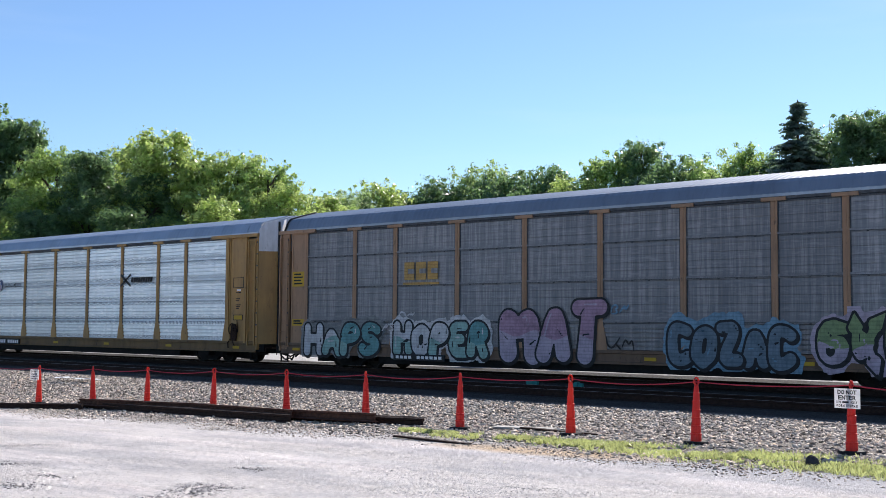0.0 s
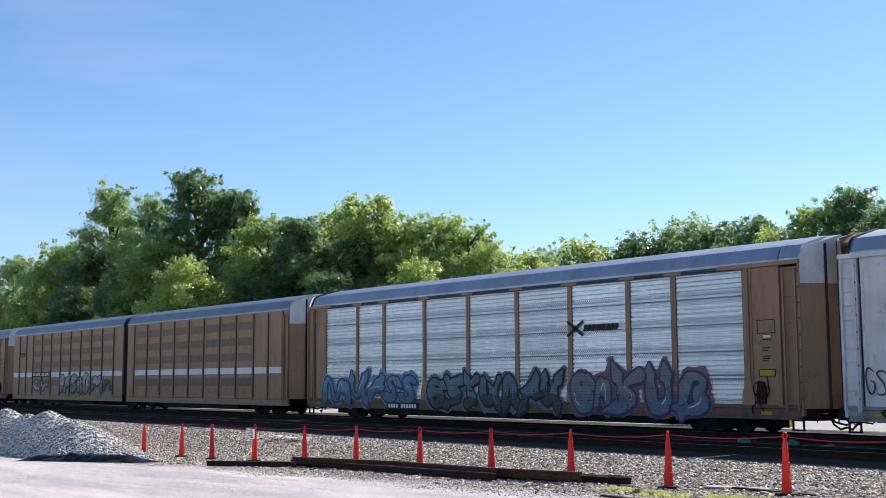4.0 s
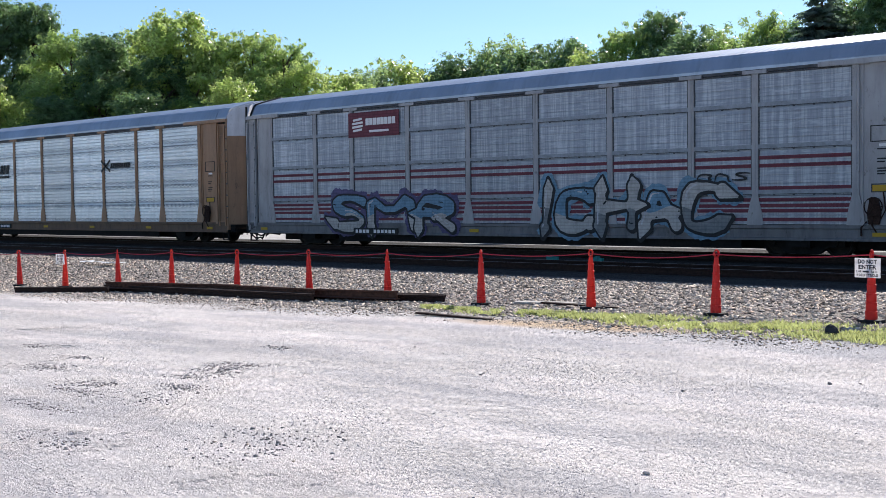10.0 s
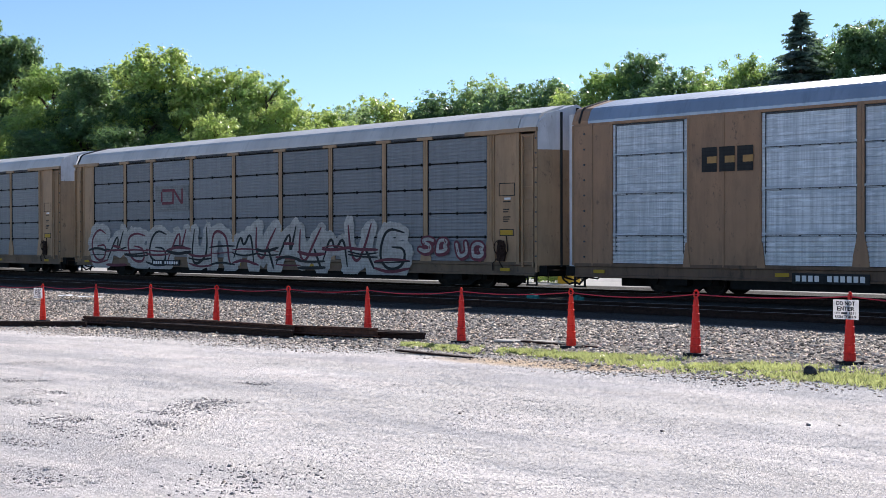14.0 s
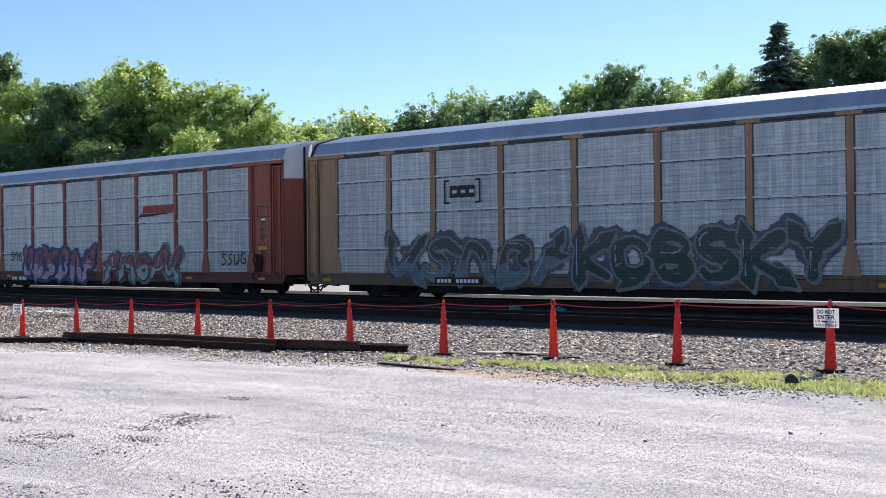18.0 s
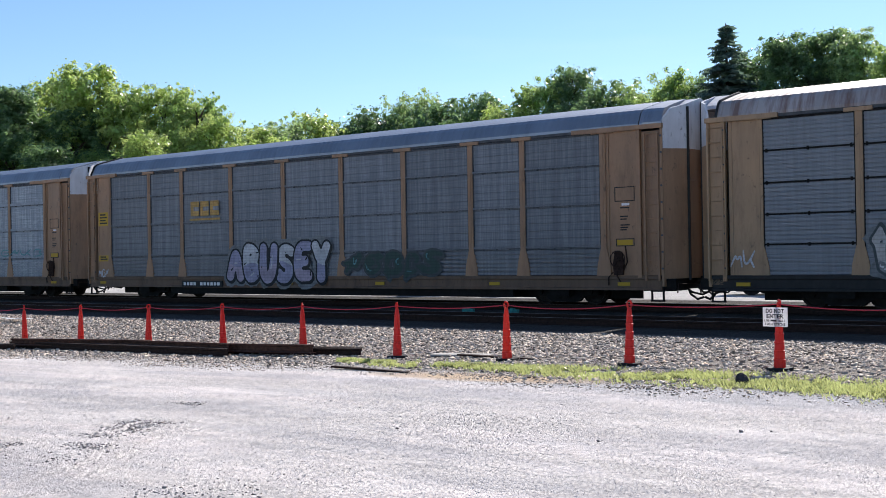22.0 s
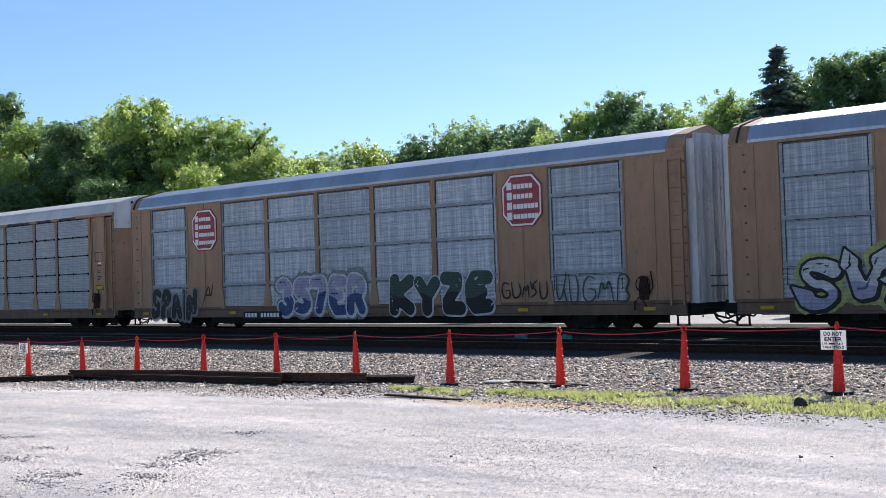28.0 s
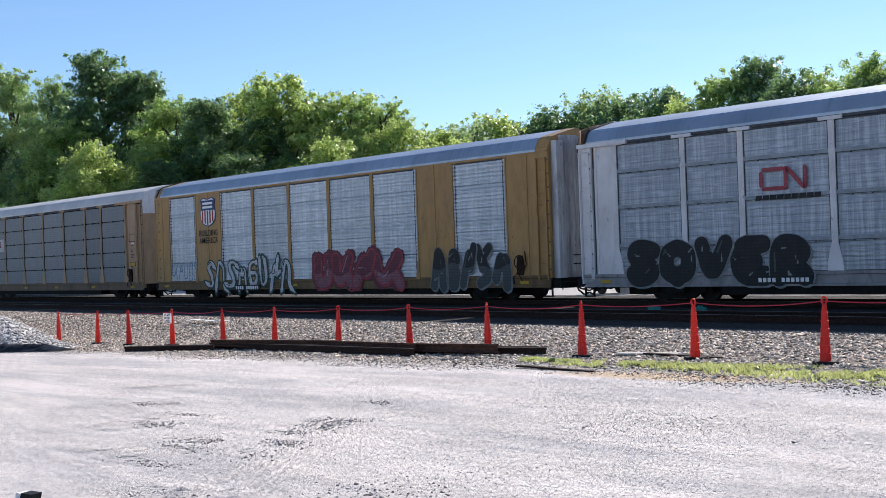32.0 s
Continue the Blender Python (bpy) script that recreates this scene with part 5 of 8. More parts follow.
def ridge_mesh():
    """Long low ridges of stirred stone that wheels have pushed up, in bundles."""
    g = random.Random(21)
    v, f = [], []
    for x0, y0, x1, y1, n, spread in ((-10.5, 4.9, -10.2, 6.3, 34, 0.45), (-8.1, 3.8, -7.7, 4.9, 26, 0.4), (-8.2, 5.1, -9.5, 7.5, 36, 0.30), (-14.7, 7.0, -14.2, 8.1, 24, 0.4), (-12.2, 5.9, -12.0, 7.2, 26, 0.4), (-9.9, 7.2, -10.4, 8.2, 18, 0.3), (-6.0, 3.7, -5.3, 5.0, 12, 0.15), (-17.0, 8.3, -16.2, 9.4, 14, 0.5)):
        d = math.atan2(y1 - y0, x1 - x0)
        whole = math.hypot(x1 - x0, y1 - y0)
        for _ in range(int(n * 0.75)):
            t, off = g.random(), g.gauss(0, spread)
            x, y = x0 + (x1 - x0) * t - off * math.sin(d), y0 + (y1 - y0) * t + off * math.cos(d)
            ln, h, w, e = whole * g.uniform(0.15, 0.75), g.uniform(0.006, 0.024), g.uniform(0.016, 0.04), d + g.gauss(0, 0.07)
            k = max(6, int(ln / 0.03))
            o = len(v)
            for q in range(k + 1):
                u = q / k - 0.5
                side = 0.02 * math.sin(q * 0.5 + x) + g.gauss(0, 0.005)
                px, py = x + ln * u * math.cos(e) - side * math.sin(e), y + ln * u * math.sin(e) + side * math.cos(e)
                z = float(ground_z(np.float64(px), np.float64(py)))
                hh = h * max(0.0, math.cos(u * 3.1)) * g.uniform(0.3, 1.3)
                a, c = w * g.uniform(0.7, 1.2), w * g.uniform(0.7, 1.3)
                v += [(px + a * math.sin(e), py - a * math.cos(e), z - 0.004), (px, py, z + hh), (px - c * math.sin(e), py + c * math.cos(e), z - 0.004)]
            f += [(o + 3 * q + r, o + 3 * q + 3 + r, o + 3 * q + 4 + r, o + 3 * q + 1 + r) for q in range(k) for r in (0, 1)]
    return grow_mesh("rut_ridges", np.array(v), np.array(f), M["ground"])


tagged(new("rut_ridges", ridge_mesh()), "low ridges of pale stone pushed up in wheel ruts", "ruts", kind="stuff")
_z = float(ground_z(np.float64(-8.7), np.float64(3.62)))
_scrap = thing("scrap_block", "small black and white broken block lying on the lot", "scrap", at=pose(-8.7, 3.62, _z, 0, 0, 20))
part("body", Build().prism([(-0.06, 0), (0.06, 0), (0.075, 0.055), (-0.04, 0.06)], -0.05, 0.05).mesh("body", M["rubber"]), _scrap)
part("face", Build().prism([(-0.115, 0), (-0.062, 0), (-0.044, 0.055), (-0.09, 0.058)], -0.05, 0.05).mesh("face", M["whitep"]), _scrap, label="white end face")
_p = np.array([(-4.46, 10.05), (-4.24, 10.21), (-9.71, 10.07), (-8.9, 9.7), (-3.9, 6.1), (-5.3, 8.9), (-7.4, 8.6)])
_p = np.c_[_p, ground_z(_p[:, 0], _p[:, 1]) + 0.01]
stones("lone_stones", _p, GEN.uniform(0.015, 0.04, len(_p)), M["clod"], "single dark stones lying on the lot", "stone")


def grass():
    """Tufts of short bright grass in a broken strip by the cones."""
    n = 46000
    t = GEN.random(n)
    x = -14.2 + 12.7 * t
    y = 14.55 - 0.095 * (x + 13.2) + GEN.normal(0, 0.36, n) * (0.3 + 0.7 * np.clip((x + 14) / 7, 0, 1))
    keep = np.array([noise.noise(Vector((a * 0.7, b * 1.3, 2))) + 0.9 * noise.noise(Vector((a * 4.5, b * 4.5, 5))) + 0.42 * min(1, (a + 14) / 6) for a, b in zip(x, y)]) > 0.31
    x, y = x[keep], y[keep]
    n = len(x)
    a = GEN.uniform(0, 6.283, n)
    h = GEN.uniform(0.02, 0.075, n)
    z = ground_z(x, y)
    w = 0.009
    lean = GEN.normal(0, 0.03, (n, 2))
    p0 = np.c_[x - w * np.cos(a), y - w * np.sin(a), z]
    p1 = np.c_[x + w * np.cos(a), y + w * np.sin(a), z]
    p2 = np.c_[x + lean[:, 0] + w * 0.4 * np.cos(a), y + lean[:, 1] + w * 0.4 * np.sin(a), z + h]
    p3 = np.c_[x + lean[:, 0] - w * 0.4 * np.cos(a), y + lean[:, 1] - w * 0.4 * np.sin(a), z + h]
    v = np.stack([p0, p1, p2, p3], 1).reshape(-1, 3)
    return tagged(new("grass", grow_mesh("grass", v, np.arange(4 * n).reshape(n, 4), M["grass"])), "strip of short sunlit grass by the cones", "grass", kind="stuff")


grass()
_z = float(ground_z(np.float64(-6.0), np.float64(13.54)))
_rb = bmesh.new()
bmesh.ops.create_icosphere(_rb, subdivisions=2, radius=0.085)
for _vv in _rb.verts:
    _vv.co = Vector((_vv.co.x * 1.05, _vv.co.y * 0.9, _vv.co.z * 1.15)) * (1 + 0.35 * noise.noise(_vv.co * 7))
_rm = bpy.data.meshes.new("rock")
_rb.to_mesh(_rm)
_rm.materials.append(glossless("dark_rock", (0.045, 0.045, 0.05), 0.8, 0.4, 20, 0.6))
tagged(new("rock", _rm), "dark angular lump of stone on the grass strip", "rock").location = (-6.0, 13.54, _z + 0.06)
for _x, _y, _l, _w, _r, _mt, _lab in ((-12.4, 16.2, 1.1, 0.30, 20, "board", "pale weathered board lying on the ballast"), (-11.5, 16.0, 1.7, 0.14, -4, "rust", "dark flat steel bar lying by the cones"), (-12.1, 13.42, 1.7, 0.10, -5, "rust", "thin dark steel strip lying on the lot")):
    _b = Build().box(-_l / 2, _l / 2, -_w / 2, _w / 2, 0, 0.03)
    tagged(new("scrap_board" if _mt == "board" else "steel_bar", _b.mesh("bar", M[_mt])), _lab, "board" if _mt == "board" else "steel bar").matrix_basis = pose(_x, _y, float(ground_z(np.float64(_x), np.float64(_y))) + 0.005, 0, 0, _r)
for _x in (-20.7, -19.1):
    tagged(new("rail_plate", Build().box(-0.2, 0.2, -0.05, 0.05, 0, 0.16).box(-0.05, 0.05, -0.07, 0.07, 0, 0.2).mesh("rail_plate", M["teal"])), "small teal box fixed beside the rail", "track fitting").matrix_basis = pose(_x, 27.4, -0.06)
# the yard beyond the train, seen under and between the cars
_tr = thing("utility_trailer", "white box trailer parked in the yard beyond the tracks", "trailer", at=pose(-32.0, 39.2, -0.06))
part("body", Build().box(-0.75, 0.75, -0.6, 0.6, 0.32, 1.35).box(-0.77, 0.77, -0.62, 0.62, 1.33, 1.38).mesh("body", M["whitep"]), _tr)
part("chassis", Build().box(-0.9, 0.7, -0.5, 0.5, 0.24, 0.32).mesh("chassis", M["under"]), _tr)
for _y in (-0.66, 0.56):
    part("wheel", Build().lathe([(0.1, _y), (0.24, _y), (0.24, _y + 0.1), (0.1, _y + 0.1)], 14, "y").mesh("wheel", M["rubber"]), _tr, (0.1, 0, 0.24))
tagged(new("utility_cabinet", Build().box(-0.42, 0.42, -0.3, 0.3, 0, 0.9).box(-0.45, 0.45, -0.33, 0.33, 0.9, 0.95).box(-0.36, 0.0, -0.32, -0.3, 0.1, 0.85).box(0.02, 0.36, -0.32, -0.3, 0.1, 0.85).mesh("utility_cabinet", M["grey"])), "grey metal utility cabinet in the yard", "cabinet").matrix_basis = pose(-30.9, 39.4, -0.06)
tagged(new("storage_bin", Build().box(-0.36, 0.36, -0.3, 0.3, 0, 0.6).prism([(-0.40, 0.6), (0.40, 0.6), (0.32, 0.74), (-0.32, 0.74)], -0.34, 0.34).mesh("storage_bin", M["yellowp"])), "yellow plastic storage bin with a sloped lid", "bin").matrix_basis = pose(-27.6, 39.0, -0.06)


def sheet(x, y, z, w, d, seed):
    """A crumpled scrap of white plastic film."""
    g = random.Random(seed)
    n, m = 14, 5
    v = [(w * (i / n - 0.5) + g.gauss(0, 0.02), d * (j / m - 0.5) * (0.6 + 0.4 * math.sin(i * 0.9)) + g.gauss(0, 0.015), abs(g.gauss(0, 0.02))) for i in range(n + 1) for j in range(m + 1)]
    f = [(i * (m + 1) + j, (i + 1) * (m + 1) + j, (i + 1) * (m + 1) + j + 1, i * (m + 1) + j + 1) for i in range(n) for j in range(m)]
    ob = tagged(new("plastic_sheet", grow_mesh("plastic_sheet", np.array(v), np.array(f), M["whitep"])), "crumpled scrap of white plastic beside the rails", "plastic sheet")
    ob.matrix_basis = pose(x, y, z, 0, 0, 4)


sheet(-21.9, 26.5, -0.03, 1.5, 0.35, 1)
sheet(-35.6, 26.4, -0.03, 1.8, 0.5, 2)
sheet(-33.1, 19.9, -0.05, 2.2, 0.4, 3)
_mast = thing("signal_mast", "slim pale mast with a ladder beyond the tracks", "mast", at=pose(-132.0, 40.0, -0.1))
part("pole", Build().tube([(0, 0, 0), (0, 0, 8.6)], 0.16, 8).mesh("pole", M["whitep"]), _mast)
part("ladder", Build().box(0.7, 0.8, -0.05, 0.05, 0, 7.2).box(1.3, 1.4, -0.05, 0.05, 0, 7.2).box(0.7, 1.4, -0.04, 0.04, 6.2, 6.35).box(0.7, 1.4, -0.04, 0.04, 5.4, 5.5).mesh("ladder", M["whitep"]), _mast)

def pickup(x, y, turn):
    """A white pickup truck, its nose towards +x."""
    t = thing("pickup_truck", "white pickup truck parked in the yard beyond the tracks", "truck", at=pose(x, y, -0.06, 0, 0, turn))
    side = [(-2.7, 0.50), (-2.08, 0.50), (-2.0, 0.80), (-1.7, 0.95), (-1.4, 0.80), (-1.32, 0.42), (1.22, 0.42), (1.3, 0.80), (1.6, 0.95), (1.9, 0.80), (1.98, 0.45), (2.68, 0.50), (2.74, 0.82), (2.62, 1.08), (1.2, 1.18), (-2.7, 1.14)]
    part("body", Build().prism(side, -0.95, 0.95).mesh("body", M["whitep"]), t)
    part("cab", Build().prism([(-0.75, 1.16), (1.15, 1.16), (0.45, 1.80), (-0.60, 1.82)], -0.84, 0.84).mesh("cab", M["whitep"]), t)
    for q in (-0.86, 0.84):
        part("window", Build().prism([(-0.60, 1.24), (0.10, 1.24), (0.10, 1.74), (-0.52, 1.74)], q, q + 0.02).mesh("window", M["glass"]), t, label="dark side window")
        part("window", Build().prism([(0.16, 1.24), (0.90, 1.24), (0.40, 1.74), (0.16, 1.74)], q, q + 0.02).mesh("window", M["glass"]), t, label="dark side window")
    part("bumper", Build().box(2.66, 2.84, -0.92, 0.92, 0.42, 0.66).mesh("bumper", M["black"]), t, label="black front bumper")
    for q in (-0.80, 0.52):
        part("headlight", Build().box(2.64, 2.72, q, q + 0.28, 0.80, 0.98).mesh("headlight", M["zinc"]), t, label="clear headlight")
    for wx in (-1.7, 1.6):
        for wy in (-0.94, 0.72):
            w = part("wheel", Build().lathe([(0.25, 0.0), (0.38, 0.02), (0.38, 0.20), (0.25, 0.22)], 20, "y").mesh("wheel", M["rubber"]), t, (wx, wy, 0.38), "black tyre")
            part("rim", Build().lathe([(0.06, -0.01), (0.23, -0.02), (0.24, 0.23), (0.06, 0.22)], 14, "y").mesh("rim", M["zinc"]), w, label="silver rim")
    return t


_gl = Nodes("dark_window_glass", 0.08)
M["glass"] = _gl.done((0.02, 0.024, 0.028))
pickup(-16.6, 43.0, 184)

# ---- trees beyond the tracks ----


def leaves_at(centres, radii, n, size, seed=0, squash=0.7, crown=None):
    """Small single leaves and leaf sprays, thick in the middle of many small clumps and thin at their rims."""
    g = np.random.default_rng(seed)
    share = np.array(radii) ** 2 * (1.0 if crown is None else np.where(np.array(centres)[:, 2] > crown, 1.0, 0.22))
    which = g.choice(len(centres), n, p=share / share.sum())
    rad = np.array(radii)[which][:, None]
    d = g.normal(size=(n, 3)) * np.where(g.random((n, 1)) < 0.1, 1.5, 1.0)
    p = np.array(centres)[which] + d * rad * 0.50 * np.array([1, 1, squash])
    nrm = d * 0.8 + g.normal(0, 0.42, (n, 3)) + np.array([0, 0, 0.6])
    nrm /= np.linalg.norm(nrm, axis=1, keepdims=True)
    a = np.cross(nrm, g.normal(size=(n, 3)))
    a /= np.linalg.norm(a, axis=1, keepdims=True)
    b = np.cross(nrm, a)
    s = size * g.uniform(0.5, 1.5, (n, 1)) * (1.0 if crown is None else np.where(p[:, 2:] > crown, 1.0, 1.4))
    leaf = np.stack([p - a * s * 0.55, p + b * s * 0.42 + a * s * 0.1, p + a * s * 0.5 - b * s * 0.34], 1)
    return leaf.reshape(-1, 3), np.arange(3 * n).reshape(n, 3)


def broadleaf(seed, h, w, mat, n=9000, leaf=0.34, low=0.18):
    """The trunk, limbs and crown meshes of a tree h high and w wide."""
    g = random.Random(seed)
    wood = Build()
    wood.tube([(0, 0, -0.3), (0.1, 0.05, h * 0.2), (0.15 * g.uniform(-1, 1), 0.2 * g.uniform(-1, 1), h * 0.45), (0.3 * g.uniform(-1, 1), 0.3 * g.uniform(-1, 1), h * 0.82)], [h * 0.024, h * 0.019, h * 0.013, h * 0.004], 8)
    cs, rs = [], []
    k = 95
    for i in range(k):
        t = (i + g.random()) / k
        z = h * (low + (0.97 - low) * t)
        # an uneven dome: widest below the middle, with bays and spurs
        half = w * 0.5 * (0.55 + 0.45 * math.sin(min(1.0, t * 1.6 + 0.25) * math.pi * 0.62)) * (1.0 - 0.72 * max(0, t - 0.45) / 0.55)
        a = g.uniform(0, 6.283)
        rr = half * math.sqrt(g.uniform(0.15, 1.0)) * g.uniform(0.75, 1.15)
        r = w * g.uniform(0.07, 0.15) * (1.1 - 0.45 * t)
        c = (rr * math.cos(a), rr * math.sin(a), min(z, h - r * 0.6))
        cs.append(c)
        rs.append(r)
        if i % 3 == 0:
            z0 = max(h * 0.14, c[2] - rr * 0.8 - 0.5)
            wood.tube([(0, 0, z0), (c[0] * 0.5, c[1] * 0.5, (z0 + c[2]) / 2 + 0.3), c], [h * 0.009, h * 0.006, h * 0.002], 5)
        for _ in range(4):
            cs.append((c[0] + g.uniform(-1.4, 1.4) * r, c[1] + g.uniform(-1.4, 1.4) * r, c[2] + g.uniform(-0.5, 1.2) * r))
            rs.append(r * g.uniform(0.25, 0.5))
    v, f = leaves_at(cs, rs, n, leaf, seed=seed, crown=h * 0.42)
    return wood.mesh("trunk", M["bark"]), grow_mesh("crown", v, f, mat)


def spruce(seed, h, w):
    g = np.random.default_rng(seed)
    wood = Build().tube([(0, 0, -0.3), (0, 0, h * 0.5), (0.1, 0, h)], [h * 0.016, h * 0.01, 0.03], 7)
    vs, fs, o = [], [], 0
    z = h * 0.08
    while z < h * 0.99:
        t = z / h
        r = min(w * 0.5, 0.40 * (h - z) + 0.12)
        for a in g.uniform(0, 6.283, max(5, int(2.4 * r + 4))):
            rr = r * g.uniform(0.5, 1.2)
            n = max(5, int(rr * 7))
            s = np.linspace(0.12, 1, n)
            p = np.c_[np.cos(a) * rr * s, np.sin(a) * rr * s, z + g.uniform(-0.45, 0.45) - 0.30 * rr * s + 0.12 * rr * s * s]
            side = np.array([-np.sin(a), np.cos(a), 0])
            for q, k in zip(p, s):
                for e in (-1, 1):
                    d = side * e * 0.8 + np.array([np.cos(a), np.sin(a), -0.4]) * 0.5 + g.normal(0, 0.2, 3)
                    ln = 0.50 * (1.15 - 0.6 * k) * g.uniform(0.7, 1.3)
                    up = np.array([0, 0, 1.0]) * 0.085 + g.normal(0, 0.02, 3)
                    vs += [q - up, q + d * ln * 0.6 - up * 1.4, q + d * ln, q + up]
                    fs.append((o, o + 1, o + 2, o + 3))
                    o += 4
        z += h * 0.0135
    return wood.mesh("trunk", M["bark"]), grow_mesh("crown", np.array(vs), np.array(fs), M["needle"])


def shrub(x, y, seed):
    g = random.Random(seed)
    cs = [(g.uniform(-0.45, 0.45), g.uniform(-0.35, 0.35), g.uniform(0.12, 0.5)) for _ in range(14)]
    v, f = leaves_at(cs, [g.uniform(0.12, 0.26) for _ in cs], 2600, 0.07, seed)
    s = thing("shrub", "small green shrub in the yard beyond the tracks", "shrub", "shrubs in the yard", at=pose(x, y, -0.06))
    part("stem", Build().tube([(0, 0, -0.1), (0.03, 0, 0.4)], 0.03, 6).mesh("stem", M["bark"]), s)
    part("crown", grow_mesh("crown", v, f, M["leaf_b"]), s)


for _i, _x in enumerate((-29.6, -28.9, -28.3)):
    shrub(_x, 39.3, 40 + _i)
KINDS = {}


def tree(kind, az, y, top_el, label, width=1.0, turn=0.0, category="tree"):
    """A tree whose crown tops out at an elevation as seen from the lot."""
    trunk, crown, h0 = KINDS[kind]
    x = -y * math.tan(radians(az))
    dist = math.hypot(x, y)
    base = float(ground_z(np.float64(x), np.float64(y))) + min(max((y - 95) / 500, 0), 1) * 16
    h = 1.75 + dist * math.tan(radians(top_el)) - base
    k = h / h0
    t = thing("tree", label, category, "trees beyond the tracks", at=pose(x, y, base, 0, 0, turn))
    t.scale = (k * width, k * width, k)
    part("trunk", trunk, t)
    part("crown", crown, t)
    return t


for _k, _seed, _h, _w, _m, _n, _lf in (("maple", 11, 16, 11, "leaf_a", 38000, 0.225), ("bright", 12, 12, 9, "leaf_b", 30000, 0.20), ("dark", 13, 17, 10, "leaf_c", 40000, 0.225), ("grey", 14, 16, 9, "leaf_d", 32000, 0.19), ("maple2", 15, 15, 12, "leaf_a", 38000, 0.235), ("bright2", 16, 14, 10, "leaf_b", 34000, 0.215), ("far", 17, 13, 12, "leaf_d", 30000, 0.225), ("fardark", 18, 13, 11, "leaf_c", 30000, 0.225), ("low", 21, 13, 12, "leaf_a", 14000, 0.25)):
    KINDS[_k] = (*broadleaf(_seed, _h, _w, M[_m], _n, _lf), _h)
KINDS["spruce"] = (*spruce(19, 18, 7.4), 18)
L_MAPLE, L_BRIGHT, L_DARK, L_FAR = "leafy green maple beside the yard beyond the tracks", "sunlit yellow-green young tree beyond the tracks", "tall dark green tree beyond the tracks", "rounded green tree on the far wooded slope"
TREES = [
    ("grey", 76.5, 44, 5.2, L_FAR, 1.2), ("maple", 73.8, 45, 5.0, L_MAPLE, 1.1), ("grey", 71.8, 50, 5.9, L_FAR, 1.1), ("maple2", 70.0, 50, 6.4, L_MAPLE, 1.0),
    ("grey", 67.6, 54, 9.4, L_FAR, 0.95), ("grey", 66.0, 56, 9.0, L_FAR, 0.8), ("dark", 63.6, 55, 10.3, L_DARK, 0.95), ("dark", 61.8, 58, 9.4, L_DARK, 0.9),
    ("maple", 65.2, 50, 7.0, L_MAPLE, 1.1), ("bright", 64.2, 46, 5.9, L_BRIGHT, 0.95), ("dark", 68.5, 52, 6.5, L_DARK, 1.1), ("maple2", 60.2, 56, 8.0, L_MAPLE, 1.0), ("dark", 58.6, 56, 8.1, L_DARK, 1.1),
    ("bright2", 56.6, 62, 8.5, L_BRIGHT, 0.9), ("bright2", 55.2, 60, 9.2, L_BRIGHT, 0.95), ("maple", 53.8, 62, 8.2, L_MAPLE, 0.9), ("bright2", 51.7, 64, 8.3, L_BRIGHT, 0.9), ("maple", 50.2, 64, 7.9, L_MAPLE, 0.9),
    ("dark", 56.0, 58, 7.2, L_DARK, 1.1), ("bright", 52.6, 56, 5.9, L_BRIGHT, 1.1), ("bright", 49.4, 62, 6.7, L_BRIGHT, 1.0), ("bright2", 47.6, 68, 6.4, L_BRIGHT, 1.0),
    ("far", 46.0, 90, 6.4, L_FAR, 1.0), ("bright", 44.7, 95, 6.9, L_BRIGHT, 0.9), ("fardark", 43.2, 100, 6.4, L_FAR, 1.1), ("fardark", 41.6, 105, 7.0, L_FAR, 1.1), ("far", 39.6, 110, 7.7, L_FAR, 0.95), ("fardark", 38.0, 108, 7.4, L_FAR, 1.0),
    ("fardark", 36.3, 105, 7.7, L_FAR, 0.9), ("bright", 35.0, 92, 7.1, L_BRIGHT, 1.0), ("maple", 33.4, 96, 8.4, L_MAPLE, 0.8), ("dark", 31.7, 98, 9.1, L_DARK, 0.85), ("fardark", 30.0, 96, 8.0, L_FAR, 1.0), ("maple", 28.2, 94, 8.0, L_MAPLE, 0.9),
    ("maple2", 26.6, 92, 8.4, L_MAPLE, 0.85), ("fardark", 25.2, 92, 7.9, L_FAR, 1.0), ("spruce", 24.25, 86, 10.75, "tall dark spruce above the other trees", 1.2), ("dark", 23.0, 90, 9.3, L_DARK, 1.0), ("dark", 21.4, 88, 10.0, L_DARK, 1.0),
    ("dark", 19.7, 90, 10.1, L_DARK, 1.0), ("grey", 18.0, 88, 10.0, L_FAR, 0.9), ("maple", 16.2, 86, 9.4, L_MAPLE, 1.0), ("dark", 14.0, 84, 9.6, L_DARK, 1.0),
    ("low", 42.4, 84, 5.2, L_MAPLE, 1.2), ("low", 38.6, 86, 5.6, L_MAPLE, 1.2), ("low", 34.2, 84, 6.1, L_MAPLE, 1.2), ("low", 29.2, 82, 6.4, L_MAPLE, 1.2), ("low", 24.6, 80, 6.8, L_MAPLE, 1.2), ("low", 20.5, 78, 7.0, L_MAPLE, 1.2),
    ("dark", 61.0, 50, 5.2, L_DARK, 1.3), ("dark", 66.8, 48, 5.4, L_DARK, 1.3), ("dark", 57.4, 52, 5.4, L_DARK, 1.3), ("maple", 72.8, 44, 4.0, L_MAPLE, 1.3), ("dark", 69.3, 46, 4.6, L_DARK, 1.3), ("maple2", 48.4, 62, 5.4, L_MAPLE, 1.2), ("maple2", 45.4, 74, 5.6, L_MAPLE, 1.3),
]
for _i, _t in enumerate(TREES):
    tree(*_t, turn=67.0 * _i)



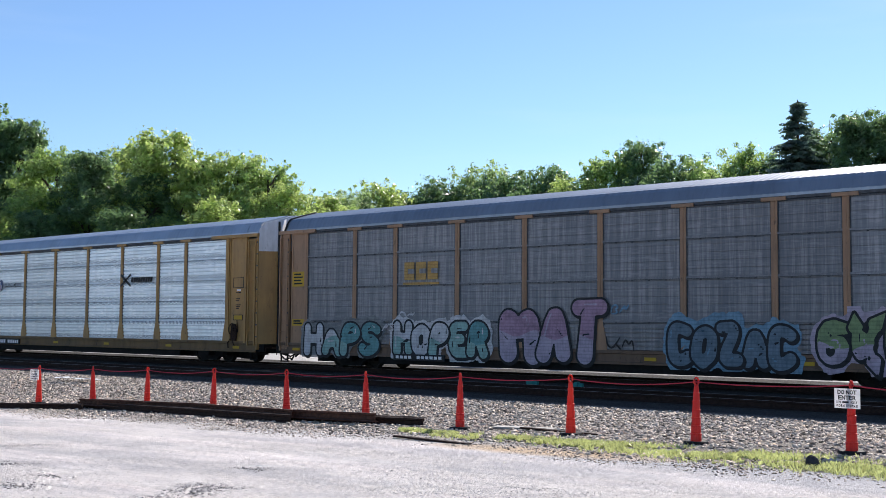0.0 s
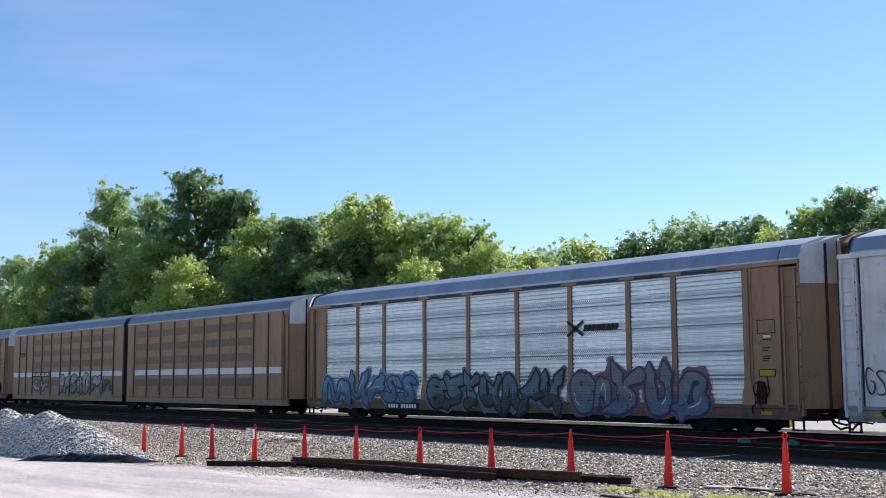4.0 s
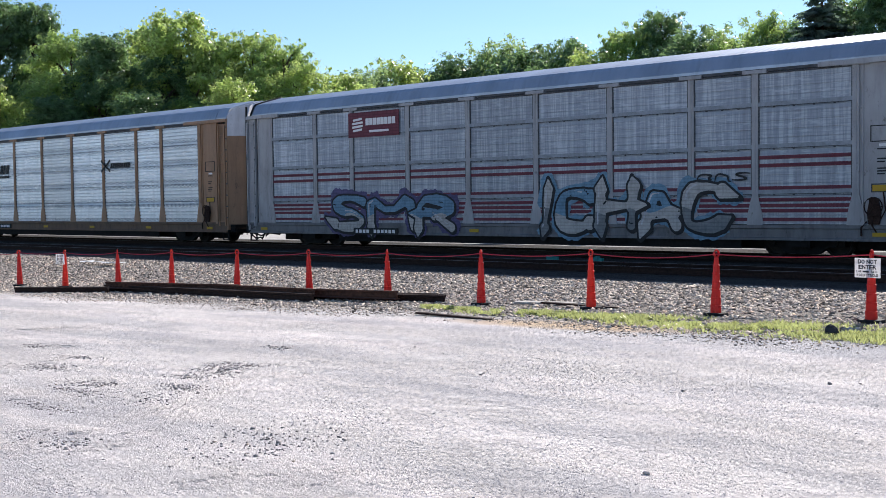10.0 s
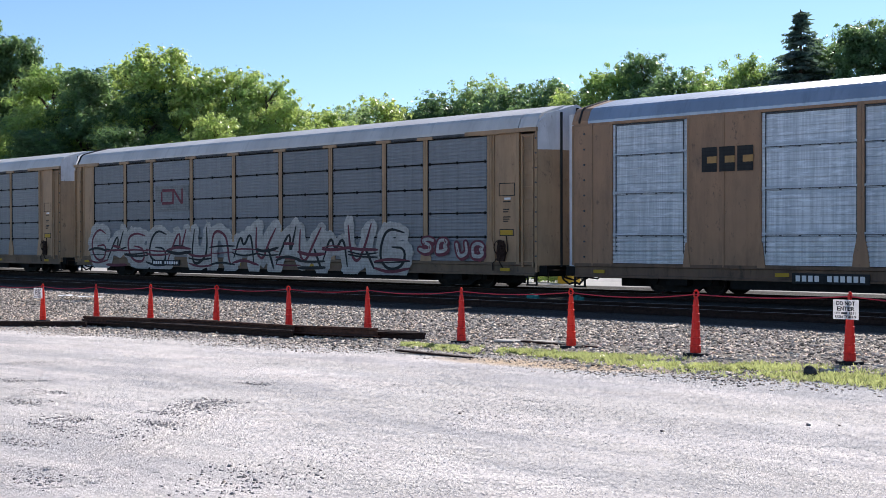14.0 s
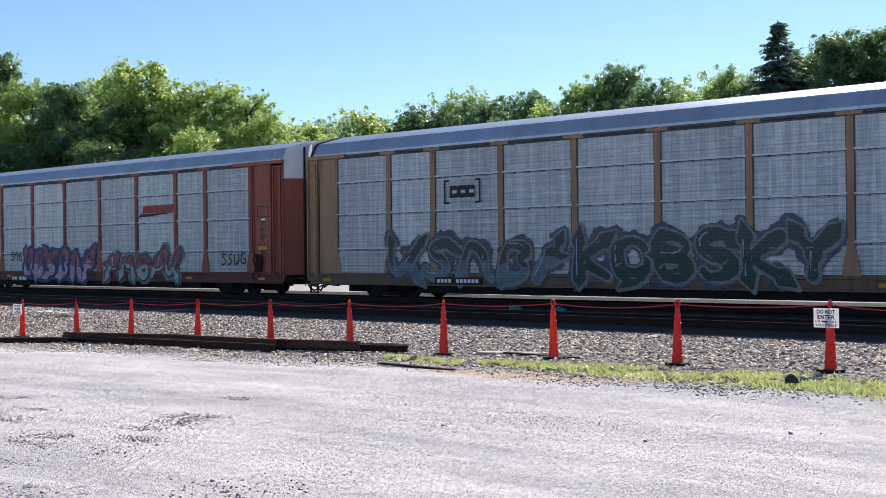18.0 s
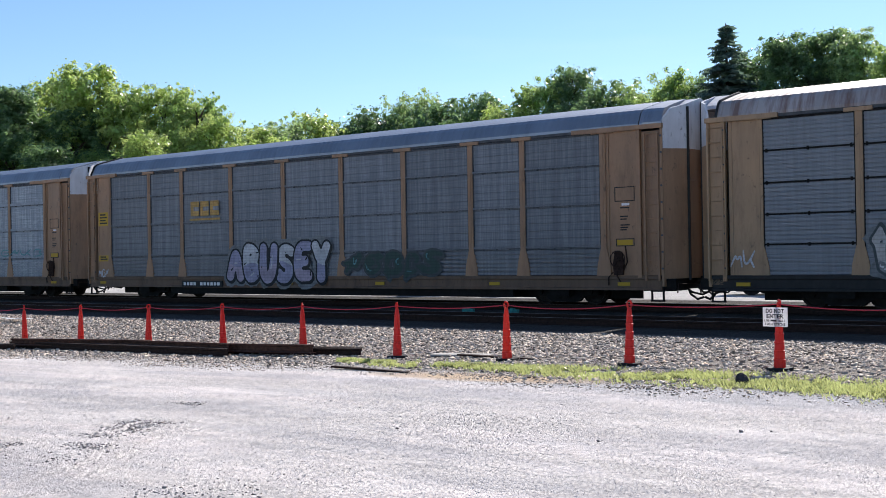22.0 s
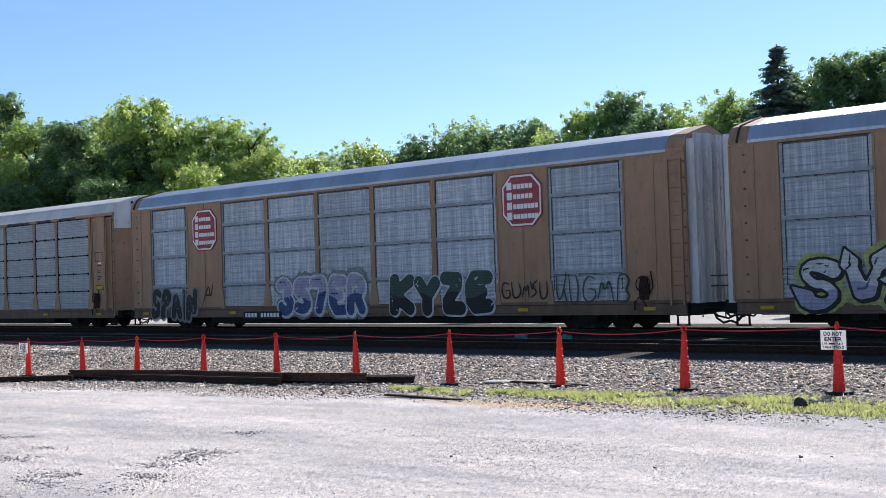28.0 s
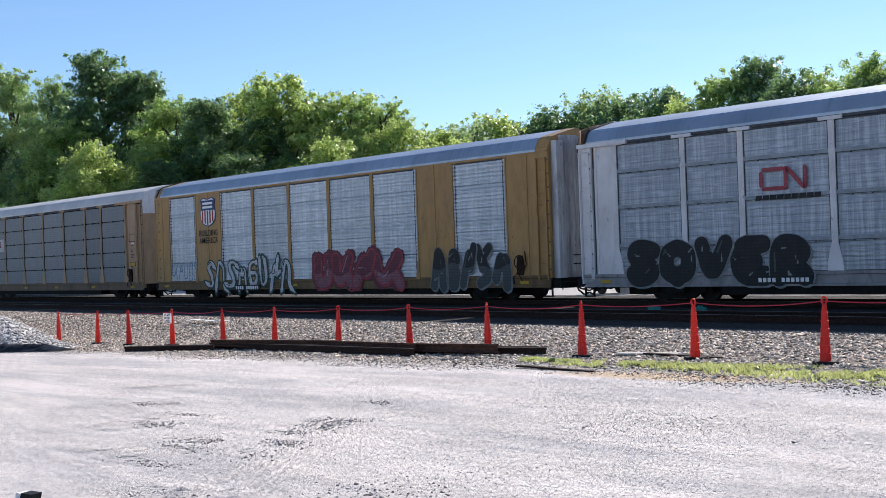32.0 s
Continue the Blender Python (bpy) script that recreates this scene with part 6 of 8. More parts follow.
# ---- lettering, emblems and spray paint on the cars ----
PAINTS = {
    "black": (0.014, 0.015, 0.017), "white": (0.62, 0.63, 0.66), "cream": (0.52, 0.50, 0.47), "pink": (0.42, 0.24, 0.36), "lilac": (0.46, 0.38, 0.50), "lavender": (0.36, 0.35, 0.52),
    "teal": (0.10, 0.34, 0.36), "mint": (0.26, 0.50, 0.46), "blue": (0.035, 0.075, 0.24), "sky": (0.14, 0.32, 0.47), "steel": (0.13, 0.21, 0.28), "green": (0.22, 0.34, 0.13), "lime": (0.40, 0.44, 0.12),
    "darkgreen": (0.03, 0.075, 0.06), "purple": (0.10, 0.08, 0.22), "maroon": (0.17, 0.022, 0.045), "red": (0.42, 0.03, 0.045), "rose": (0.30, 0.10, 0.13), "yellow": (0.58, 0.33, 0.05), "turq": (0.0, 0.20, 0.33),
    "smoke": (0.06, 0.075, 0.08), "grime": (0.07, 0.06, 0.055), "navy": (0.03, 0.045, 0.16), "dusk": (0.10, 0.095, 0.16), "orange": (0.46, 0.17, 0.03), "ash": (0.22, 0.24, 0.25),
}


SHADES = {"turq": "turquoise", "darkgreen": "dark green", "sky": "sky blue", "ash": "pale grey", "smoke": "dark grey", "grime": "brown-grey", "dusk": "dusky purple", "steel": "steel blue", "navy": "navy blue"}


def spray_paint(name, c):
    """Sprayed colour over rolled panels: thin in places, with rib shading drawn in as dark lines and old grime coming
    through.
    """
    n = Nodes(name, 0.6, gloss=0.25)
    n.apart()
    thin = n.ramp(n.noise(1.6, 5, 0.7), (0.40, 0.0), (0.72, 1.0))
    base = n.mix(n.math("MULTIPLY", thin, 0.45), c, tuple(0.75 * v + 0.02 for v in c))
    # the ribs under the coat are flat here; dark lines paint their shading
    rib = n.ramp(n.math("FRACT", n.math("MULTIPLY", n.axis(2), 1 / 0.105)), (0.0, 1.0), (0.2, 1.0), (0.34, 0.0), (0.9, 0.0))
    base = n.mix(n.math("MULTIPLY", rib, 0.4), base, scaled(c, 0.45))
    tick = n.ramp(n.noise(1.0, 2, 0.6, n.stretch(15.0, 1.0, 3.2)), (0.46, 0.0), (0.62, 1.0))
    base = n.mix(n.math("MULTIPLY", tick, 0.35), base, scaled(c, 0.5))
    n.done(base)
    worn = n.ramp(n.noise(2.2, 6, 0.75, n.stretch(1.0, 1.0, 1.6)), (0.40, 0.02), (0.72, 0.42 if sum(c) > 0.3 else 0.12))
    clear = n.t.nodes.new("ShaderNodeBsdfTransparent")
    both = n.t.nodes.new("ShaderNodeMixShader")
    n.link(worn, both.inputs[0])
    n.link(n.bsdf.outputs[0], both.inputs[1])
    n.link(clear.outputs[0], both.inputs[2])
    n.link(both.outputs[0], n.t.nodes["Material Output"].inputs[0])
    return n.m


PAINT = {k: spray_paint(k + "_spray_paint", tuple(0.80 * v + 0.16 * sum(c) / 3 + 0.008 for v in c)) for k, c in PAINTS.items()}
SKIN = -HALF_W - 0.028


def glyph(ch, offset):
    """The flat outline of one character in a box 1 wide and 1 high."""
    def make():
        cu = bpy.data.curves.new("letter", "FONT")
        cu.body, cu.offset, cu.resolution_u = ch, offset, 3
        ob = bpy.data.objects.new("letter", cu)
        me = bpy.data.meshes.new_from_object(ob)
        v = np.array([p.co[:2] for p in me.vertices])
        f = [tuple(p.vertices) for p in me.polygons]
        bpy.data.objects.remove(ob)
        bpy.data.meshes.remove(me)
        bpy.data.curves.remove(cu)
        return v, f
    return once(("glyph", ch, offset), make)


def letters(b, word, x0, x1, z0, z1, lift, slot, offset=0.0, jitter=0.0, seed=1, lean=0.0, axis="x", wave=0.0):
    g = random.Random(seed)
    n = len(word)
    widths = [0.45 if c in "I1 .'" and n > 1 else 1.25 if c in "MW" else 1.0 for c in word]
    at = 0.0
    for i, c in enumerate(word):
        a = x0 + (x1 - x0) * at / sum(widths)
        at += widths[i]
        e = x0 + (x1 - x0) * at / sum(widths)
        if c == " ":
            continue
        v, f = glyph(c, offset)
        ref, _ = glyph(c, 0.0)
        lo, hi = ref.min(0), ref.max(0)
        pad = (e - a) * 0.08
        dz, dh = (z1 - z0) * jitter * g.uniform(-0.5, 0.5), 1 + jitter * g.uniform(-0.7, 0.7)
        s = np.array([(e - a - 2 * pad) / (hi[0] - lo[0]), (z1 - z0) * dh / (hi[1] - lo[1])])
        slack = (hi[0] - lo[0]) * max(0.0, s[0] - 1.5 * s[1]) / 2
        s[0] = min(s[0], 1.5 * s[1])
        p = (v - lo) * s + np.array([a + pad + slack, z0 + dz])
        tilt = lean + jitter * g.uniform(-0.35, 0.35)
        p[:, 0] += (p[:, 1] - (z0 + z1) / 2) * tilt
        if wave:
            k = z1 - z0
            p = np.c_[p[:, 0] + wave * k * np.sin(p[:, 1] * 3.1 / k + p[:, 0] * 1.7 + seed), p[:, 1] + wave * k * np.sin(p[:, 0] * 3.4 / k + seed * 1.3)]
        y = lift - 0.0012 * (i % 3) * (jitter > 0)
        b.add([(q[0], y, q[1]) if axis == "x" else (y, q[0], q[1]) for q in p], f, slot)


def capsule(b, p, q, r, y, slot, sides=7):
    """A round-ended stroke of paint."""
    d = math.atan2(q[1] - p[1], q[0] - p[0])
    o = [(p[0] + r * math.cos(d + math.pi / 2 + math.pi * k / sides), p[1] + r * math.sin(d + math.pi / 2 + math.pi * k / sides)) for k in range(sides + 1)]
    o += [(q[0] + r * math.cos(d - math.pi / 2 + math.pi * k / sides), q[1] + r * math.sin(d - math.pi / 2 + math.pi * k / sides)) for k in range(sides + 1)]
    b.add([(x, y, z) for x, z in o], [tuple(range(len(o)))], slot)


def curve_points(pts, rounds=2):
    """Cut the corners of an open line, so that it runs like a swing of the arm."""
    for _ in range(rounds):
        out = [pts[0]]
        for p, q in zip(pts, pts[1:]):
            out += [(0.75 * p[0] + 0.25 * q[0], 0.75 * p[1] + 0.25 * q[1]), (0.25 * p[0] + 0.75 * q[0], 0.25 * p[1] + 0.75 * q[1])]
        pts = out + [pts[-1]]
    return pts


# strokes of plain capitals on a grid 6 wide and 8 high
STROKES = {
    "A": "00 38 60,13 53", "B": "04 44 66 48 08 00 40 62 44", "C": "67 48 18 06 02 10 40 61", "D": "00 08 38 66 62 30 00", "E": "68 08 00 60,04 44", "F": "68 08 00,04 44",
    "G": "67 48 18 06 02 10 40 61 64 34", "H": "00 08,60 68,04 64", "I": "30 38", "K": "00 08,68 04 60", "L": "08 00 60", "M": "00 08 34 68 60", "N": "00 08 60 68", "O": "30 11 02 06 17 38 57 66 62 51 30",
    "P": "00 08 48 66 44 04", "R": "00 08 48 66 44 04,34 60", "S": "67 48 18 06 24 44 62 40 10 01", "T": "08 68,38 30", "U": "08 02 20 40 62 68", "V": "08 30 68", "W": "08 10 34 50 68",
    "Y": "08 34 68,34 30", "Z": "08 68 00 60", "3": "07 28 56 34 62 40 10 01", "5": "68 08 05 45 62 40 01", "7": "08 68 20",
}
# loose letter-like curves on the same grid, none of them a letter
LOOSE = ["00 16 28 47 55 51 60", "67 48 17 25 44 51 20 01", "18 12 20 51 64 58", "10 17 48 66 44 62 40 10", "01 27 33 57 60", "67 38 16 12 30 61 64 34", "08 03 21 44 68,44 60", "00 48 42 68,24 54", "68 16 62 00,08 24"]


def strokes_of(mark, box, g, wob):
    """The lines of one letter, fitted into a box, with an unsteady hand."""
    x0, x1, z0, z1 = box
    return [[(x0 + (x1 - x0) * (int(p[0]) / 6 + g.uniform(-wob, wob)), z0 + (z1 - z0) * (int(p[1]) / 8 + g.uniform(-wob, wob))) for p in line.split()] for line in mark.split(",")]


def stroke_field(p, segs, square=False):
    """How far points lie outside the thick strokes (below 0: inside)."""
    best = np.full(len(p), 9.0)
    px, pz = p[:, 0], p[:, 1]
    for (ax, az), (cx, cz), ra, rc in segs:
        dx, dz = cx - ax, cz - az
        ux, uz = px - ax, pz - az
        t = np.clip((ux * dx + uz * dz) * (1 / max(1e-9, dx * dx + dz * dz)), 0, 1)
        ux, uz = np.abs(ux - t * dx), np.abs(uz - t * dz)
        best = np.minimum(best, (np.maximum(ux, uz) if square else np.sqrt(ux * ux + uz * uz)) - (ra + (rc - ra) * t))
    return best


def painted_mesh(box, cell, fields, slots, y, mats):
    """A flat coat of paint: the grid over a box, cut along the zero lines of the fields; the first field below 0 gives the colour."""
    x0, x1, z0, z1 = box
    nx, nz = max(2, int((x1 - x0) / cell)), max(2, int((z1 - z0) / cell))
    gx, gz = np.meshgrid(np.linspace(x0, x1, nx + 1), np.linspace(z0, z1, nz + 1))
    p = np.c_[gx.ravel(), gz.ravel()]
    val = np.stack(fields(p), 1)
    i = np.arange((nx + 1) * (nz + 1)).reshape(nz + 1, nx + 1)
    a, b, c, d = i[:-1, :-1].ravel(), i[:-1, 1:].ravel(), i[1:, 1:].ravel(), i[1:, :-1].ravel()
    tri = np.concatenate([np.c_[a, b, c], np.c_[a, c, d]])
    inside = (val < 0)[tri]
    every, none = inside.all(1), ~inside.any(1)
    verts, faces, kinds = p.tolist(), [], []
    # whole triangles of one colour
    open_to = np.ones(len(tri), bool)
    for n, slot in enumerate(slots):
        pick = open_to & every[:, n]
        faces += tri[pick].tolist()
        kinds += [slot] * int(pick.sum())
        open_to &= none[:, n]
    mixed = ~none.all(1)
    done = np.ones(len(tri), bool)
    whole = np.zeros(len(tri), bool)
    for n in range(len(slots)):
        whole |= done & every[:, n]
        done &= none[:, n]
    vals, spot = val.tolist(), {}
    for t in np.flatnonzero(mixed & ~whole).tolist():
        rest = tri[t].tolist()
        for n, slot in enumerate(slots):
            held, left = [], []
            for u, w in zip(rest, rest[1:] + rest[:1]):
                fu, fw = vals[u][n], vals[w][n]
                (held if fu < 0 else left).append(u)
                if (fu < 0) != (fw < 0):
                    key = (min(u, w), max(u, w), n)
                    m = spot.get(key)
                    if m is None:
                        k = fu / (fu - fw)
                        m = spot[key] = len(verts)
                        verts.append([e + (h - e) * k for e, h in zip(verts[u], verts[w])])
                        vals.append([e + (h - e) * k for e, h in zip(vals[u], vals[w])])
                        vals[m][n] = 1e-9
                    held.append(m)
                    left.append(m)
            if len(held) > 2:
                faces.append(held)
                kinds.append(slot)
            rest = left
            if len(rest) < 3:
                break
    used = {}
    faces = [[used.setdefault(k, len(used)) for k in f] for f in faces]
    me = bpy.data.meshes.new("graffiti")
    me.from_pydata([(verts[k][0], y, verts[k][1]) for k in used], [], faces)
    for m in mats:
        me.materials.append(m)
    me.polygons.foreach_set("material_index", kinds)
    me.update()
    return me


def ribbon(b, line, r, y, slot):
    """One swept line of paint, with pointed ends."""
    n = len(line)
    v = []
    for i, (x, z) in enumerate(line):
        p, q = line[max(0, i - 1)], line[min(n - 1, i + 1)]
        d = math.hypot(q[0] - p[0], q[1] - p[1]) or 1.0
        w = r * (0.35 + 0.65 * min(1.0, 4 * min(i, n - 1 - i) / n + 0.1))
        nx, nz = -(q[1] - p[1]) / d * w, (q[0] - p[0]) / d * w
        v += [(x - nx, y - 0.0001 * i, z - nz), (x + nx, y - 0.0001 * i, z + nz)]
    b.add(v, [(2 * i, 2 * i + 2, 2 * i + 3, 2 * i + 1) for i in range(n - 1)], slot)


def spray(k, word, x0, x1, z0, z1, fill, line, halo=None, shade=None, weight=0.2, style=None, rim=0.07, lift=0.0):
    """One painted piece: its wash of background colour, then every letter as a part of it. A number stands for letters that no one can read, a negative one for a thin tag."""
    car = CARS[k - 1]
    z0, z1 = z0 - RAIL, z1 - RAIL
    g = random.Random(k * 31 + int(x0 * 7))
    style = style or ("bubble" if isinstance(word, str) else "tag" if word < 0 else "spike")
    fills = fill.split("/")
    first = fills[0].split("|")[0]
    label = f"{SHADES.get(first, first)} and {SHADES.get(line, line)} spray-painted graffiti" if first != line else f"{SHADES.get(line, line)} spray-painted scrawl"
    n = len(word) if isinstance(word, str) else abs(word)
    wide = [0.5 if c == "I" else 1.25 if c in "MW" else 1.0 for c in word] if isinstance(word, str) else [g.uniform(0.8, 1.2) for _ in range(n)]
    h, whole, at, shapes = z1 - z0, None, 0.0, []
    square = style == "square"
    for i in range(n):
        a = x0 + (x1 - x0) * at / sum(wide)
        at += wide[i]
        e = x0 + (x1 - x0) * at / sum(wide)
        mark = STROKES[word[i]] if isinstance(word, str) else g.choice(LOOSE)
        r = 0.026 if style in ("tag", "lines") else min(h * 0.64 * weight, (e - a) * 0.2)
        up = 0.0 if square else h * g.uniform(-0.05, 0.05)
        inset = 0.06 * (e - a) if style in ("tag", "lines") else r * 0.95 + (0.0 if square else 0.03)
        lines = strokes_of(mark, (a + inset * 0.85, e - inset * 0.85, z0 + inset * 1.15 + max(0.0, up), z1 - inset + up), g, 0.0 if square else 0.03 if isinstance(word, str) else 0.06)
        lean = 0.0 if square else g.uniform(-0.1, 0.12)
        lines = [[(px + lean * (pz - (z0 + z1) / 2), pz) for px, pz in ln] for ln in lines]
        if style not in ("square", "block", "spike"):
            lines = [curve_points(ln) for ln in lines]
        elif style != "square":
            lines = [curve_points(ln, 1) for ln in lines]
        segs = [(p, q, r, r) for ln in lines for p, q in zip(ln, ln[1:])]
        if style == "bubble":
            segs = [(p, q, r * (1.18 - 0.25 * (p[1] - z0) / h), r * (1.18 - 0.25 * (q[1] - z0) / h)) for p, q, _, _ in segs]
        if style == "spike":
            segs = [(p, q, r * (0.78 + 0.3 * math.sin(3 * (p[0] + p[1]) + i)), r * (0.78 + 0.3 * math.sin(3 * (q[0] + q[1]) + i))) for p, q, _, _ in segs]
            for ln in lines:
                for (p, q) in ((ln[1], ln[0]), (ln[-2], ln[-1])):
                    if g.random() < 0.75:
                        d = math.hypot(q[0] - p[0], q[1] - p[1]) or 1.0
                        far = h * g.uniform(0.22, 0.42)
                        segs.append((q, (q[0] + (q[0] - p[0]) / d * far + g.uniform(-0.1, 0.1), min(z1 + 0.12 * h, max(z0 - 0.08, q[1] + (q[1] - p[1]) / d * far))), r * 1.15, 0.012))
        shapes.append((a, e, lines, segs, r))
    if halo:
        every = [(p, q, ra + 0.19, rb + 0.17) for s in shapes for p, q, ra, rb in (s[3] if style != "lines" else [(p, q, 0.24 - 0.12 * (p[1] - z0) / h, 0.24 - 0.12 * (q[1] - z0) / h) for p, q, _, _ in s[3]])]
        seed = g.uniform(0, 50)
        wash = lambda p: (stroke_field(p, every[::2] if len(every) > 60 else every) + np.array([0.16 * noise.noise(Vector((u * 1.6, w * 1.6, seed))) + 0.10 * noise.noise(Vector((u * 6, w * 6, seed))) for u, w in p]),)
        me = painted_mesh((x0 - 0.45, x1 + 0.45, max(0.38, z0 - 0.2), z1 + 0.35), 0.10, wash, (0,), SKIN + 0.003, (PAINT[halo],))
        whole = part("graffiti", me, car, (-LB / 2, 0, 0), label)
    for i, (a, e, lines, segs, r) in enumerate(shapes):
        y = SKIN - 0.0025 * (i % 3) - 0.001 - lift
        tone = fills[i % len(fills)].split("|")
        if style in ("tag", "lines"):
            b = Build()
            for j, ln in enumerate(lines):
                ribbon(b, ln, r * (2.2 if style == "lines" else 1.15), y - 0.003 * j, 0 if style == "tag" or (i + j) % 2 else 1)
            if style == "lines":
                for j in range(3):
                    zz = g.uniform(z0, z0 + 0.5 * h)
                    ribbon(b, curve_points([(a, zz), ((a + e) / 2, zz + g.uniform(-0.2, 0.2)), (e + 0.2, zz + g.uniform(-0.1, 0.1))]), r * g.uniform(0.8, 2.6), y - 0.006 - 0.003 * j, (i + j) % 2)
            me = b.mesh("graffiti", PAINT[line], PAINT[shade or line])
        else:
            xs = [c[0] for s in segs for c in s[:2]]
            zs = [c[1] for s in segs for c in s[:2]]
            box = (min(xs) - r * 1.3 - 0.14, max(xs) + r * 1.3 + 0.14, min(zs) - r * 1.3 - 0.14, max(zs) + r * 1.3 + 0.14)
            shift = np.array((0.05, -0.05)) if style in ("block", "spike", "bubble") else None
            mid = z0 + h * g.uniform(0.42, 0.55)
            ph = g.uniform(-0.6, 0.6)
            ln = g.choice(lines)
            j = g.randrange(max(1, len(ln) - 3))
            tick = [((p[0] - r * 0.42, p[1] + r * 0.35), (q[0] - r * 0.42, q[1] + r * 0.35), 0.032, 0.026) for p, q in list(zip(ln, ln[1:]))[j:j + 3]]

            fold = []
            for _ in range(0 if square or style == "stripes" else 3):
                fx, fz, fa = g.uniform(a, e), g.uniform(z0 + 0.15 * h, z1 - 0.15 * h), g.choice((1.57, 1.57, 0.6, 2.4, 0.0)) + g.gauss(0, 0.2)
                far = h * g.uniform(0.10, 0.22)
                fold.append(((fx, fz), (fx + far * math.cos(fa), fz + far * math.sin(fa)), 0.034, 0.016))

            def coats(p):
                body = stroke_field(p, segs, square)
                edge = body - rim if shift is None else np.minimum(body, stroke_field(p - shift, segs, square) + 0.012) - rim
                low = np.maximum(body, p[:, 1] - mid - 0.10 * np.sin(p[:, 0] * 4.1 + k))
                if style == "stripes":
                    glint = np.maximum(body, np.abs((p[:, 1] + ph * (p[:, 0] - a) + 0.06 * np.sin(3 * p[:, 0])) % 0.21 - 0.105) - 0.026)
                else:
                    glint = np.maximum(body + 0.02, stroke_field(p, tick))
                crease = np.maximum(body, stroke_field(p, fold))
                return crease, glint, low, body, edge
            me = painted_mesh(box, 0.06 if h < 2.2 else 0.10, coats, (0, 2, 3, 1, 0), y, (PAINT[line], PAINT[tone[0]], PAINT[shade or "white"], PAINT[tone[-1]]))
        if whole is None:
            whole = part("graffiti", me, car, (-LB / 2, 0, 0), label)
        else:
            part("letter_shape", me, whole)
    return whole


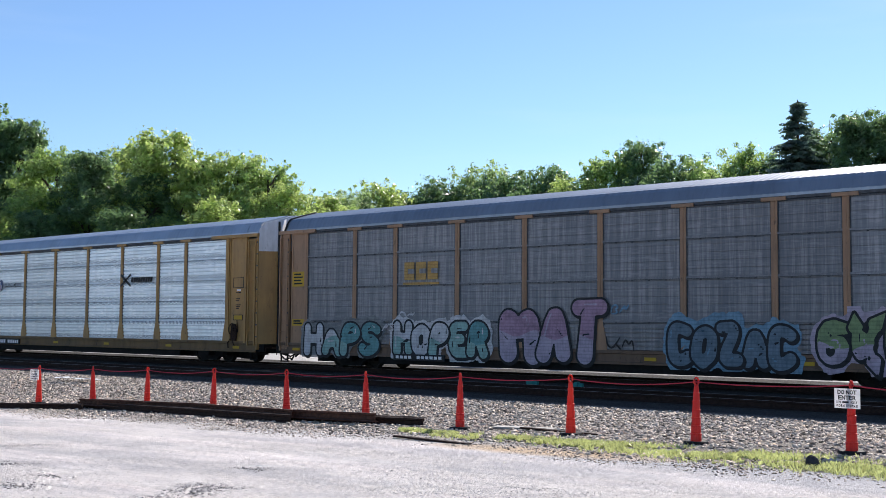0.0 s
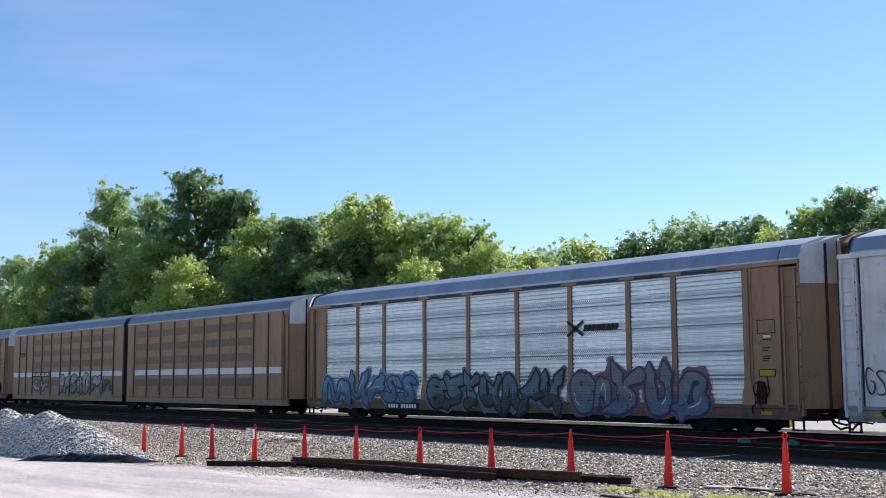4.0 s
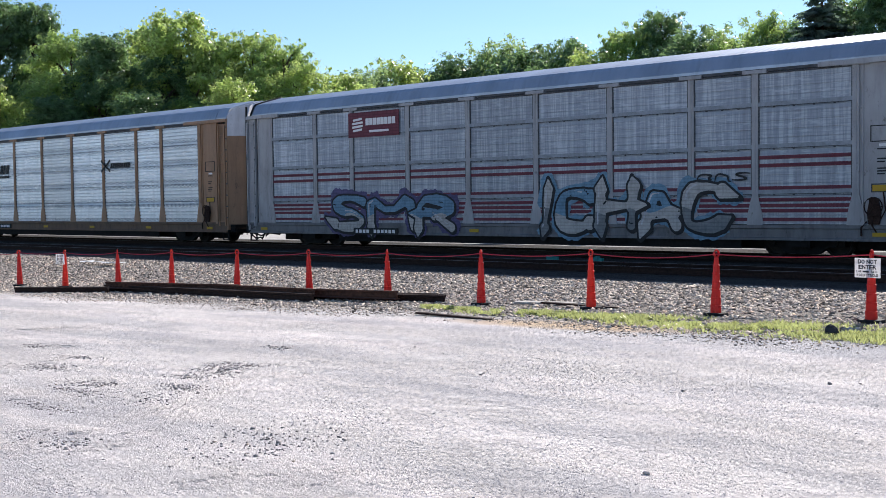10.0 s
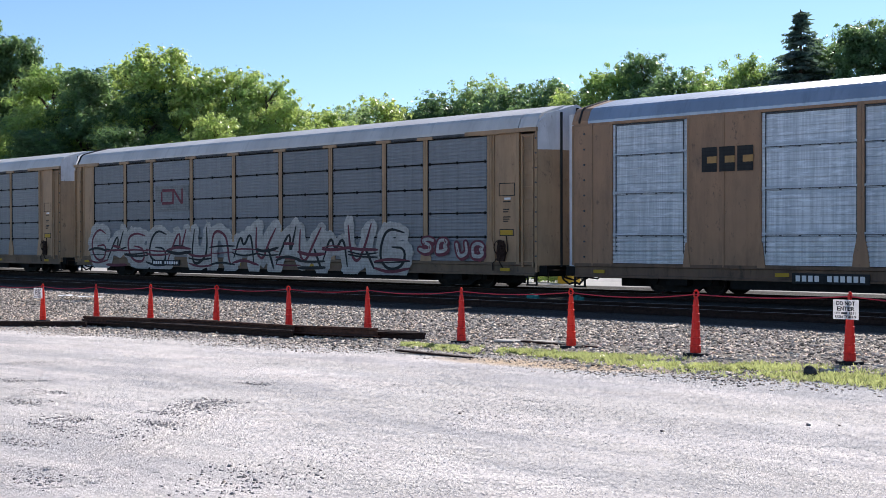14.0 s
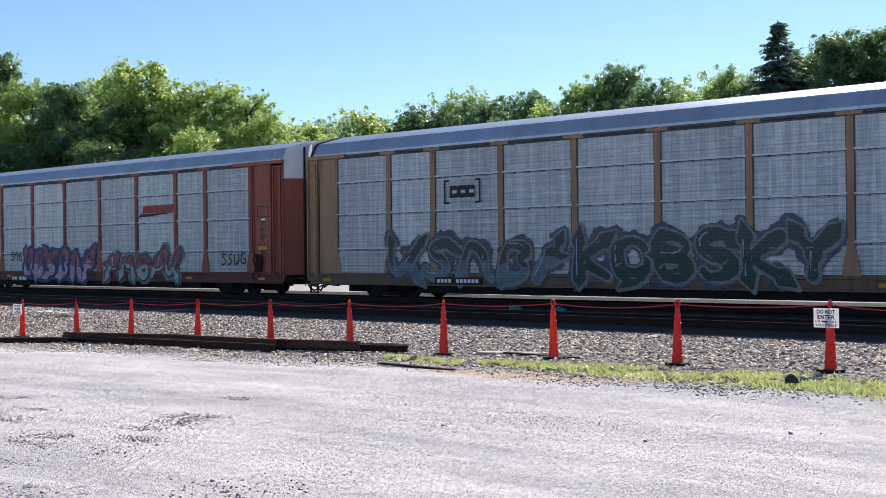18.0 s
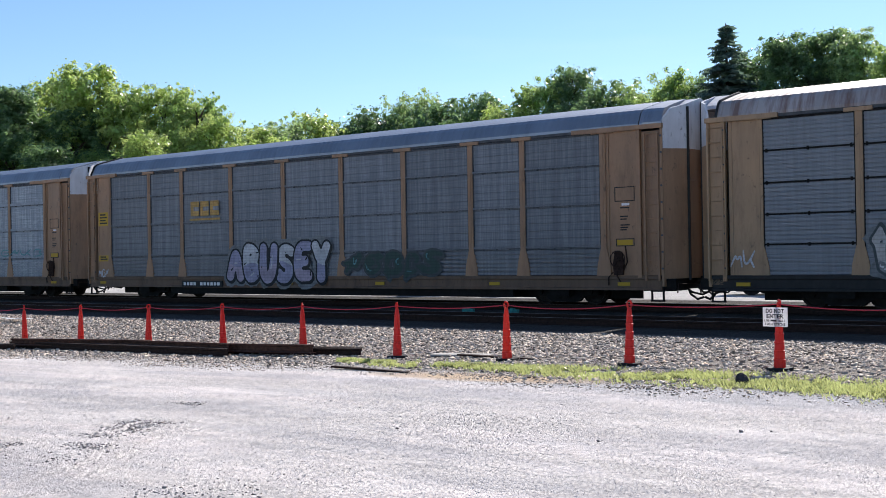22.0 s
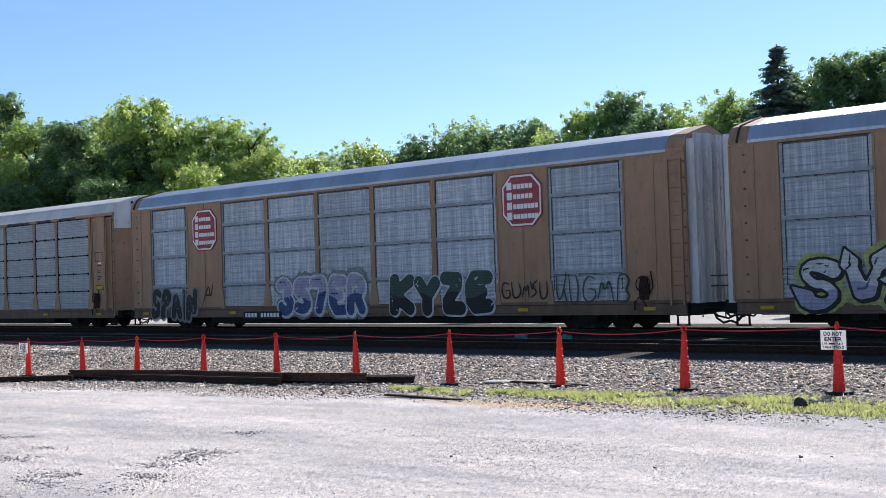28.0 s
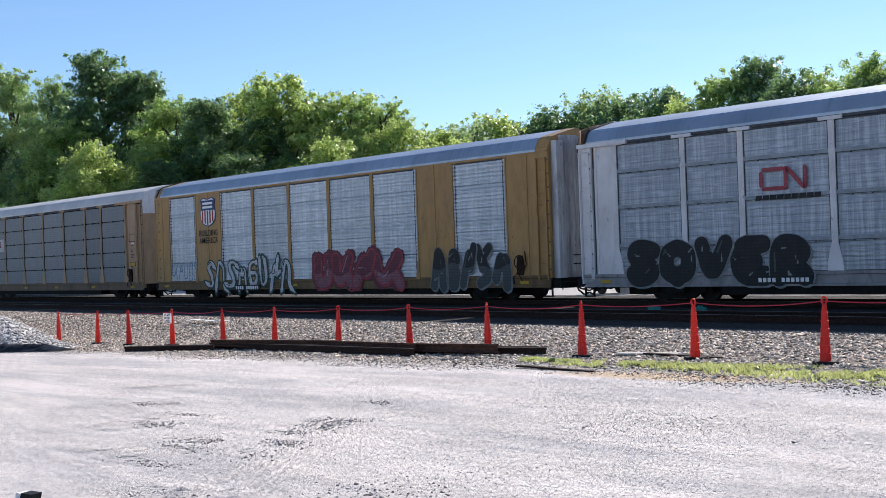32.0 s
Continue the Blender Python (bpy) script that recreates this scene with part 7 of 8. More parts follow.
PIECES = [
    (1, "HAPS", 1.5, 5.5, 0.55, 1.8, "white/white|mint/teal|mint/teal", "black", "ash"), (1, -2, 5.6, 6.2, 1.5, 1.8, "white", "white"), (1, "HOPER", 6.2, 10.5, 0.6, 1.85, "white|mint/white/white|mint/mint/teal|mint", "black", "white"), (1, "MAT", 11.0, 15.0, 0.5, 2.55, "pink|lilac", "black", None, "lilac", 0.24), (1, -2, 15.1, 16.1, 1.0, 1.45, "smoke", "black"), (1, "COZAC", 17.2, 21.1, 0.55, 1.85, "steel", "black", "sky", "sky", 0.22), (1, 3, 21.5, 24.3, 0.6, 1.95, "green|lilac", "black", "lilac", "lilac"), (1, -2, 6.4, 7.2, 2.0, 2.2, "white", "white"), (1, -2, 15.2, 15.9, 2.1, 2.4, "sky", "sky"),
    (3, 4, 1.5, 5.0, 0.6, 2.0, "ash", "black", None, "ash", 0.14), (3, "CLOH", 8.8, 16.1, 0.5, 2.1, "teal|mint/cream|ash/teal|cream/cream", "black", None, "cream", 0.2), (3, "GARM", 16.5, 22.7, 0.5, 2.25, "teal/cream/teal|cream/cream", "black", None, "black", 0.24, "block", 0.06), (3, -2, 26.0, 27.0, 1.0, 2.0, "smoke", "black"), (3, -4, 6.6, 8.4, 1.0, 1.7, "black", "black"),
    (4, 6, 1.3, 8.6, 0.75, 2.1, "sky|steel", "navy", "sky", "white"), (4, 7, 9.2, 17.2, 0.6, 2.0, "steel|smoke", "black", "steel", "sky"), (4, 5, 17.6, 23.9, 0.55, 2.25, "ash|steel", "navy", "rose", "white"),
    (6, 3, 4.7, 7.9, 1.2, 2.0, "ash|cream", "grime", None, "cream"), (6, 5, 9.9, 15.4, 1.05, 2.4, "cream|ash", "black", None, "ash", 0.22, "bubble"), (6, 1, 15.7, 17.6, 1.1, 2.4, "cream|ash", "black", None, "ash", 0.24, "bubble"), (6, 1, 17.7, 19.0, 1.3, 2.0, "dusk", "black", None, "smoke", 0.2, "bubble"), (5, -6, 3.0, 16.0, 0.95, 1.9, "ash", "ash"),
    (7, 4, 1.6, 6.2, 0.85, 2.1, "grime|rose", "black", None, "ash", 0.22, "bubble"), (7, "ONES", 6.9, 11.6, 0.7, 1.95, "grime|ash", "black", None, "white", 0.16, "spike"), (7, -2, 12.6, 13.9, 1.4, 2.25, "cream", "cream"), (7, 2, 14.3, 16.6, 0.75, 2.0, "cream|sky", "black", None, "white"), (7, "MUSER", 16.6, 23.2, 0.55, 2.4, "turq|turq", "white", "turq", "sky", 0.2, "spike", 0.035), (7, 2, 22.9, 25.0, 0.7, 1.8, "dusk", "white", "navy", "lavender"),
    (8, "SMR", 5.1, 11.4, 0.62, 2.1, "sky|cream", "black", "purple", "white", 0.19, "spike"), (8, "ICHAC", 14.9, 21.7, 0.66, 2.28, "cream|ash/sky|cream", "black", "sky", "white", 0.19, "spike"), (8, -3, 20.6, 22.4, 2.2, 2.5, "black", "black"),
    (9, -1, 0.35, 1.0, 1.1, 2.05, "black", "black"), (10, 3, 12.2, 14.2, 0.4, 1.35, "black|darkgreen", "white", None, "smoke", 0.26, "bubble"), (10, 3, 12.4, 14.1, 1.3, 2.2, "black", "white", None, "smoke", 0.22, "bubble"),
    (11, 14, 1.2, 21.6, 0.62, 2.3, "cream", "black", "cream", "maroon", 0.2, "lines"), (11, 2, 22.2, 23.6, 1.25, 1.85, "cream", "maroon", None, "rose", 0.14, "bubble"), (11, 2, 23.8, 25.2, 1.1, 1.7, "cream", "maroon", None, "rose", 0.14, "bubble"),
    (12, 6, 1.9, 7.9, 0.95, 2.6, "white|ash", "black", None, "black", 0.26, "stripes"), (12, "EARL", 12.1, 18.3, 0.82, 2.36, "black", "white", "maroon", "smoke", 0.26, "square", 0.13),
    (13, 5, 4.1, 11.5, 0.68, 2.2, "smoke|steel", "ash", "dusk", "lavender", 0.17), (13, "KOBSKY", 11.9, 20.2, 0.68, 2.35, "smoke|darkgreen", "ash", "dusk", "lavender", 0.2, "spike"),
    (14, -5, 1.7, 4.4, 0.95, 1.95, "sky", "sky"), (14, -3, 7.1, 8.2, 1.5, 2.0, "black", "black"), (14, 6, 8.2, 14.5, 0.6, 2.1, "rose|lilac", "navy", "blue", "white", 0.19), (14, 5, 15.3, 20.8, 0.6, 1.95, "rose|mint", "maroon", "teal", "lilac", 0.19), (14, -4, 23.5, 25.1, 1.3, 1.8, "black", "black"),
    (15, "LOOKS", 4.5, 12.4, 0.72, 2.1, "cream|ash", "smoke", "ash", "white", 0.19, "spike"), (15, "FANTOM", 15.5, 21.8, 0.72, 2.15, "ash|cream", "black", None, "white", 0.18, "spike"),
    (16, "ABUSEY", 8.9, 14.3, 0.75, 2.25, "lavender|lilac/white|lavender", "black", "ash", "white", 0.22), (16, 5, 15.0, 19.4, 1.0, 1.9, "darkgreen", "smoke", None, "teal"),
    (17, "OBESE", 1.6, 8.4, 0.62, 2.3, "smoke", "black", "mint", "cream", 0.24, "block"), (17, 2, 8.5, 10.4, 0.72, 2.3, "darkgreen|smoke", "cream", "ash", "mint"), (17, "KCNEUF", 12.0, 18.9, 0.70, 2.35, "dusk|navy", "black", "lavender", "lavender", 0.24, "block"), (17, 2, 18.9, 20.5, 0.95, 1.75, "lilac", "dusk", "lavender", "white", 0.18, "bubble"), (17, -5, 20.6, 25.2, 1.9, 2.35, "teal", "teal"),
    (18, 4, 1.7, 5.8, 0.95, 1.9, "sky|ash", "navy", None, "white", 0.16), (18, -3, 12.3, 13.4, 1.1, 2.1, "black", "black"), (18, "CONER", 13.5, 18.7, 0.7, 2.0, "lime|ash/green|ash", "black", "sky", "lime", 0.18, "spike"), (18, -6, 20.5, 23.9, 1.1, 1.95, "black", "black"),
    (19, "SVHIS", 1.9, 7.3, 0.62, 2.1, "white|lavender", "black", "lime", "purple", 0.22, "spike"), (19, -3, 7.2, 8.4, 1.4, 2.1, "darkgreen", "darkgreen"), (19, -3, 9.6, 11.0, 1.3, 2.1, "darkgreen", "darkgreen"), (19, 3, 12.6, 15.8, 0.7, 2.0, "pink", "black", None, "lilac", 0.2, "bubble"), (19, -4, 17.0, 20.3, 0.95, 1.9, "black", "black"), (19, 3, 22.4, 25.6, 0.6, 2.05, "black", "white", None, "smoke", 0.2, "bubble"),
    (20, "SPAIN", 1.45, 4.6, 0.45, 1.8, "black", "ash", None, "smoke", 0.2), (20, -1, 4.85, 5.8, 0.9, 2.0, "black", "black"), (20, "357ER", 9.65, 14.4, 0.62, 2.15, "lavender|blue", "white", "ash", "navy", 0.22, "block"), (20, "KYZE", 15.6, 20.2, 0.55, 2.05, "darkgreen|black", "white", None, "darkgreen", 0.24, "block", 0.03), (20, -5, 22.7, 25.4, 0.9, 1.9, "darkgreen", "darkgreen"), (20, -5, 20.5, 22.4, 1.1, 1.7, "black", "black"),
    (22, "SOVER", 1.9, 8.4, 0.58, 2.15, "black", "ash", None, "smoke", 0.27, "bubble", 0.025), (22, 6, 10.9, 17.0, 0.62, 2.4, "maroon|rose", "pink", "smoke", "pink", 0.22, "bubble"), (22, 3, 17.9, 20.1, 0.7, 2.1, "ash", "black", None, "white", 0.1, "bubble"), (22, 4, 22.3, 25.3, 1.05, 2.1, "green|ash", "black", None, "mint", 0.18, "bubble"),
    (7, -4, 0.66, 1.36, 2.4, 4.7, "black", "black"), (3, -2, 0.66, 1.36, 1.3, 2.1, "smoke", "smoke"), (17, -1, 0.75, 1.3, 3.7, 4.8, "ash", "ash"), (15, -2, 0.66, 1.36, 1.2, 1.7, "white", "white"), (18, -2, 25.5, 26.3, 1.15, 1.55, "black", "black"), (10, -2, 25.6, 26.5, 0.95, 1.5, "black", "black"), (16, -3, 0.7, 1.4, 1.0, 1.35, "white", "white"), (16, -5, 1.9, 3.9, 1.05, 1.3, "ash", "ash"),
    (23, 8, 4.9, 12.1, 0.5, 2.0, "white", "darkgreen", None, "black", 0.11), (23, 4, 13.5, 19.5, 0.55, 2.1, "maroon|rose", "red", "maroon", "pink", 0.22, "block"), (23, 5, 21.2, 25.4, 0.5, 2.25, "black|smoke", "ash", None, "smoke", 0.24, "bubble", 0.03), (23, -5, 1.6, 4.2, 1.0, 2.0, "sky", "sky"),
]
for _p in PIECES:
    spray(*_p)

# the big pale squared letters in front of their black shadow
spray(7, "GIBR", 8.86, 17.76, 2.55, 5.02, "black", "black", None, "black", 0.25, "square", 0.10)
spray(7, "GIBR", 9.0, 17.9, 2.74, 5.14, "lilac", "black", None, "lilac", 0.215, "square", 0.01, 0.009)
_b = Build().box(17.7, 19.15, SKIN - 0.016, SKIN - 0.004, 2.93 - RAIL, 3.55 - RAIL).box(17.76, 19.09, SKIN - 0.019, SKIN - 0.012, 2.99 - RAIL, 3.49 - RAIL, 1)
letters(_b, "MIG", 17.85, 19.0, 3.05 - RAIL, 3.43 - RAIL, SKIN - 0.022, 0, 0.0)
part("graffiti", _b.mesh("graffiti", PAINT["black"], PAINT["lilac"]), CARS[6], (-LB / 2, 0, 0), "small boxed white tag")


def islands(b):
    """The separate pieces of what was collected, the largest first."""
    root = list(range(len(b.v)))
    def top(i):
        while root[i] != i:
            root[i] = root[root[i]]
            i = root[i]
        return i
    for f in b.f:
        for i in f[1:]:
            root[top(i)] = top(f[0])
    sets = {}
    for f, k in zip(b.f, b.k):
        sets.setdefault(top(f[0]), []).append((f, k))
    out = []
    for fs in sets.values():
        ids = {}
        c = Build()
        for f, k in fs:
            for i in f:
                if i not in ids:
                    ids[i] = len(c.v)
                    c.v.append(b.v[i])
            c.f.append(tuple(ids[i] for i in f))
            c.k.append(k)
        out.append(c)
    return sorted(out, key=lambda c: -max(p[0] for p in c.v) + min(p[0] for p in c.v))


def in_pieces(b, mats, car, name, label, at):
    """One part for the largest piece, and the others as parts of it."""
    whole = None
    for c in islands(b):
        me = c.mesh(name, *mats)
        if whole is None:
            whole = part(name, me, car, at, label)
        else:
            part(name + "_piece", me, whole)
    return whole


def emblem(k, b, mats, label, name="emblem"):
    return in_pieces(b, mats, CARS[k - 1], name, label, (-LB / 2, 0, 0))


def blocks(b, x0, x1, z0, z1, n, slot=0, lift=0.0, lean=0.0, gap=0.14):
    """Letter-sized blocks in a row, in place of a trade name."""
    w = (x1 - x0) / n
    for i in range(n):
        a, e = x0 + w * (i + gap / 2), x0 + w * (i + 1 - gap / 2)
        d = lean * (z1 - z0)
        b.prism([(a, z0), (e, z0), (e + d, z1), (a + d, z1)], SKIN - lift - 0.004, SKIN - lift + 0.004, slot)
        if n > 3:
            continue
        c = (a + e) / 2
        b.prism([(c - w * 0.12, z0 + (z1 - z0) * 0.35), (e, z0 + (z1 - z0) * 0.35), (e, z0 + (z1 - z0) * 0.62), (c - w * 0.12, z0 + (z1 - z0) * 0.62)] if lean == 0 else [(c, z0), (c + 0.02, z0), (c + 0.02 + d, z1), (c + d, z1)], SKIN - lift - 0.006, SKIN - lift + 0.002, slot + 1)


def shield(k, x0, x1, z0, z1):
    z0, z1 = z0 - RAIL, z1 - RAIL
    w, h = x1 - x0, z1 - z0
    def out(s, cut=1.0):
        c, m = (x0 + x1) / 2, (z0 + z1) / 2
        pts = [(0, -0.5), (0.28, -0.43), (0.46, -0.27), (0.5, -0.02), (0.42, 0.18), (0.47, 0.42), (0.3, 0.5), (0, 0.45), (-0.3, 0.5), (-0.47, 0.42), (-0.42, 0.18), (-0.5, -0.02), (-0.46, -0.27), (-0.28, -0.43)]
        return [(c + px * w * s, m + pz * h * s) for px, pz in pts]
    b = Build().prism(out(1.0), SKIN - 0.004, SKIN + 0.02, 0).prism(out(0.93), SKIN - 0.008, SKIN, 1)
    zt = z0 + h * 0.56
    b.prism([(x0 + w * 0.08, zt), (x1 - w * 0.08, zt), (x1 - w * 0.07, z1 - h * 0.09), (x0 + w * 0.5, z1 - h * 0.10), (x0 + w * 0.07, z1 - h * 0.09)], SKIN - 0.012, SKIN - 0.002, 0)
    for i in range(5):
        a = x0 + w * (0.12 + 0.162 * i)
        d = h * (0.04 + 0.11 * abs(i - 2) ** 1.2 / 2.2)
        b.box(a, a + w * 0.09, SKIN - 0.011, SKIN - 0.002, z0 + d + h * 0.02, zt - h * 0.01, 2)
    for i in range(2):
        z = zt + h * (0.07 + 0.13 * i)
        b.box(x0 + w * 0.18, x1 - w * 0.18, SKIN - 0.015, SKIN - 0.004, z, z + h * 0.075, 1)
    emblem(k, b, (PAINT["blue"], M["whitep"], PAINT["red"]), "blue, white and red striped shield emblem")


for _a in ((2, 6.23, 6.85, 3.28, 3.88), (7, 4.46, 5.73, 3.36, 4.92), (17, 4.45, 5.75, 3.42, 5.0), (23, 4.5, 5.9, 3.64, 5.05)):
    shield(*_a)
for _k, _x0, _x1, _z0, _z1 in ((7, 4.2, 6.15, 3.15, 5.1), (17, 4.2, 6.1, 3.2, 5.1)):
    emblem(_k, Build().box(_x0, _x1, -HALF_W - 0.026, -HALF_W, _z0 - RAIL, _z1 - RAIL), (M["tan"],), "tan backing plate", "emblem_plate")
for _k, _x0, _x1, _z0, _z1, _s, _t in ((1, 6.64, 8.29, 3.3, 3.92, "yellow", "darkgrey"), (16, 6.75, 8.49, 3.38, 3.95, "yellow", "darkgrey"), (10, 4.45, 6.1, 3.65, 4.35, "black", "ochre"), (13, 6.95, 8.05, 3.55, 3.95, "black", "lightgrey"), (19, 4.65, 5.9, 3.75, 4.2, "black", "tan"), (21, 6.7, 8.5, 3.4, 3.95, "black", "whitep")):
    _b = Build()
    blocks(_b, _x0, _x1, _z0 - RAIL, _z1 - RAIL, 3, 0, 0.012 if _k == 21 else 0.0)
    if _k in (1, 16):
        _b.box(_x0 - 0.02, _x1 + 0.02, SKIN - 0.004, SKIN + 0.01, _z0 - 0.17 - RAIL, _z0 - 0.09 - RAIL)
    if _k in (13, 19):
        for _q, _d in ((_x0 - 0.2, 1), (_x1 + 0.2, -1)):
            _b.box(_q - 0.03, _q + 0.03, SKIN - 0.004, SKIN + 0.01, _z0 - 0.2 - RAIL, _z1 + 0.2 - RAIL)
            for _z in (_z0 - 0.2, _z1 + 0.14):
                _b.box(min(_q, _q + _d * 0.18), max(_q, _q + _d * 0.18), SKIN - 0.004, SKIN + 0.01, _z - RAIL, _z + 0.06 - RAIL)
    if _k == 21:
        _b.box(6.35, 8.8, SKIN - 0.006, SKIN + 0.02, 3.05 - RAIL, 4.12 - RAIL, 1)
    emblem(_k, _b, (PAINT[_s], M[_t]), "block-shaped trade emblem")
for _k, _x, _z in ((2, 17.7, 3.4), (4, 17.62, 3.38), (9, 17.6, 3.4)):
    _b = Build()
    _z -= RAIL
    for _a, _e in (((0.0, 0.0), (0.72, 0.48)), ((0.0, 0.48), (0.72, 0.0))):
        capsule(_b, (_x + _a[0], _z + _a[1]), (_x + _e[0], _z + _e[1]), 0.055, SKIN - 0.004, 0)
    blocks(_b, _x + 0.75, _x + 2.4, _z + 0.14, _z + 0.36, 9, 0, 0.003, 0.25)
    emblem(_k, _b, (PAINT["black"], M["silver"]), "dark crossed bars beside a row of small letter-sized blocks")
for _k, _x0, _x1, _z0, _z1 in ((14, 18.0, 20.4, 3.38, 3.87), (18, 17.95, 20.4, 3.44, 3.94)):
    _b = Build()
    blocks(_b, _x0 + 0.15, _x1 - 0.1, _z0 + 0.16 - RAIL, _z1 - RAIL, 4, 0, 0.0, 0.3)
    _b.prism([(_x0 - 0.1, _z0 - RAIL), (_x0 + 0.6, _z0 + 0.02 - RAIL), (_x1, _z0 + 0.15 - RAIL), (_x0 + 0.05, _z0 + 0.13 - RAIL)], SKIN - 0.004, SKIN + 0.01, 1)
    emblem(_k, _b, (PAINT["red"], PAINT["black"]), "red slanted blocks over a black wedge")
for _k, _x0, _x1, _z0, _z1, _s, _pl in ((11, 6.9, 8.6, 3.35, 3.9, "maroon", "ash"), (12, 4.35, 5.65, 3.4, 3.95, "black", None), (22, 6.76, 8.38, 3.4, 3.95, "red", None), (24, 6.8, 8.6, 3.4, 3.7, "red", "white")):
    _b = Build()
    _z0, _z1, _m = _z0 - RAIL, _z1 - RAIL, (_x0 + _x1) / 2
    if _pl:
        _b.box(_x0 - 0.35, _x1 + 0.35, SKIN - 0.003, SKIN + 0.02, _z0 - 0.3, _z1 + 0.2, 1)
    for _a, _e in (((_m, _z1), (_x0 + 0.2, _z1)), ((_x0 + 0.12, _z1 - 0.1), (_x0 + 0.12, _z0 + 0.1)), ((_x0 + 0.2, _z0), (_m, _z0)), ((_m + 0.1, _z0), (_m + 0.1, _z1)), ((_m + 0.16, _z1), (_x1 - 0.16, _z0)), ((_x1 - 0.1, _z0), (_x1 - 0.1, _z1))):
        capsule(_b, _a, _e, 0.06, SKIN - 0.008, 0)
    if _k == 22:
        blocks(_b, 6.65, 8.75, 3.08 - RAIL, 3.22 - RAIL, 9, 2, 0.0, 0.2)
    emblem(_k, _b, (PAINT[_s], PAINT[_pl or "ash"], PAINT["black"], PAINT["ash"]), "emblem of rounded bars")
for _k, _x0, _x1, _z0, _z1 in ((20, 4.4, 6.0, 3.33, 5.03), (20, 20.68, 22.28, 3.42, 5.12)):
    _z0, _z1 = _z0 - RAIL, _z1 - RAIL
    def _oct(s):
        c, m, w, h = (_x0 + _x1) / 2, (_z0 + _z1) / 2, (_x1 - _x0) / 2 * s, (_z1 - _z0) / 2 * s
        return [(c + w * a, m + h * e) for a, e in ((-0.55, -1), (0.55, -1), (1, -0.55), (1, 0.55), (0.55, 1), (-0.55, 1), (-1, 0.55), (-1, -0.55))]
    _b = Build().prism(_oct(1.0), SKIN - 0.003, SKIN + 0.02, 0).prism(_oct(0.95), SKIN - 0.006, SKIN, 1).prism(_oct(0.88), SKIN - 0.009, SKIN, 0)
    for _i in range(4):
        _z = _z1 - 0.50 - 0.32 * _i
        _b.box(_x0 + 0.22, _x0 + 0.42, SKIN - 0.013, SKIN - 0.003, _z, _z + 0.24, 1)
        blocks(_b, _x0 + 0.46, _x1 - (0.35 if _i in (0, 1) else 0.15), _z + 0.02, _z + 0.17, 5 if _i in (0, 1) else 7, 1, 0.006)
    emblem(_k, _b, (PAINT["red"], M["whitep"], PAINT["red"]), "red octagon emblem with a white border")
_b = Build().box(6.08, 8.72, SKIN - 0.004, SKIN + 0.02, 4.18 - RAIL, 5.09 - RAIL)
for _i in range(4):
    capsule(_b, (6.3 + 0.05 * abs(_i - 1.5), 4.42 + 0.13 * _i - RAIL), (6.85 - 0.04 * abs(_i - 1.5), 4.46 + 0.13 * _i - RAIL), 0.04, SKIN - 0.008, 1)
blocks(_b, 7.0, 8.55, 4.6 - RAIL, 4.85 - RAIL, 8, 1, 0.006)
_b.box(7.2, 8.2, SKIN - 0.010, SKIN, 4.34 - RAIL, 4.42 - RAIL, 1)
emblem(8, _b, (PAINT["maroon"], M["whitep"], PAINT["maroon"]), "maroon board with a white striped disc and blocks")
_b = Build()
for _z in (1.12, 1.36, 1.50, 1.66, 1.98, 2.60, 2.82):
    for _a, _e in zip(POSTS, POSTS[1:]):
        _b.box(_a + 0.12, _e - 0.12, -HALF_W - 0.004, -HALF_W + 0.03, _z - RAIL, _z + 0.10 - RAIL)
emblem(8, _b, (PAINT["maroon"],), "thin maroon stripes along the panels", "stripe")
_b = Build().box(6.24, 8.73, SKIN - 0.004, SKIN + 0.02, 3.05 - RAIL, 4.09 - RAIL)
for _i, _n in enumerate((8, 7, 7)):
    blocks(_b, 6.4, 6.4 + 0.28 * _n, 3.8 - 0.31 * _i - RAIL, 4.0 - 0.31 * _i - RAIL, _n, 1, 0.006)
emblem(15, _b, (PAINT["maroon"], M["whitep"], PAINT["maroon"]), "maroon board with three rows of white blocks")
_b = Build()
for _i in range(5):
    _z = 3.52 + 0.09 * _i - RAIL
    _b.prism([(6.3 + 0.06 * _i, _z), (7.1, _z), (7.1, _z + 0.05), (6.35 + 0.06 * _i, _z + 0.05)], SKIN - 0.004, SKIN + 0.01)
blocks(_b, 7.2, 8.5, 3.52 - RAIL, 3.98 - RAIL, 2, 0, 0.0, 0.2)
blocks(_b, 6.25, 8.55, 3.30 - RAIL, 3.42 - RAIL, 14, 0, 0.0)
emblem(9, _b, (PAINT["black"], M["silver"]), "black speed-stripe emblem over a row of small blocks")
_b = Build().box(6.31, 9.0, SKIN - 0.004, SKIN + 0.02, 3.12 - RAIL, 3.87 - RAIL)
blocks(_b, 7.0, 8.6, 3.4 - RAIL, 3.72 - RAIL, 3, 1, 0.006, 0.35)
_b.box(6.45, 8.2, SKIN - 0.012, SKIN, 3.52 - RAIL, 3.57 - RAIL, 1)
blocks(_b, 6.5, 8.8, 3.2 - RAIL, 3.28 - RAIL, 18, 1, 0.006)
emblem(3, _b, (M["whitep"], PAINT["black"], M["whitep"]), "white board with slanted black blocks")
_b = Build()
blocks(_b, 1.76, 2.8, 3.68 - RAIL, 3.99 - RAIL, 3, 0, -0.012)
emblem(6, _b, (PAINT["black"], M["amax"]), "row of dark letter-sized blocks")
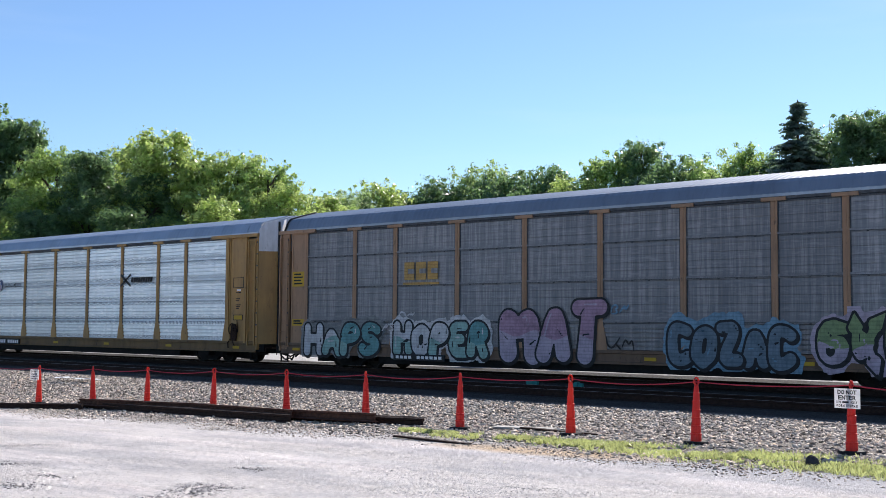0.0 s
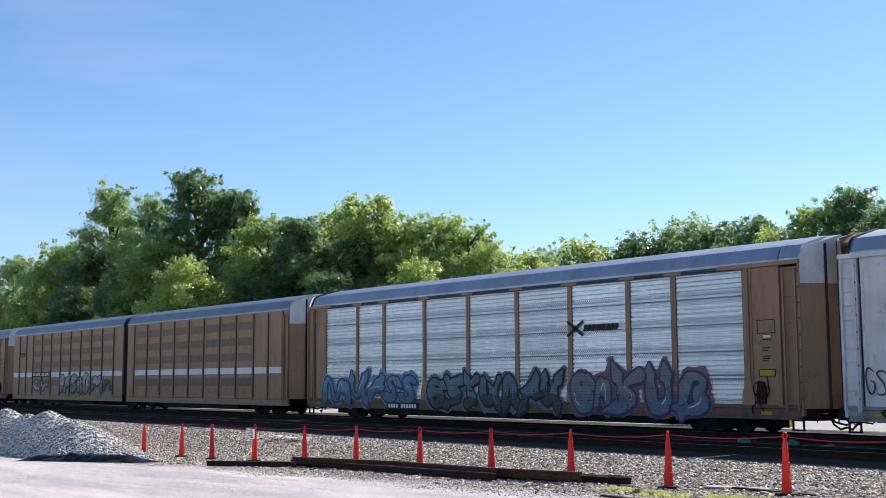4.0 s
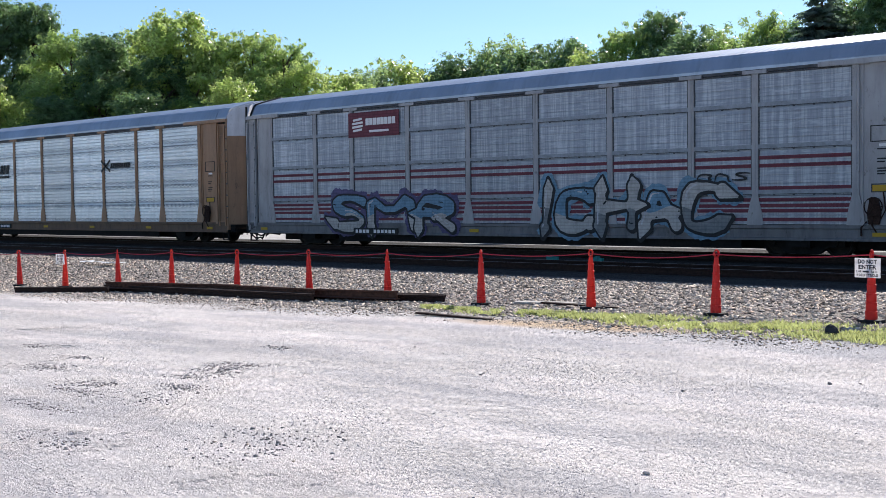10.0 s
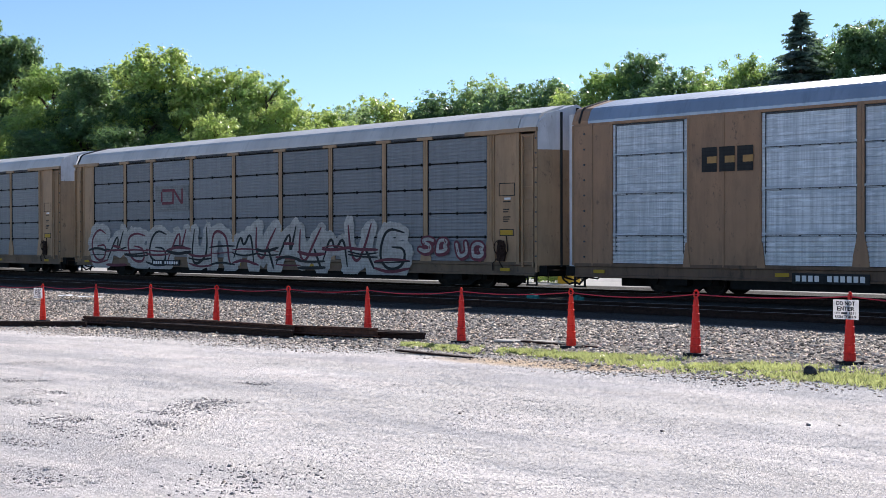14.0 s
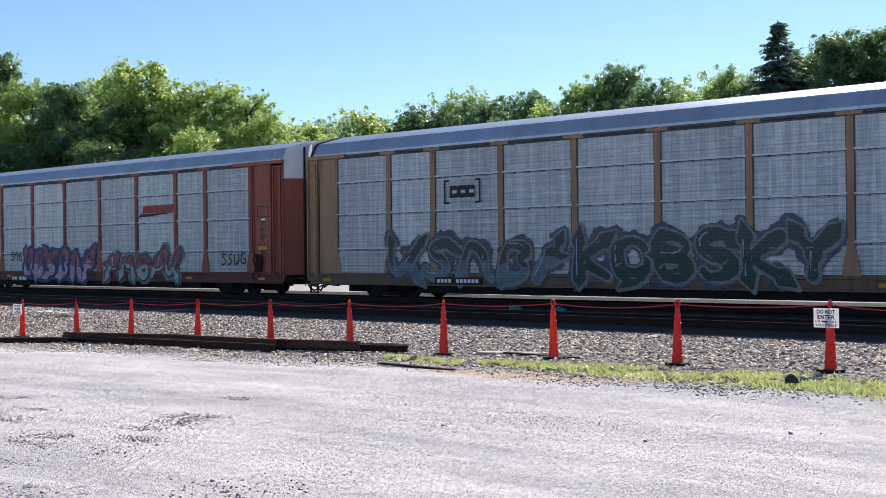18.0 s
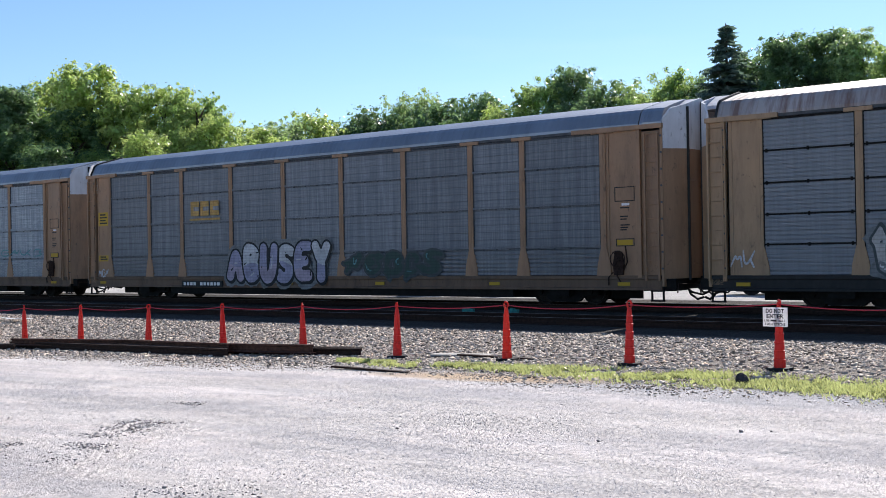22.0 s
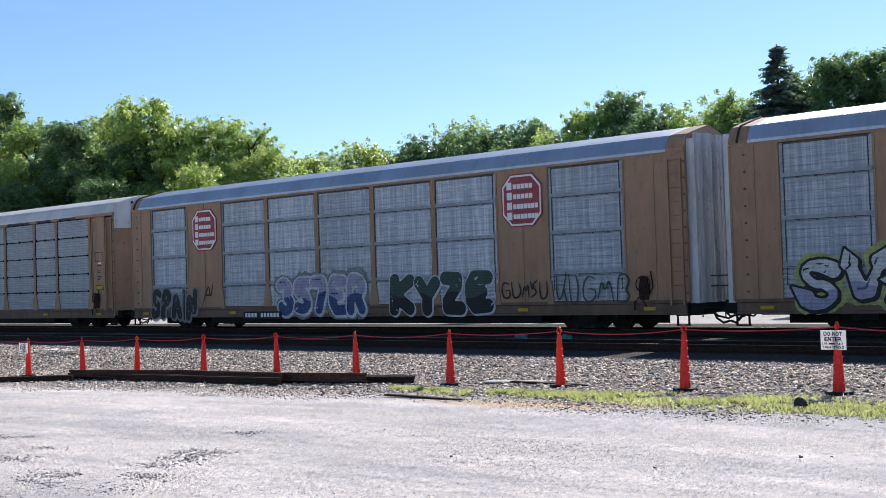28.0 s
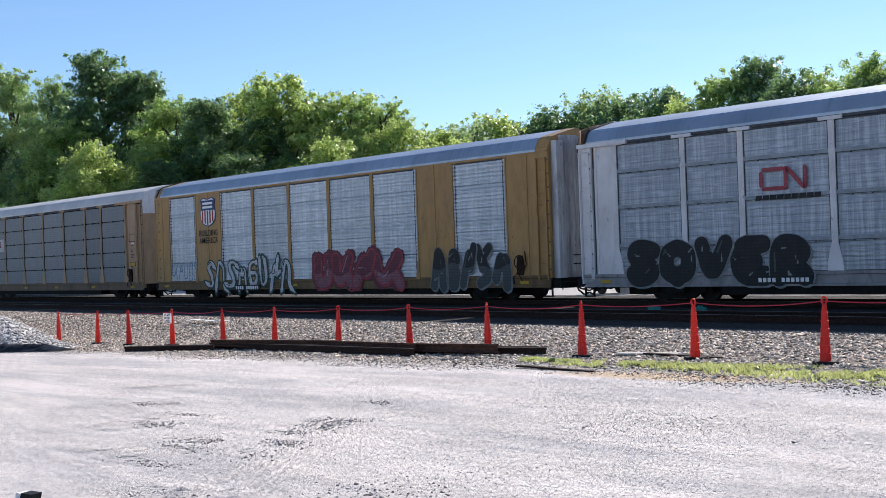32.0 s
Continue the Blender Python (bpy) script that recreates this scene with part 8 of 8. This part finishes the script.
for _k, _x0, _x1, _z0, _z1 in ((2, 6.6, 8.8, 0.62, 0.9), (4, 6.5, 8.7, 0.6, 0.88), (9, 6.6, 8.6, 0.66, 0.9), (10, 7.2, 9.3, 0.56, 0.84), (12, 5.4, 7.1, 0.72, 0.97), (15, 20.6, 22.3, 0.77, 1.02), (18, 6.75, 9.1, 0.64, 0.88), (20, 7.6, 9.85, 0.54, 0.82), (21, 6.6, 8.8, 0.6, 0.86), (16, 6.2, 8.6, 0.62, 0.86), (17, 6.3, 8.5, 0.64, 0.86), (13, 6.3, 8.3, 0.66, 0.9), (14, 7.2, 8.7, 0.55, 0.82), (22, 6.6, 8.4, 0.66, 0.9), (19, 8.0, 10.2, 0.62, 0.86), (6, 4.6, 6.15, 2.2, 2.53), (6, 6.35, 7.9, 2.2, 2.53), (11, 6.3, 8.3, 0.66, 0.9), (23, 7.4, 9.5, 0.55, 0.82), (1, 6.2, 8.6, 0.5, 0.72), (7, 6.3, 8.5, 0.6, 0.84), (8, 6.3, 8.6, 0.6, 0.84), (3, 6.4, 8.4, 0.6, 0.84)):
    _b = Build().box(_x0, _x1, -HALF_W - 0.05, -HALF_W, _z0 - RAIL, _z1 - RAIL, 0)
    _w = (_x1 - _x0) / 12
    for _i in range(4):
        _b.box(_x0 + _w * (0.6 + _i), _x0 + _w * (1.3 + _i), -HALF_W - 0.054, -HALF_W - 0.048, _z0 + 0.06 - RAIL, _z1 - 0.06 - RAIL, 1)
    for _i in range(6):
        _b.box(_x0 + _w * (5.6 + _i), _x0 + _w * (6.3 + _i), -HALF_W - 0.054, -HALF_W - 0.048, _z0 + 0.06 - RAIL, _z1 - 0.06 - RAIL, 1)
    emblem(_k, _b, (PAINT["black"], M["whitep"]), "black number board with white bars", "number_board")
for _k, _w, _x0, _x1, _z0, _z1 in ((17, "BUILDING", 6.8, 8.75, 4.32, 4.62), (17, "AMERICA", 9.25, 10.95, 4.32, 4.62), (2, "BUILDING AMERICA", 6.95, 8.75, 3.52, 3.70), (23, "BUILDING", 4.35, 6.05, 3.2, 3.48), (23, "AMERICA", 4.35, 6.05, 2.84, 3.12)):
    _b = Build()
    letters(_b, _w, _x0, _x1, _z0 - RAIL, _z1 - RAIL, SKIN - 0.006, 0, 0.006)
    emblem(_k, _b, (M["black"],), "black painted lettering", "lettering")


def stencils():
    """Small data boxes, warning stickers and the brake wheel on a car's front corner."""
    b = Build()
    y = -HALF_W + 0.02
    for x0, x1, z0, z1 in ((25.72, 26.35, 3.05, 3.45), (25.75, 26.32, 1.75, 1.95)):
        for q in (z0, z1):
            b.box(x0, x1, y, y + 0.02, q, q + 0.025)
        for q in (x0, x1):
            b.box(q, q + 0.025, y, y + 0.02, z0, z1 + 0.025)
    for i, z in enumerate((2.85, 2.6, 2.52, 2.35, 2.28, 2.21)):
        b.box(25.9, 26.2 - 0.05 * (i % 3), y, y + 0.02, z, z + 0.035)
    b.box(25.78, 26.29, y, y + 0.015, 1.78, 1.94, 1)
    b.box(25.95, 26.2, y, y + 0.015, 2.93, 3.0, 2)
    return b


def brake_mesh():
    b = Build()
    ring = [(25.85 + 0.24 * math.cos(a), -HALF_W - 0.10, 1.38 + 0.24 * math.sin(a)) for a in [6.2832 * k / 14 for k in range(15)]]
    b.tube(ring, 0.018, 5)
    for a in (0, 2.1, 4.2):
        b.tube([(25.85, -HALF_W - 0.09, 1.38), (25.85 + 0.23 * math.cos(a), -HALF_W - 0.10, 1.38 + 0.23 * math.sin(a))], 0.014, 5)
    b.box(25.79, 25.91, -HALF_W - 0.09, -HALF_W + 0.04, 1.30, 1.46)
    b.prism([(25.70, 0.92), (25.98, 0.92), (26.02, 1.22), (25.94, 1.60), (25.74, 1.60), (25.66, 1.22)], -HALF_W - 0.05, -HALF_W + 0.03)
    b.tube([(26.02, -HALF_W - 0.05, 1.05), (26.16, -HALF_W - 0.07, 1.30), (26.10, -HALF_W - 0.07, 1.75)], 0.022, 5)
    b.tube([(25.66, -HALF_W - 0.04, 1.0), (25.52, -HALF_W - 0.05, 0.85), (25.50, -HALF_W - 0.02, 0.62)], 0.025, 5)
    b.tube([(25.85, -HALF_W - 0.04, 1.2), (25.8, -HALF_W - 0.05, 0.9), (25.9, -HALF_W, 0.7)], 0.02, 5)
    return b.mesh("hand_brake", M["rust"])


def warning_mesh():
    b = Build()
    letters(b, "EXCESS HEIGHT CAR", -1.38, -0.25, 4.72, 4.84, LB + 0.004, 0, 0.01, axis="y")
    return b.mesh("warning_lettering", PAINT["black"])


for _i, _s in enumerate(SPEC):
    if _s == "amax":
        continue
    in_pieces(stencils(), (PAINT["black"], M["safety"], M["whitep"]), CARS[_i], "stencil", "", (-LB / 2, 0, 0))
    part("hand_brake", once("brake", brake_mesh), CARS[_i], (-LB / 2, 0, 0))
    if _s[5] == "B" and _s[6] is None:
        part("warning_lettering", once("warning", warning_mesh), CARS[_i], (-LB / 2, 0, 0))

for _k in (1, 16):
    for _z0, _z1, _n in ((3.05, 3.62, 4), (1.55, 1.80, 2)):
        _b = Build().box(0.70, 1.38, -HALF_W + 0.014, -HALF_W + 0.028, _z0, _z1)
        for _i in range(_n):
            _z = _z0 + (_z1 - _z0) * (_i + 0.7) / (_n + 0.8)
            _b.box(0.80, 1.28 - 0.09 * (_i % 2), -HALF_W + 0.010, -HALF_W + 0.016, _z, _z + 0.06, 1)
        in_pieces(_b, (M["safety"], PAINT["black"]), CARS[_k - 1], "placard", "yellow placard with dark bars", (-LB / 2, 0, 0))

notice(12, -3)
notice(3, 6)

# ---- the train runs ----
# where the first car's rear end stands, second by second
RUN = [-34.49, -16.57, 2.04, 20.47, 38.62, 56.73, 74.82, 92.86, 110.88, 129.39, 148.10, 166.61, 185.41, 203.89, 222.41, 241.09, 259.83, 278.52, 297.20, 315.88, 334.71, 353.61, 372.45, 391.31, 410.24, 429.11, 448.07, 467.09, 486.13, 505.21, 524.24, 543.08, 561.80]


def run_at(t):
    return float(np.interp(t, range(33), RUN))


def motions():
    for car, rear in zip(CARS, REAR):
        walk(car, [(t, pose(RUN[t] + rear + LB / 2, TRAIN_Y, RAIL)) for t in range(33)])
    where = {car: rear for car, rear in zip(CARS, REAR)}
    for wheel, car, x in AXLES:
        here = [run_at(i / FPS) + where[car] + x for i in range(32 * FPS + 1)]
        seen = [i for i, p in enumerate(here) if -75 < p < -4]
        if not seen:
            seen = [0]
        keys = sorted({0, *seen, 32 * FPS})
        rows = []
        base = wheel.matrix_basis.copy()
        for i in keys:
            d = here[min(max(i, seen[0]), seen[-1])] - here[seen[0]]
            rows.append((i / FPS, base @ pose(0, 0, 0, 0, math.degrees(d / 0.42), 0)))
        walk(wheel, rows)


motions()
